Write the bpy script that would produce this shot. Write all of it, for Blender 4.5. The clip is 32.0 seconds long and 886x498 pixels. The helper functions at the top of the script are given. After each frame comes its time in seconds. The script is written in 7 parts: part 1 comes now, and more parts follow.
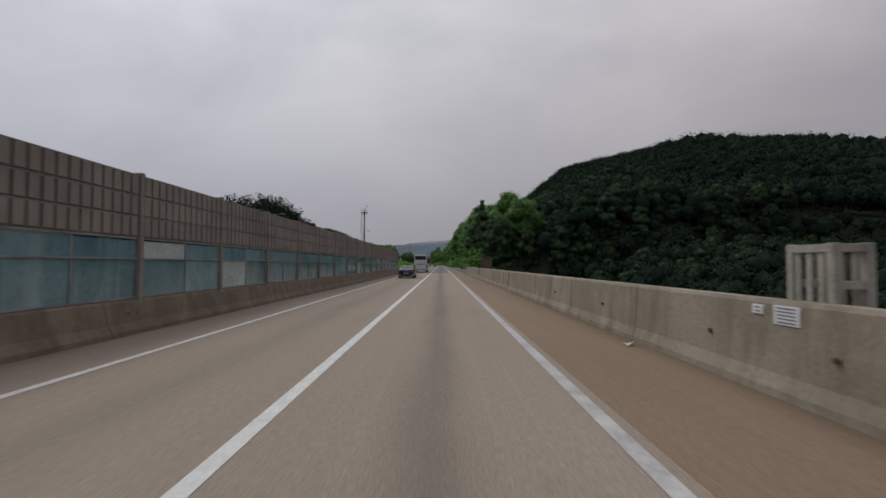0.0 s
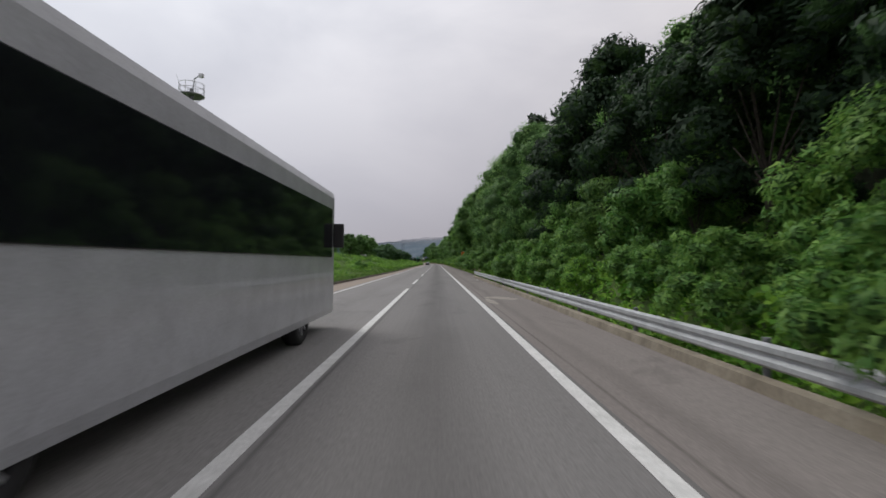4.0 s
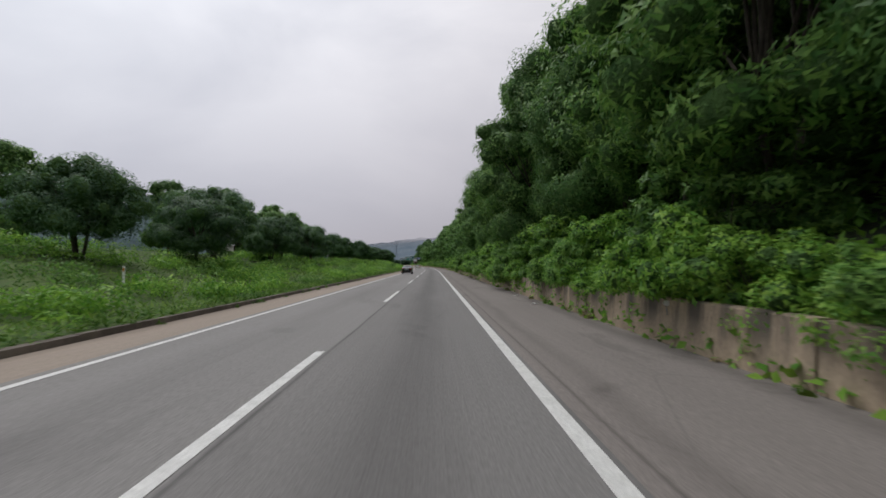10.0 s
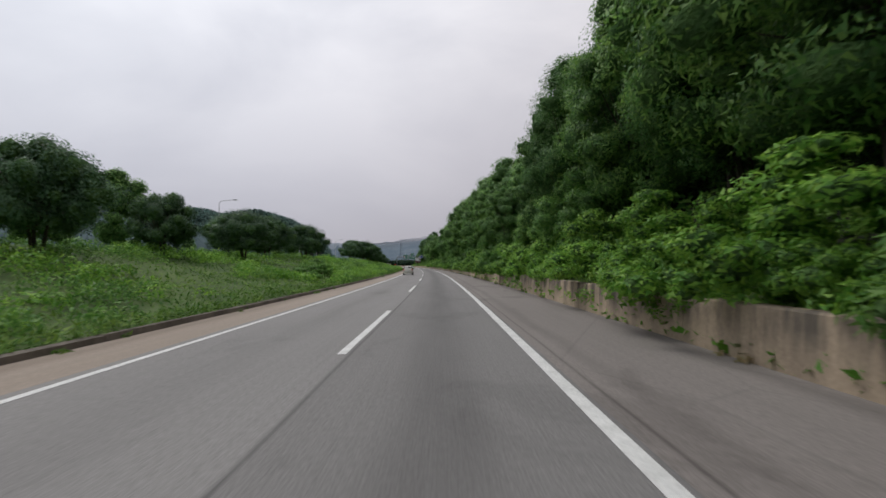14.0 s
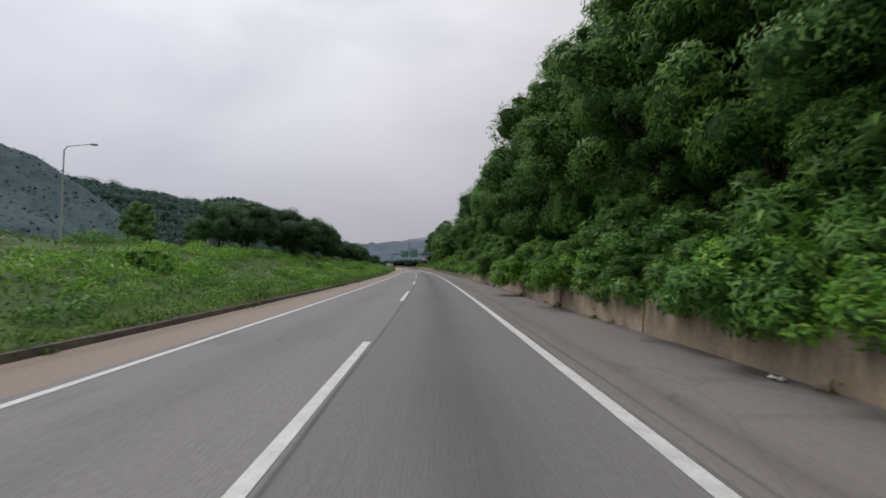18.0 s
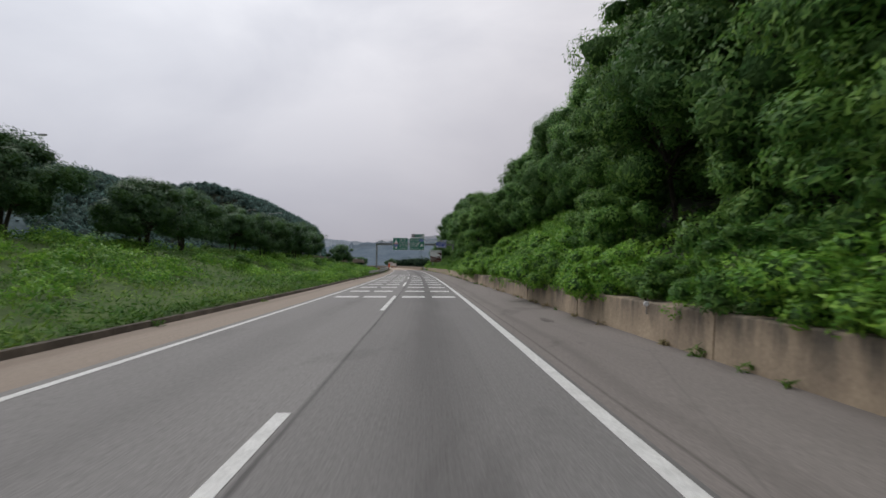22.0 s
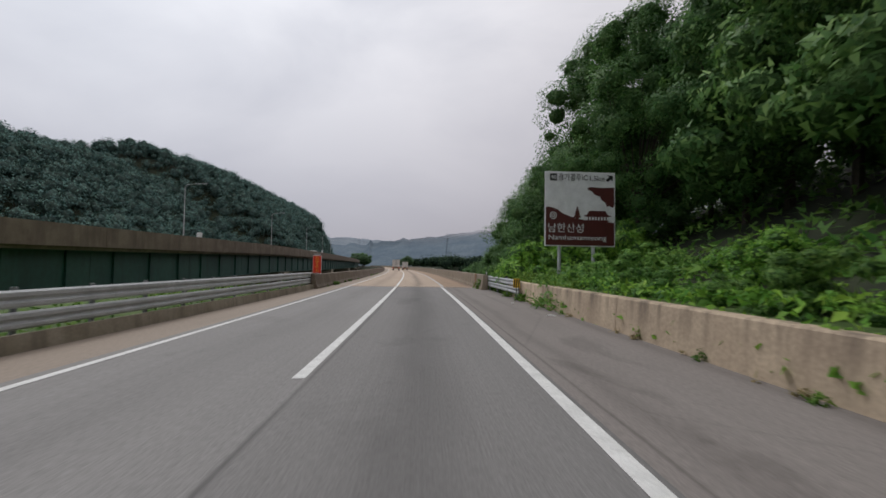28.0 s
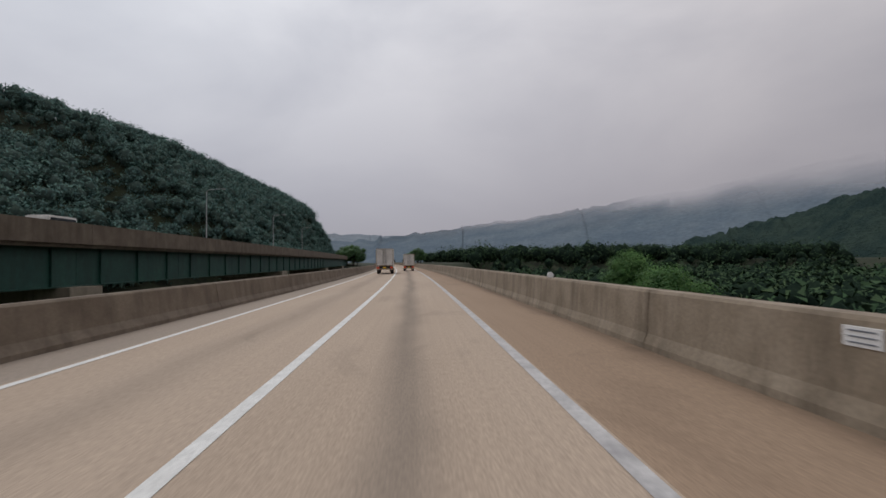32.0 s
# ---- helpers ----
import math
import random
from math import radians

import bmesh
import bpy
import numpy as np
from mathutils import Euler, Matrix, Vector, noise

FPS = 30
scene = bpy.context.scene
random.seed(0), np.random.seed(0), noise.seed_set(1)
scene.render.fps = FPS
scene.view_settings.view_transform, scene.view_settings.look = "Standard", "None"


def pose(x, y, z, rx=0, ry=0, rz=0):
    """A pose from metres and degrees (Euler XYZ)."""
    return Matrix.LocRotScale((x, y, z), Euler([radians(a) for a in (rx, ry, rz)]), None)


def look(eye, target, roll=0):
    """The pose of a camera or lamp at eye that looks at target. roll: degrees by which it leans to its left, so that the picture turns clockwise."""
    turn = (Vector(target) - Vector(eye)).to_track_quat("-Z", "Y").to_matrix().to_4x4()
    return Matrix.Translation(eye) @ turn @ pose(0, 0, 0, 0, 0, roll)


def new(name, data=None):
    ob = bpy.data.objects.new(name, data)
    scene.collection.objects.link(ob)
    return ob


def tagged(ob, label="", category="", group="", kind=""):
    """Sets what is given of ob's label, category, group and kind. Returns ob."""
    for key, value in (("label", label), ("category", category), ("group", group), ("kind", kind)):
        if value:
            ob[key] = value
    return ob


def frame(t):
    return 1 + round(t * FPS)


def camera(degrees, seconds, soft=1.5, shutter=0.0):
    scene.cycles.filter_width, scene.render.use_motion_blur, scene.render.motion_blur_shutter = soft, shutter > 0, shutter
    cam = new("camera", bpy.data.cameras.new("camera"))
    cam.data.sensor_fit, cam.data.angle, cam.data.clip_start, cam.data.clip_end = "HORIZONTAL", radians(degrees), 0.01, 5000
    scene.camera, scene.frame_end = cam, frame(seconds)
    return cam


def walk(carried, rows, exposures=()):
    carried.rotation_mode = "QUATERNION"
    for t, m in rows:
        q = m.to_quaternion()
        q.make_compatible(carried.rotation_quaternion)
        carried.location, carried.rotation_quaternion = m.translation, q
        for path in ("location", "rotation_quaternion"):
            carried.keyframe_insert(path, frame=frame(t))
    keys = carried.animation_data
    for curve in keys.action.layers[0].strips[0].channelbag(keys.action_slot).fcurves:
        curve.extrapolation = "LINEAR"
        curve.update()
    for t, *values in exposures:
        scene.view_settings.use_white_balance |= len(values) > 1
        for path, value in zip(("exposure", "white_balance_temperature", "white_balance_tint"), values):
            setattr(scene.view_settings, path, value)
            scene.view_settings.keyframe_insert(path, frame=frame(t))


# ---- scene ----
FOV = 88.8
SKY = 1.0
SUN = 1.15
EXPOSURES = [(0.0, -0.42), (1.0, -0.34), (2.5, -0.18), (4.5, -0.02), (10.0, 0.02), (13.0, 0.05), (16.0, -0.02), (21.0, -0.03), (25.5, -0.08), (28.0, -0.05), (29.5, -0.02), (30.0, 0.02), (31.0, -0.25), (32.0, -0.30)]
DASH0, DASH = 206.3, 19.5
BLOCK_END = 550.0
# The drive: seconds, metres along the road, metres right of the lane line, yaw against the road, pitch, roll.
PATH = [
    (0.0, 0.00, 1.893, -0.18, 1.90, -0.10),
    (1.0, 21.49, 1.799, -0.58, 1.83, -0.10),
    (2.0, 42.97, 1.805, -0.60, 1.84, -0.10),
    (2.5, 53.72, 1.801, -0.75, 1.81, -0.11),
    (4.5, 96.81, 1.734, -0.86, 1.63, -0.57),
    (5.0, 107.78, 1.736, -0.94, 1.82, -0.67),
    (6.0, 129.87, 1.823, -1.00, 1.89, -0.73),
    (7.0, 151.76, 1.946, -1.12, 1.87, -0.32),
    (8.0, 173.37, 2.009, -1.22, 1.79, -0.20),
    (9.0, 194.97, 2.088, -1.19, 1.88, -0.20),
    (10.0, 217.08, 2.137, -1.23, 1.96, -0.12),
    (11.0, 239.59, 2.139, -1.20, 1.80, 0.10),
    (12.0, 262.33, 2.060, -0.98, 1.87, 0.32),
    (13.0, 284.68, 1.927, -0.54, 1.90, 0.24),
    (13.5, 295.74, 1.897, -0.41, 1.96, 0.33),
    (15.5, 339.41, 1.639, -0.51, 2.01, 0.07),
    (16.0, 349.94, 1.547, -0.64, 2.05, -0.20),
    (17.0, 370.75, 1.436, -0.98, 2.14, -0.35),
    (18.0, 391.37, 1.410, -1.15, 2.15, -0.40),
    (19.0, 411.99, 1.428, -1.45, 2.09, -0.49),
    (20.0, 432.57, 1.536, -1.88, 2.11, -0.63),
    (21.0, 453.27, 1.634, -1.86, 2.06, -0.43),
    (22.0, 474.13, 1.586, -1.95, 2.09, -0.34),
    (23.0, 495.15, 1.510, -2.23, 2.04, -0.26),
    (24.0, 516.22, 1.568, -2.34, 2.03, -0.50),
    (25.0, 537.07, 1.629, -2.56, 2.00, -0.65),
    (25.5, 547.51, 1.694, -2.65, 2.01, -0.51),
    (28.0, 599.81, 1.768, -2.50, 2.16, -0.89),
    (29.0, 620.80, 1.920, -2.41, 1.71, -0.04),
    (30.0, 641.80, 2.062, -2.87, 1.46, 0.42),
    (31.0, 662.80, 1.998, -3.21, 1.52, 0.56),
    (32.0, 683.80, 2.002, -3.28, 1.55, 0.72),
]
EYE = 1.66
BEND, RADIUS, BEND_END = 318.0, 1950.0, 560.0


def road(s):
    """Centre line of the road at s metres: x, y and heading. Straight, then a wide bend to the left."""
    th = min(max(s - BEND, 0.0), BEND_END) / RADIUS
    x, y = -RADIUS * (1 - math.cos(th)), min(s, BEND) + RADIUS * math.sin(th)
    rest = max(s - BEND - BEND_END, 0.0)
    return x - math.sin(th) * rest, y + math.cos(th) * rest, th


def at(s, x, z=0.0):
    """A world place from road metres, metres right of the lane line and height."""
    cx, cy, th = road(s)
    return Vector((cx + x * math.cos(th), cy + x * math.sin(th), z))


def stand(s, x, z=0.0, turn=0.0):
    """A pose on the road's axes: local y points along the road."""
    p = at(s, x, z)
    return pose(p.x, p.y, p.z, 0, 0, math.degrees(road(s)[2]) + turn)


cam = camera(FOV, 32.0, soft=1.6, shutter=0.1)
rows = []
for t, s, x, yaw, pitch, roll in PATH:
    p = at(s, x, EYE)
    rows.append((t, pose(p.x, p.y, p.z, 90 + pitch, roll, math.degrees(road(s)[2]) + yaw)))
walk(cam, rows, EXPOSURES)

# ---- sky and light ----
world = bpy.data.worlds.new("overcast")
scene.world = world
world.use_nodes = True
wt = world.node_tree
wt.nodes.clear()


def wn(kind, **inputs):
    n = wt.nodes.new(kind)
    for k, v in inputs.items():
        n.inputs[k.replace("_", " ")].default_value = v
    return n


coord = wt.nodes.new("ShaderNodeTexCoord")
stretch = wn("ShaderNodeMapping", Scale=(1.0, 1.0, 2.0))
wt.links.new(coord.outputs["Generated"], stretch.inputs["Vector"])
big = wn("ShaderNodeTexNoise", Scale=1.9, Detail=6.0, Roughness=0.5, Distortion=0.3)
wt.links.new(stretch.outputs["Vector"], big.inputs["Vector"])
ramp = wt.nodes.new("ShaderNodeValToRGB")
ramp.color_ramp.elements[0].position, ramp.color_ramp.elements[0].color = 0.34, (0.60, 0.61, 0.655, 1)
ramp.color_ramp.elements[1].position, ramp.color_ramp.elements[1].color = 0.66, (0.83, 0.83, 0.855, 1)
wt.links.new(big.outputs["Fac"], ramp.inputs["Fac"])
split = wt.nodes.new("ShaderNodeSeparateXYZ")
wt.links.new(coord.outputs["Generated"], split.inputs["Vector"])
low = wt.nodes.new("ShaderNodeMapRange")
low.inputs["From Min"].default_value, low.inputs["From Max"].default_value = 0.0, 0.5
wt.links.new(split.outputs["Z"], low.inputs["Value"])
haze = wt.nodes.new("ShaderNodeMix")
haze.data_type = "RGBA"
haze.inputs["A"].default_value = (0.42, 0.405, 0.45, 1)
wt.links.new(low.outputs["Result"], haze.inputs["Factor"])
wt.links.new(ramp.outputs["Color"], haze.inputs["B"])
sky = wt.nodes.new("ShaderNodeTexSky")
sky.sky_type, sky.sun_disc = "NISHITA", False
sky.sun_elevation, sky.sun_rotation = radians(52), radians(-45)
dim = wt.nodes.new("ShaderNodeBackground")
dim.inputs["Strength"].default_value = 0.05
wt.links.new(sky.outputs["Color"], dim.inputs["Color"])
cloud = wt.nodes.new("ShaderNodeBackground")
cloud.inputs["Strength"].default_value = SKY
# thinner cloud towards the hidden sun
toward = wt.nodes.new("ShaderNodeVectorMath")
toward.operation = "DOT_PRODUCT"
toward.inputs[1].default_value = (-0.41, 0.41, 0.82)
wt.links.new(coord.outputs["Generated"], toward.inputs[0])
thin = wt.nodes.new("ShaderNodeMapRange")
thin.inputs["From Min"].default_value, thin.inputs["From Max"].default_value = 0.25, 0.88
thin.inputs["To Min"].default_value, thin.inputs["To Max"].default_value = 0.84, 1.24
wt.links.new(toward.outputs["Value"], thin.inputs["Value"])
glow = wt.nodes.new("ShaderNodeVectorMath")
glow.operation = "SCALE"
# cooler cloud over the left-hand valley, mauve over the right
side = wt.nodes.new("ShaderNodeMapRange")
side.inputs["From Min"].default_value, side.inputs["From Max"].default_value = -0.65, 0.45
wt.links.new(split.outputs["X"], side.inputs["Value"])
tint = wt.nodes.new("ShaderNodeMix")
tint.data_type = "RGBA"
tint.inputs["A"].default_value, tint.inputs["B"].default_value = (0.975, 1.0, 1.035, 1), (1.03, 0.99, 0.99, 1)
wt.links.new(side.outputs["Result"], tint.inputs["Factor"])
toned = wt.nodes.new("ShaderNodeVectorMath")
toned.operation = "MULTIPLY"
wt.links.new(haze.outputs["Result"], toned.inputs[0])
wt.links.new(tint.outputs["Result"], toned.inputs[1])
wt.links.new(toned.outputs["Vector"], glow.inputs[0])
wt.links.new(thin.outputs["Result"], glow.inputs["Scale"])
wt.links.new(glow.outputs["Vector"], cloud.inputs["Color"])
both = wt.nodes.new("ShaderNodeMixShader")
both.inputs["Fac"].default_value = 0.94
wt.links.new(dim.outputs["Background"], both.inputs[1])
wt.links.new(cloud.outputs["Background"], both.inputs[2])
out = wt.nodes.new("ShaderNodeOutputWorld")
wt.links.new(both.outputs["Shader"], out.inputs["Surface"])

sun_lamp = bpy.data.lights.new("sun", "SUN")
sun_lamp.energy, sun_lamp.angle, sun_lamp.color = SUN, radians(22), (1.0, 0.97, 0.93)
sun = new("sun", sun_lamp)
sun.matrix_basis = look((-60, 150, 120), (0, 90, 0))

# ---- materials ----
def mat(name, a, b, scale=3.0, rough=0.85, metal=0.0, bump=0.0, fine=40.0, spread=0.12, streak=None, alpha=None, spec=0.5, isl=0.0, obj=0.0, trans=0.0, coat=0.0, uv=False, stretch=(1, 1, 1), deep=0.02):
    """A surface that mixes two colours by coarse and fine noise, with bump. streak: (colour, amount) of runs that follow z.
    isl, obj: how far each leaf or each object differs in brightness."""
    m = bpy.data.materials.new(name)
    m.use_nodes = True
    nt = m.node_tree
    bs = nt.nodes["Principled BSDF"]
    link = nt.links.new

    def node(kind):
        return nt.nodes.new(kind)

    geo = node("ShaderNodeNewGeometry")
    if uv:
        tc = node("ShaderNodeTexCoord")
        src = tc.outputs["UV"]
    else:
        src = geo.outputs["Position"]
    mp = node("ShaderNodeMapping")
    mp.inputs["Scale"].default_value = stretch
    link(src, mp.inputs["Vector"])
    n1 = node("ShaderNodeTexNoise")
    n1.inputs["Scale"].default_value, n1.inputs["Detail"].default_value, n1.inputs["Roughness"].default_value = scale, 5, 0.6
    link(mp.outputs["Vector"], n1.inputs["Vector"])
    n2 = node("ShaderNodeTexNoise")
    n2.inputs["Scale"].default_value, n2.inputs["Detail"].default_value = fine, 3
    link(mp.outputs["Vector"], n2.inputs["Vector"])
    rng = node("ShaderNodeMapRange")
    rng.inputs["From Min"].default_value, rng.inputs["From Max"].default_value = 0.5 - spread, 0.5 + spread
    link(n1.outputs["Fac"], rng.inputs["Value"])
    mix = node("ShaderNodeMix")
    mix.data_type = "RGBA"
    mix.inputs["A"].default_value, mix.inputs["B"].default_value = (*a, 1), (*b, 1)
    link(rng.outputs["Result"], mix.inputs["Factor"])
    col = mix.outputs["Result"]
    grain = node("ShaderNodeMapRange")
    grain.inputs["From Min"].default_value, grain.inputs["From Max"].default_value = 0.3, 0.7
    grain.inputs["To Min"].default_value, grain.inputs["To Max"].default_value = 0.86, 1.14
    link(n2.outputs["Fac"], grain.inputs["Value"])
    hsv = node("ShaderNodeHueSaturation")
    link(col, hsv.inputs["Color"])
    val = grain.outputs["Result"]

    def times(x, y):
        k = node("ShaderNodeMath")
        k.operation = "MULTIPLY"
        link(x, k.inputs[0])
        link(y, k.inputs[1])
        return k.outputs["Value"]

    def span(x, lo, hi):
        k = node("ShaderNodeMapRange")
        k.inputs["To Min"].default_value, k.inputs["To Max"].default_value = lo, hi
        link(x, k.inputs["Value"])
        return k.outputs["Result"]

    if isl:
        val = times(val, span(geo.outputs["Random Per Island"], 1 - isl, 1 + isl))
        link(span(geo.outputs["Random Per Island"], 0.52, 0.478), hsv.inputs["Hue"])
    if obj:
        info = node("ShaderNodeObjectInfo")
        val = times(val, span(info.outputs["Random"], 1 - obj, 1 + obj))
    link(val, hsv.inputs["Value"])
    col = hsv.outputs["Color"]
    if streak:
        sm = node("ShaderNodeMapping")
        sm.inputs["Scale"].default_value = (1.7, 1.7, 0.22)
        link(geo.outputs["Position"], sm.inputs["Vector"])
        sn = node("ShaderNodeTexNoise")
        sn.inputs["Scale"].default_value, sn.inputs["Detail"].default_value, sn.inputs["Roughness"].default_value = 1.0, 6, 0.65
        link(sm.outputs["Vector"], sn.inputs["Vector"])
        sr = node("ShaderNodeMapRange")
        lo = streak[4] if len(streak) > 4 else 0.47
        sr.inputs["From Min"].default_value, sr.inputs["From Max"].default_value = lo, lo + 0.19
        sr.inputs["To Max"].default_value = streak[1]
        link(sn.outputs["Fac"], sr.inputs["Value"])
        run = sr.outputs["Result"]
        if len(streak) > 2:
            sz = node("ShaderNodeSeparateXYZ")
            link(geo.outputs["Position"], sz.inputs["Vector"])
            zr = node("ShaderNodeMapRange")
            zr.inputs["From Min"].default_value, zr.inputs["From Max"].default_value = streak[2], streak[3]
            zr.inputs["To Min"].default_value = 0.2
            link(sz.outputs["Z"], zr.inputs["Value"])
            run = times(run, zr.outputs["Result"])
        sx = node("ShaderNodeMix")
        sx.data_type = "RGBA"
        sx.inputs["B"].default_value = (*streak[0], 1)
        link(col, sx.inputs["A"])
        link(run, sx.inputs["Factor"])
        col = sx.outputs["Result"]
    link(col, bs.inputs["Base Color"])
    bs.inputs["Roughness"].default_value, bs.inputs["Metallic"].default_value = rough, metal
    bs.inputs["Specular IOR Level"].default_value = spec
    bs.inputs["Coat Weight"].default_value = coat
    if bump:
        bp = node("ShaderNodeBump")
        bp.inputs["Strength"].default_value, bp.inputs["Distance"].default_value = bump, deep
        link(n2.outputs["Fac"], bp.inputs["Height"])
        link(bp.outputs["Normal"], bs.inputs["Normal"])
    if trans:
        tl = node("ShaderNodeBsdfTranslucent")
        link(col, tl.inputs["Color"])
        ms = node("ShaderNodeMixShader")
        ms.inputs["Fac"].default_value = trans
        link(bs.outputs["BSDF"], ms.inputs[1])
        link(tl.outputs["BSDF"], ms.inputs[2])
        link(ms.outputs["Shader"], nt.nodes["Material Output"].inputs["Surface"])
    return m


def flat(name, c, rough=0.5, metal=0.0, coat=0.0, spec=0.5, glow=None):
    m = mat(name, [v * 0.92 for v in c], [min(1, v * 1.06) for v in c], scale=2.0, fine=60, rough=rough, metal=metal, coat=coat, spec=spec)
    if glow:
        bs = m.node_tree.nodes["Principled BSDF"]
        bs.inputs["Emission Color"].default_value = (*glow[0], 1)
        bs.inputs["Emission Strength"].default_value = glow[1]
    return m


def lane_mat(name, a, b, bands, dark, grooves=0.0, cracks=0.0, seams=(), stains=0.0, step=None):
    """Paving laid out in road metres (u across, v along): mottled, streaked along the road, with darker oil bands in mid lane."""
    m = mat(name, a, b, scale=0.5, fine=45, rough=0.88, bump=0.0, uv=True, stretch=(1.0, 0.16, 1), spread=0.4, spec=0.3)
    nt = m.node_tree
    bs = nt.nodes["Principled BSDF"]
    col = bs.inputs["Base Color"].links[0].from_socket
    tc = nt.nodes.new("ShaderNodeTexCoord")
    sep = nt.nodes.new("ShaderNodeSeparateXYZ")
    nt.links.new(tc.outputs["UV"], sep.inputs["Vector"])

    def mth(op, x, y=None):
        k = nt.nodes.new("ShaderNodeMath")
        k.operation = op
        for i, v in enumerate((x, y)):
            if v is None:
                continue
            if isinstance(v, (int, float)):
                k.inputs[i].default_value = v
            else:
                nt.links.new(v, k.inputs[i])
        return k.outputs["Value"]

    total = None
    nz = nt.nodes.new("ShaderNodeTexNoise")
    nz.inputs["Scale"].default_value, nz.inputs["Detail"].default_value = 0.22, 6
    nt.links.new(tc.outputs["UV"], nz.inputs["Vector"])
    wob = mth("MULTIPLY", mth("SUBTRACT", nz.outputs["Fac"], 0.5), 0.7)
    for centre, width, amount in bands:
        e = mth("DIVIDE", mth("ADD", mth("SUBTRACT", sep.outputs["X"], centre), wob), width)
        k = mth("MULTIPLY", mth("POWER", 2.718, mth("MULTIPLY", mth("MULTIPLY", e, e), -1.0)), amount)
        total = k if total is None else mth("ADD", total, k)
    pat = nt.nodes.new("ShaderNodeTexNoise")
    pat.inputs["Scale"].default_value, pat.inputs["Detail"].default_value, pat.inputs["Roughness"].default_value = 1.3, 8, 0.7
    mp = nt.nodes.new("ShaderNodeMapping")
    mp.inputs["Scale"].default_value = (1.2, 0.22, 1)
    nt.links.new(tc.outputs["UV"], mp.inputs["Vector"])
    nt.links.new(mp.outputs["Vector"], pat.inputs["Vector"])
    total = mth("MULTIPLY", total, mth("ADD", mth("MULTIPLY", pat.outputs["Fac"], 1.1), 0.45))
    spots = nt.nodes.new("ShaderNodeMapRange")
    spots.inputs["From Min"].default_value, spots.inputs["From Max"].default_value = 0.60, 0.8
    spots.inputs["To Max"].default_value = 0.10
    nt.links.new(pat.outputs["Fac"], spots.inputs["Value"])
    total = mth("ADD", total, spots.outputs["Result"])
    for centre, width, amount in seams:
        e = mth("DIVIDE", mth("ADD", mth("SUBTRACT", sep.outputs["X"], centre), mth("MULTIPLY", wob, 0.12)), width)
        total = mth("ADD", total, mth("MULTIPLY", mth("POWER", 2.718, mth("MULTIPLY", mth("MULTIPLY", e, e), -1.0)), mth("MULTIPLY", pat.outputs["Fac"], amount * 2)))
    if stains:
        sn = nt.nodes.new("ShaderNodeTexNoise")
        sn.inputs["Scale"].default_value, sn.inputs["Detail"].default_value, sn.inputs["Roughness"].default_value, sn.inputs["Distortion"].default_value = 0.42, 7, 0.62, 0.6
        sm = nt.nodes.new("ShaderNodeMapping")
        sm.inputs["Scale"].default_value = (1.0, 0.5, 1)
        nt.links.new(tc.outputs["UV"], sm.inputs["Vector"])
        nt.links.new(sm.outputs["Vector"], sn.inputs["Vector"])
        sr = nt.nodes.new("ShaderNodeMapRange")
        sr.inputs["From Min"].default_value, sr.inputs["From Max"].default_value = 0.585, 0.64
        sr.inputs["To Max"].default_value = stains
        nt.links.new(sn.outputs["Fac"], sr.inputs["Value"])
        total = mth("ADD", total, sr.outputs["Result"])
    if step:
        side = nt.nodes.new("ShaderNodeMapRange")
        side.inputs["From Min"].default_value, side.inputs["From Max"].default_value = step[0] - 0.02, step[0] + 0.02
        side.inputs["To Min"].default_value, side.inputs["To Max"].default_value = 0.0, step[1]
        nt.links.new(mth("ADD", sep.outputs["X"], mth("MULTIPLY", wob, 0.12)), side.inputs["Value"])
        total = mth("ADD", total, side.outputs["Result"])
    mx = nt.nodes.new("ShaderNodeMix")
    mx.data_type = "RGBA"
    mx.inputs["B"].default_value = (*dark, 1)
    nt.links.new(col, mx.inputs["A"])
    nt.links.new(mth("MINIMUM", total, 0.95), mx.inputs["Factor"])
    col = mx.outputs["Result"]
    if cracks:
        vz = nt.nodes.new("ShaderNodeTexVoronoi")
        vz.feature = "DISTANCE_TO_EDGE"
        vz.inputs["Scale"].default_value = 0.28
        cm = nt.nodes.new("ShaderNodeMapping")
        cm.inputs["Scale"].default_value = (1.0, 0.35, 1)
        nt.links.new(tc.outputs["UV"], cm.inputs["Vector"])
        nt.links.new(cm.outputs["Vector"], vz.inputs["Vector"])
        line = nt.nodes.new("ShaderNodeMapRange")
        line.inputs["From Min"].default_value, line.inputs["From Max"].default_value = 0.0, 0.006
        line.inputs["To Min"].default_value, line.inputs["To Max"].default_value = cracks, 0.0
        nt.links.new(vz.outputs["Distance"], line.inputs["Value"])
        cx = nt.nodes.new("ShaderNodeMix")
        cx.data_type = "RGBA"
        cx.inputs["B"].default_value = (0.03, 0.03, 0.03, 1)
        nt.links.new(col, cx.inputs["A"])
        nt.links.new(line.outputs["Result"], cx.inputs["Factor"])
        col = cx.outputs["Result"]
    lines = nt.nodes.new("ShaderNodeTexNoise")
    lines.inputs["Scale"].default_value, lines.inputs["Detail"].default_value = 1.0, 4
    lm = nt.nodes.new("ShaderNodeMapping")
    lm.inputs["Scale"].default_value = (11.0, 0.10, 1)
    nt.links.new(tc.outputs["UV"], lm.inputs["Vector"])
    nt.links.new(lm.outputs["Vector"], lines.inputs["Vector"])
    worn = nt.nodes.new("ShaderNodeMapRange")
    worn.inputs["From Min"].default_value, worn.inputs["From Max"].default_value = 0.3, 0.7
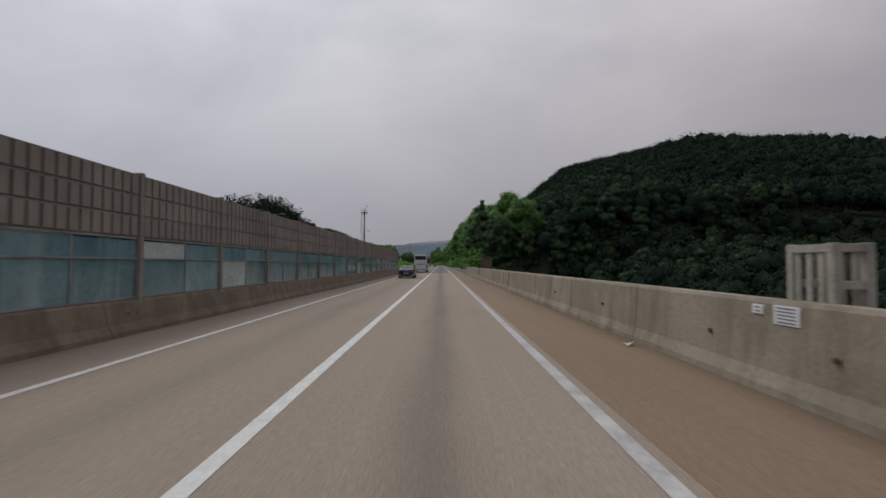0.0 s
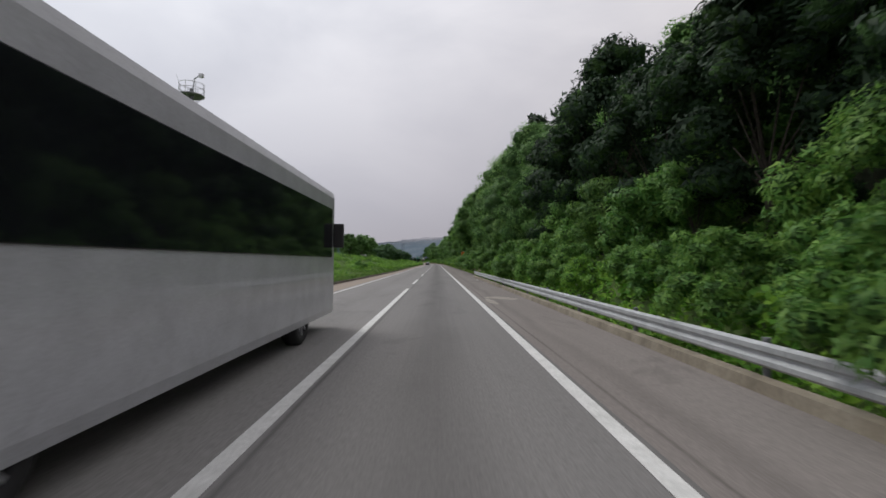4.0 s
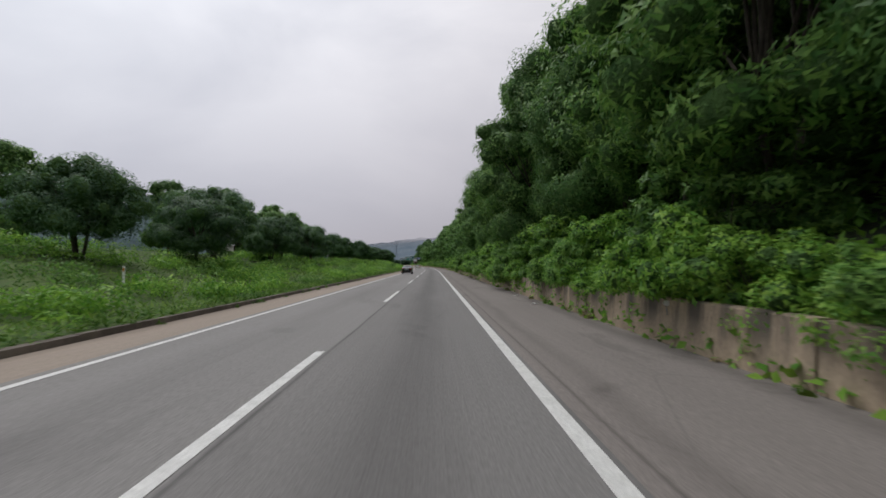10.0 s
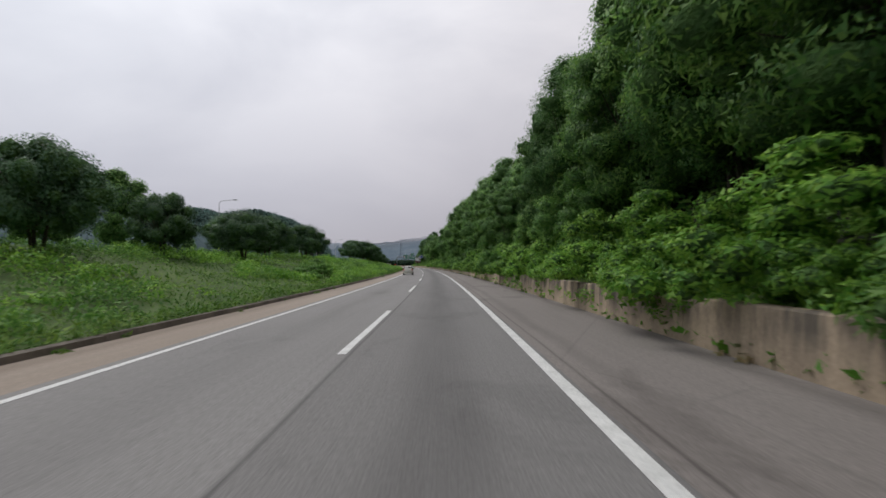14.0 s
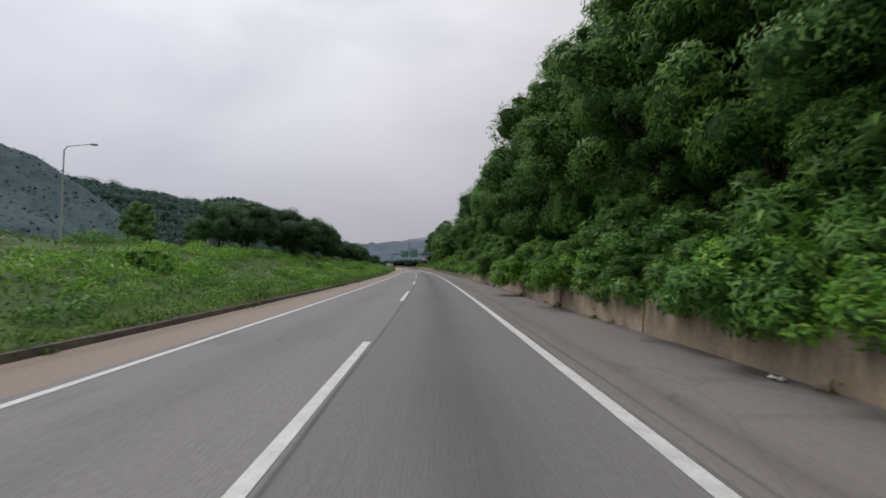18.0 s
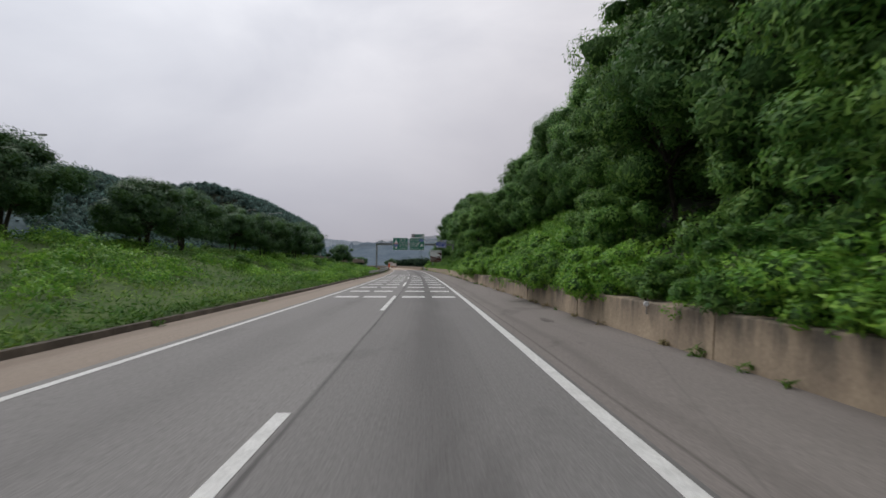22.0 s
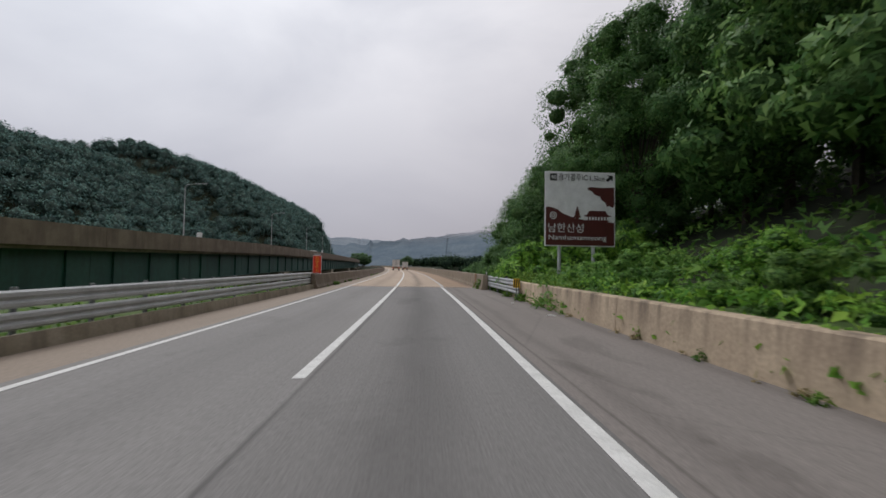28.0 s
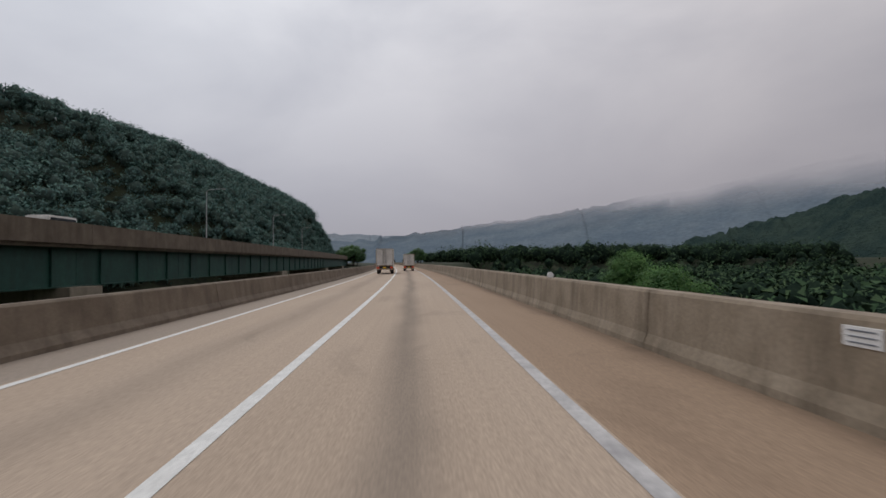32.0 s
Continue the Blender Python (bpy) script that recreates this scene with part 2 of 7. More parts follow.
    worn.inputs["To Min"].default_value, worn.inputs["To Max"].default_value = 0.96, 1.04
    nt.links.new(lines.outputs["Fac"], worn.inputs["Value"])
    comb = nt.nodes.new("ShaderNodeHueSaturation")
    nt.links.new(col, comb.inputs["Color"])
    nt.links.new(worn.outputs["Result"], comb.inputs["Value"])
    col = comb.outputs["Color"]
    nt.links.new(col, bs.inputs["Base Color"])
    gr = nt.nodes.new("ShaderNodeTexNoise")
    gr.inputs["Scale"].default_value, gr.inputs["Detail"].default_value = 1.0, 3
    gm = nt.nodes.new("ShaderNodeMapping")
    gm.inputs["Scale"].default_value = (34.0, 12.0 if not grooves else 1.5, 1)
    nt.links.new(tc.outputs["UV"], gm.inputs["Vector"])
    nt.links.new(gm.outputs["Vector"], gr.inputs["Vector"])
    bp = nt.nodes.new("ShaderNodeBump")
    bp.inputs["Strength"].default_value, bp.inputs["Distance"].default_value = 0.35 + grooves, 0.01
    nt.links.new(gr.outputs["Fac"], bp.inputs["Height"])
    nt.links.new(bp.outputs["Normal"], bs.inputs["Normal"])
    return m


ASPHALT = lane_mat("worn_asphalt", (0.205, 0.198, 0.192), (0.265, 0.256, 0.248), [(1.75, 0.6, 0.38), (-1.8, 0.6, 0.16), (3.75, 0.10, 0.3)], (0.085, 0.082, 0.08), grooves=0.35, seams=[(0.16, 0.035, 0.6)], stains=0.14, step=(0.16, 0.23))
SHOULDER = lane_mat("shoulder_asphalt", (0.185, 0.165, 0.153), (0.245, 0.222, 0.205), [(4.4, 0.18, 0.25), (6.7, 0.25, 0.4)], (0.075, 0.065, 0.06), seams=[(3.95, 0.03, 0.5)], stains=0.3, cracks=0.14)
VERGE = lane_mat("inner_verge", (0.26, 0.215, 0.175), (0.34, 0.285, 0.235), [(-5.3, 0.25, 0.35)], (0.12, 0.09, 0.068))
DECK = lane_mat("bridge_concrete", (0.265, 0.218, 0.175), (0.335, 0.282, 0.23), [(1.8, 0.35, 0.42), (-1.8, 0.5, 0.22)], (0.085, 0.075, 0.065), stains=0.10)
DECK_WARM = lane_mat("tan_bridge_concrete", (0.37, 0.288, 0.218), (0.455, 0.363, 0.283), [(1.8, 0.35, 0.46), (-1.8, 0.5, 0.22)], (0.085, 0.075, 0.065), stains=0.12)
DIRT = lane_mat("dusty_shoulder", (0.20, 0.142, 0.095), (0.27, 0.197, 0.137), [(6.1, 0.3, 0.5)], (0.09, 0.06, 0.042))
DIRT_WARM = lane_mat("tan_dusty_shoulder", (0.265, 0.185, 0.125), (0.345, 0.25, 0.175), [(6.1, 0.3, 0.5)], (0.09, 0.06, 0.042), stains=0.15)
PAINT = mat("road_paint", (0.55, 0.55, 0.53), (0.72, 0.72, 0.70), scale=3, fine=25, rough=0.7, spread=0.2, bump=0.1)
PAINT_WORN = mat("worn_road_paint", (0.34, 0.33, 0.33), (0.52, 0.51, 0.50), scale=2, fine=14, rough=0.75, spread=0.16, bump=0.1)
CONCRETE = mat("barrier_concrete", (0.25, 0.215, 0.16), (0.33, 0.29, 0.225), scale=0.9, fine=18, rough=0.9, streak=((0.12, 0.10, 0.075), 0.6), bump=0.25)
CONCRETE_T = mat("tan_barrier_concrete", (0.225, 0.18, 0.13), (0.30, 0.245, 0.185), scale=0.9, fine=18, rough=0.9, streak=((0.11, 0.085, 0.06), 0.65), bump=0.25)
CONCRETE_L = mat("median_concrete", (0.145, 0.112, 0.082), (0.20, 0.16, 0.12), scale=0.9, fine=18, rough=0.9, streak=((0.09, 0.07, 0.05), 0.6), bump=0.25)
WALLCON = mat("stained_wall_concrete", (0.271, 0.212, 0.154), (0.415, 0.325, 0.230), scale=0.5, fine=14, rough=0.92, streak=((0.062, 0.056, 0.048), 0.88, 0.15, 0.70, 0.40), bump=0.35, obj=0.14)
WALLCON_P = mat("tan_wall_concrete", (0.42, 0.325, 0.235), (0.56, 0.445, 0.32), scale=0.5, fine=14, rough=0.92, streak=((0.10, 0.08, 0.062), 0.8, 0.25, 0.95, 0.45), bump=0.35, obj=0.12)
KERB = mat("kerb_stone", (0.10, 0.085, 0.07), (0.17, 0.145, 0.12), scale=1.2, fine=20, rough=0.95, bump=0.3)
STEEL = mat("galvanised_steel", (0.370, 0.385, 0.392), (0.459, 0.474, 0.481), scale=2.0, fine=30, rough=0.5, metal=0.1)
STEEL_D = mat("dull_steel", (0.20, 0.21, 0.22), (0.30, 0.31, 0.32), scale=2.0, fine=30, rough=0.55, metal=0.5)
LOUVRE = mat("louvred_panel", (0.20, 0.178, 0.157), (0.25, 0.226, 0.203), scale=1.0, fine=60, rough=0.8, obj=0.07, streak=((0.12, 0.105, 0.09), 0.3))
PANE = mat("tinted_pane", (0.10, 0.19, 0.225), (0.16, 0.27, 0.30), scale=0.7, fine=8, rough=0.12, spec=0.9, obj=0.25, streak=((0.30, 0.40, 0.42), 0.55))
PANE_PALE = mat("pale_pane", (0.36, 0.42, 0.42), (0.46, 0.52, 0.52), scale=0.7, fine=8, rough=0.2, obj=0.1)
GRASS = mat("weedy_ground", (0.043, 0.082, 0.018), (0.096, 0.149, 0.034), scale=0.5, fine=6, rough=0.95, bump=0.8, spread=0.18)
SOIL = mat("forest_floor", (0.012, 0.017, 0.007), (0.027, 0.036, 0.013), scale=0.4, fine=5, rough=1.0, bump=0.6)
BARK = mat("bark", (0.045, 0.036, 0.028), (0.085, 0.07, 0.055), scale=3, fine=25, rough=0.95, bump=0.6)
LEAF_VINE = mat("vine_leaf", (0.130, 0.297, 0.038), (0.227, 0.434, 0.069), scale=0.35, fine=3, rough=0.5, isl=0.34, obj=0.14, trans=0.4, spec=0.22)
LEAF_DARK = mat("tree_leaf", (0.091, 0.203, 0.056), (0.179, 0.342, 0.089), scale=0.25, fine=2, rough=0.5, isl=0.34, obj=0.22, trans=0.35, spec=0.2)
LEAF_MID = mat("acacia_leaf", (0.100, 0.228, 0.049), (0.178, 0.338, 0.075), scale=0.25, fine=2, rough=0.5, isl=0.34, obj=0.2, trans=0.38, spec=0.2)
LEAF_ORCH = mat("orchard_leaf", (0.056, 0.120, 0.057), (0.103, 0.196, 0.091), scale=0.3, fine=2, rough=0.5, isl=0.34, obj=0.2, trans=0.25, spec=0.2)
LEAF_TALL = mat("valley_tree_leaf", (0.063, 0.151, 0.045), (0.114, 0.241, 0.066), scale=0.25, fine=2, rough=0.5, isl=0.34, obj=0.2, trans=0.35, spec=0.2)
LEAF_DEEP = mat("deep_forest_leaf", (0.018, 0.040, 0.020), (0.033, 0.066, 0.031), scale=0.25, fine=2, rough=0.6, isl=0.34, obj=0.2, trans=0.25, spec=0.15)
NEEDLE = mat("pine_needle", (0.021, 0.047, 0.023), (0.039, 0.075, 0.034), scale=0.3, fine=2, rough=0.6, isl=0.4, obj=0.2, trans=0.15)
GRASSBLADE = mat("grass_blade", (0.062, 0.148, 0.024), (0.136, 0.248, 0.045), scale=0.2, fine=1.2, rough=0.7, spec=0.15, isl=0.28, trans=0.35, spread=0.12)
STRAW = mat("dry_grass", (0.20, 0.17, 0.075), (0.28, 0.23, 0.11), scale=0.5, fine=3, rough=0.8, isl=0.3, trans=0.2)
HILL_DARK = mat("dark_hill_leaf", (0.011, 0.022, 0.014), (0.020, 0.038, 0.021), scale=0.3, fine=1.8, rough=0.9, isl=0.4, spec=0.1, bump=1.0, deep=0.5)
# far woodland green is lightened and blued, so distance haze sits in the colour
HILL_MID = mat("hazed_far_woodland", (0.092, 0.172, 0.159), (0.145, 0.239, 0.204), scale=0.25, fine=1.3, rough=1.0, isl=0.16, spec=0.05, bump=1.0, deep=0.6)
# core colours for crowns and clumps: interior shade is put into the colour
SHADED_INNER = mat("shaded_inner_foliage", (0.012, 0.021, 0.016), (0.020, 0.034, 0.023), scale=0.5, fine=2.0, rough=1.0, spec=0.0)
SHADED_TWIGS = mat("shaded_inner_twigs", (0.060, 0.121, 0.045), (0.112, 0.199, 0.069), scale=1.5, fine=9.0, rough=1.0, spec=0.0, bump=1.0, deep=0.3)
SHADED_INNER_FAR = mat("far_shaded_inner_foliage", (0.054, 0.080, 0.074), (0.077, 0.110, 0.092), scale=0.5, fine=2.0, rough=1.0, spec=0.0)
HILL_VALLEY = mat("valley_woodland", (0.034, 0.064, 0.036), (0.060, 0.100, 0.050), scale=0.2, fine=1.3, rough=1.0, isl=0.16, spec=0.05)
HILL_FAR = mat("valley_side_woodland", (0.026, 0.044, 0.042), (0.044, 0.066, 0.056), scale=0.06, fine=0.6, rough=1.0, spec=0.0, bump=1.0, deep=2.0)
# this hill section's green has the aerial haze painted in
HILL_HAZE = mat("haze_tinted_woodland", (0.081, 0.115, 0.126), (0.108, 0.146, 0.153), scale=0.12, fine=0.7, rough=1.0, isl=0.12, spec=0.0, bump=0.5, deep=0.6)
# backdrop hill colours: blue-grey of distance haze is part of the paint
FAR_A = mat("haze_tinted_hill", (0.105, 0.140, 0.165), (0.135, 0.170, 0.190), scale=0.02, fine=0.2, rough=1.0, spec=0.0)
FAR_B = mat("haze_tinted_far_range", (0.20, 0.235, 0.27), (0.235, 0.268, 0.30), scale=0.01, fine=0.1, rough=1.0, spec=0.0)


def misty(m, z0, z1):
    """Fades a far hill's upper slopes to clear with height and noise, standing in for low cloud."""
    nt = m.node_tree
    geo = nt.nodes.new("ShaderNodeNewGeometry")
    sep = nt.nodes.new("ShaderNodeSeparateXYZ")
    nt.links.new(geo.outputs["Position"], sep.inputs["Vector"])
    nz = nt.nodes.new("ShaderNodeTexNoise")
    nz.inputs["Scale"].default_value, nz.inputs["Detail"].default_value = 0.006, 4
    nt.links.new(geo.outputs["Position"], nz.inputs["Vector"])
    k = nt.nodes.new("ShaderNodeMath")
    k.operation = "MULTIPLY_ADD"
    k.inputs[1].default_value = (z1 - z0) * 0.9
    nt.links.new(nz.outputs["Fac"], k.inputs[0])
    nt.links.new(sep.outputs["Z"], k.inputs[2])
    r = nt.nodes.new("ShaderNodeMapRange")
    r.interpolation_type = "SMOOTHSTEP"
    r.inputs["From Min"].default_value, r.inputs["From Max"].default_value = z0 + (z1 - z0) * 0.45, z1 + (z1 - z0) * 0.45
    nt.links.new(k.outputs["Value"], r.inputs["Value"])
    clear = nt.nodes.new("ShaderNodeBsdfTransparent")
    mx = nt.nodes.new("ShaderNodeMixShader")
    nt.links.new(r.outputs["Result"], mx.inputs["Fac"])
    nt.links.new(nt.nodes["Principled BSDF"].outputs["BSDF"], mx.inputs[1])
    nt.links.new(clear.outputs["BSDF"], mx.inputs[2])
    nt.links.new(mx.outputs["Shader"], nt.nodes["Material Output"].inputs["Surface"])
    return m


# mountain colour holds the haze; the height fade imitates cloud on the summits
FAR_MIST = misty(mat("haze_tinted_mountain", (0.115, 0.150, 0.185), (0.15, 0.185, 0.215), scale=0.02, fine=0.2, rough=1.0, spec=0.0), 38, 125)
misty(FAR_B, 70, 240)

# ---- building blocks ----
def link_mesh(name, me, material, parent=None, label="", m=None):
    ob = new(name, me)
    if material is not None and not me.materials:
        me.materials.append(material)
    if parent is not None:
        ob.parent = parent
    if m is not None:
        ob.matrix_basis = m
    if label:
        tagged(ob, label)
    return ob


def part(name, bm, material, parent=None, label="", m=None, smooth=False):
    me = bpy.data.meshes.new(name)
    bm.to_mesh(me)
    bm.free()
    if smooth:
        me.shade_smooth()
    return link_mesh(name, me, material, parent, label, m)


def pymesh(name, verts, faces, uvs=None, smooth=False, normals=None):
    me = bpy.data.meshes.new(name)
    if isinstance(verts, np.ndarray):
        n, k = faces.shape
        me.vertices.add(len(verts))
        me.vertices.foreach_set("co", verts.astype(np.float32).ravel())
        me.loops.add(n * k)
        me.loops.foreach_set("vertex_index", faces.astype(np.int32).ravel())
        me.polygons.add(n)
        me.polygons.foreach_set("loop_start", np.arange(0, n * k, k, dtype=np.int32))
        me.update(calc_edges=True)
    else:
        me.from_pydata([tuple(v) for v in verts], [], [tuple(f) for f in faces])
    if uvs is not None:
        layer = me.uv_layers.new(name="UVMap")
        idx = np.empty(len(me.loops), dtype=np.int32)
        me.loops.foreach_get("vertex_index", idx)
        layer.data.foreach_set("uv", np.asarray(uvs, dtype=np.float32)[idx].ravel())
    if smooth:
        me.shade_smooth()
    if normals is not None:
        soft = me.attributes.new("custom_normal", "FLOAT_VECTOR", "POINT")
        soft.data.foreach_set("vector", np.asarray(normals, dtype=np.float32).ravel())
    return me


def empty(name, m, label, category, group="", kind=""):
    ob = new(name)
    ob.matrix_basis = m
    return tagged(ob, label, category, group, kind)


def add_box(bm, x0, y0, z0, x1, y1, z1, bevel=0.0):
    made = bmesh.ops.create_cube(bm, size=1.0, matrix=Matrix.Translation(((x0 + x1) / 2, (y0 + y1) / 2, (z0 + z1) / 2)) @ Matrix.Diagonal((abs(x1 - x0), abs(y1 - y0), abs(z1 - z0), 1)))
    if bevel:
        edges = list({e for v in made["verts"] for e in v.link_edges})
        bmesh.ops.bevel(bm, geom=edges, offset=bevel, segments=2, affect="EDGES", profile=0.7)
    return made["verts"]


def box(x0, y0, z0, x1, y1, z1, bevel=0.0):
    bm = bmesh.new()
    add_box(bm, x0, y0, z0, x1, y1, z1, bevel)
    return bm


def add_rod(bm, p, q, r0, r1=None, n=8):
    p, q = Vector(p), Vector(q)
    d = q - p
    m = Matrix.Translation((p + q) / 2) @ d.to_track_quat("Z", "Y").to_matrix().to_4x4()
    bmesh.ops.create_cone(bm, cap_ends=True, segments=n, radius1=r0, radius2=r0 if r1 is None else r1, depth=d.length, matrix=m)


def rod(p, q, r0, r1=None, n=8):
    bm = bmesh.new()
    add_rod(bm, p, q, r0, r1, n)
    return bm


def ribbon(name, profile, s0, s1, step, closed=False, smooth=False, uvx=None):
    """A strip or bar that follows the road: profile is a list of (x, z)."""
    n = max(2, int(math.ceil((s1 - s0) / step)) + 1)
    verts, faces, uvs = [], [], []
    k = len(profile)
    for i in range(n):
        s = s0 + (s1 - s0) * i / (n - 1)
        for x, z in profile:
            verts.append(at(s, x, z))
            uvs.append((x, s))
    for i in range(n - 1):
        for j in range(k if closed else k - 1):
            a, b = i * k + j, i * k + (j + 1) % k
            faces.append((a, b, b + k, a + k))
    if closed:
        faces.append(tuple(range(k))[::-1])
        faces.append(tuple((n - 1) * k + j for j in range(k)))
    return pymesh(name, verts, faces, uvs, smooth)


def slab(name, x0, x1, s0, s1, z, material, label, category, thick=0.3, step=6.0, kind="structure"):
    prof = [(x0, z - thick), (x1, z - thick), (x1, z), (x0, z)]
    return tagged(link_mesh(name, ribbon(name, prof, s0, s1, step, closed=True), material), label, category, kind=kind)


def lerp(x, xs, ys):
    if x <= xs[0]:
        return ys[0]
    for i in range(1, len(xs)):
        if x < xs[i]:
            return ys[i - 1] + (ys[i] - ys[i - 1]) * (x - xs[i - 1]) / (xs[i] - xs[i - 1])
    return ys[-1]


def smooth01(x, a, b):
    k = min(max((x - a) / (b - a), 0.0), 1.0)
    return k * k * (3 - 2 * k)


# ---- the ground ----
B1_END, B2_START = 84.0, 635.7


CREST = ((290, -290, 22), (380, -262, 23), (480, -240, 22), (600, -208, 21), (632, -203, 22), (644, -200, 44), (700, -187, 45), (780, -160, 46), (846, -147, 47), (914, -120, 46), (1064, -96, 44), (1150, -82, 38), (1185, -72, 24))


def far_hill(s, x):
    """The long wooded hill beyond the viaduct: height falls away from its crest line."""
    best = 0.0
    for (s0, x0, h0), (s1, x1, h1) in zip(CREST, CREST[1:]):
        k = ((s - s0) * (s1 - s0) + (x - x0) * (x1 - x0)) / ((s1 - s0) ** 2 + (x1 - x0) ** 2)
        k = min(max(k, 0.0), 1.0)
        d = math.hypot(s - s0 - k * (s1 - s0), x - x0 - k * (x1 - x0))
        h = (h0 + (h1 - h0) * k + 9) * (1 - smooth01(d, 0, 105 if s < 1100 else 60))
        best = max(best, h)
    return best


def wall_x(s):
    """Where the face of the retaining wall meets the shoulder."""
    return lerp(s, (136, 158, 180, 200, 222, 245, 267, 290, 356, 376, 397, 417, 480, 521, 541, 605, 622), (7.05, 7.13, 7.15, 7.02, 7.09, 7.06, 6.96, 6.98, 7.02, 6.90, 6.82, 6.74, 6.72, 6.62, 6.88, 6.95, 6.92))


def wall_h(s):
    return lerp(s, (150, 180, 230, 267, 290, 355, 376, 440, 520, 545, 605), (0.91, 0.89, 0.95, 1.04, 1.03, 0.92, 0.91, 0.86, 0.87, 0.87, 0.92))


def kerb_x(s):
    """Face of the kerb along the grass bank."""
    return lerp(s, (92, 116, 137, 159, 181, 203, 225, 248, 378, 480, 505, 525, 541, 606), (-5.55, -5.55, -5.18, -5.0, -5.07, -5.2, -5.38, -5.55, -5.65, -5.6, -5.8, -6.1, -5.66, -5.5))


def kerb_np(s):
    t = np.arange(84.0, 640.0, 2.0)
    return np.interp(s, t, np.array([kerb_x(k) for k in t])) + 5.5


def ground_z(s, x):
    """Height of the land at road metres s and x metres to the right."""
    on_land = smooth01(s, B1_END - 6, B1_END + 1) * (1 - smooth01(s, B2_START - 2, B2_START + 9)) + smooth01(s, 848, 862)
    n = noise.noise(Vector((s * 0.045, x * 0.06, 0.3)))
    if x > 0:
        up = smooth01(s, 60, 125) * (1 - smooth01(s, 585, 650))
        cap = lerp(s, (-150, 50, 103, 123, 143, 193, 250, 300, 420, 560, 640, 760), (0, 3, 13, 21, 29, 46, 66, 58, 50, 36, 6, 0))
        foot = lerp(s, (-100, 0, 60, 100, 590, 640, 700), (75, 50, 26, 7.1, 7.1, 12, 60))
        wall = 0.88
        rise = max(0.0, x - foot - 0.4)
        hill = min(rise * 0.42, 1.6) + max(0.0, rise - 4.0) * lerp(s, (100, 140, 200, 300, 480, 620), (0.60, 0.66, 0.80, 0.76, 0.80, 0.5))
        if hill > 0.75 * cap:
            hill = 0.75 * cap + (hill - 0.75 * cap) * 0.28
        hill = min(hill, cap)
        land = wall * smooth01(x, 7.24, 7.34) + hill
        low = -9.0 + 1.2 * n + hill
        if x < 7.24:
            land = -0.1
        z = land * on_land + low * (1 - on_land)
        return z + n * 0.35 * smooth01(x, 8.0, 14.0)
    d = -x
    bank = lerp(s, (84, 130, 190, 300, 420, 520, 572, 592, 612, 633, 850), (1.6, 2.2, 2.6, 2.5, 2.9, 2.8, 3.0, 1.4, -0.3, -0.8, 0.8))
    edge = 5.62 - kerb_x(s) - 5.5 if s < 600 else 5.62
    land = -0.1 if d < edge else 0.10 + bank * smooth01(d, edge - 0.22, 21.0) + 0.022 * max(0, d - 21)
    land += n * 0.3 * smooth01(d, 6.5, 12.0) + 0.22 * noise.noise(Vector((s * 0.16, x * 0.28, 4.0))) * smooth01(d, 6.2, 9.0)
    low = -9.0 + 1.2 * n
    z = land * on_land + low * (1 - on_land)
    # wooded heights beyond the other carriageway
    def mound(sc, xc, rs, rx, h):
        return h * math.exp(-((s - sc) / rs) ** 2 - ((x - xc) / rx) ** 2)
    far = smooth01(d, 44, 75)
    z += far * mound(208, -82, 30, 38, 20) + smooth01(d, 44, 60) * far_hill(s, x)
    return z


xs = [-1500, -1100, -800, -600, -450, -350, -280, -230, -190, -160, -135, -115, -98, -84, -72, -62, -54, -48, -43, -38, -34, -30, -27, -24, -21, -18.5, -16, -14, -12, -10.5, -9, -8, -7, -6.2, -5.64, -5.6, -2, 2, 7.22, 7.36,
      8, 9, 10, 11.5, 13, 15, 17.5, 20, 23, 27, 32, 38, 45, 53, 62, 72, 84, 98, 115, 135, 160, 200, 260, 350, 480, 650, 900, 1300, 2000]
ss = list(range(-420, -40, 20)) + list(range(-40, 78, 4)) + [78, 79.5, 81, 82.5, 84, 85.5] + list(range(88, 628, 4)) + list(range(628, 646, 2)) + list(range(648, 780, 6)) + list(range(780, 1300, 20)) + [1400, 1550, 1750, 2000, 2400, 2900, 3500]


def column(s, x):
    return x + kerb_x(s) + 5.5 if -8.5 < x < -5.5 and s < 600 else x


verts = [at(s, column(s, x), ground_z(s, column(s, x))) for s in ss for x in xs]
k = len(xs)
faces = [(i * k + j, i * k + j + 1, (i + 1) * k + j + 1, (i + 1) * k + j) for i in range(len(ss) - 1) for j in range(k - 1)]
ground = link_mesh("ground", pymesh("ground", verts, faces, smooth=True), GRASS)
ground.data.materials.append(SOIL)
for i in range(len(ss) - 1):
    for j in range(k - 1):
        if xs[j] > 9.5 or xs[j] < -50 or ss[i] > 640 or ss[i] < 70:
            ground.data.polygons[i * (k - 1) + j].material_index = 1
tagged(ground, "green weedy banks and wooded hillsides beside the road", "ground", kind="structure")

# ---- road, shoulders, markings ----
slab("road", -3.85, 3.72, B1_END, B2_START, 0.0, ASPHALT, "worn grey grooved asphalt of two traffic lanes", "road", thick=0.25)
slab("pavement_shoulder", 3.72, 6.2, B1_END, 137, -0.004, SHOULDER, "brownish grey asphalt hard shoulder beside the guard rail", "shoulder", thick=0.25)
slab("pavement_shoulder", 3.72, 6.88, 622, B2_START, -0.004, SHOULDER, "brownish grey asphalt hard shoulder before the bridge", "shoulder", thick=0.25)
slab("pavement_shoulder", 3.72, 7.22, 137, 622, -0.004, SHOULDER, "brownish grey patched asphalt hard shoulder", "shoulder", thick=0.25)
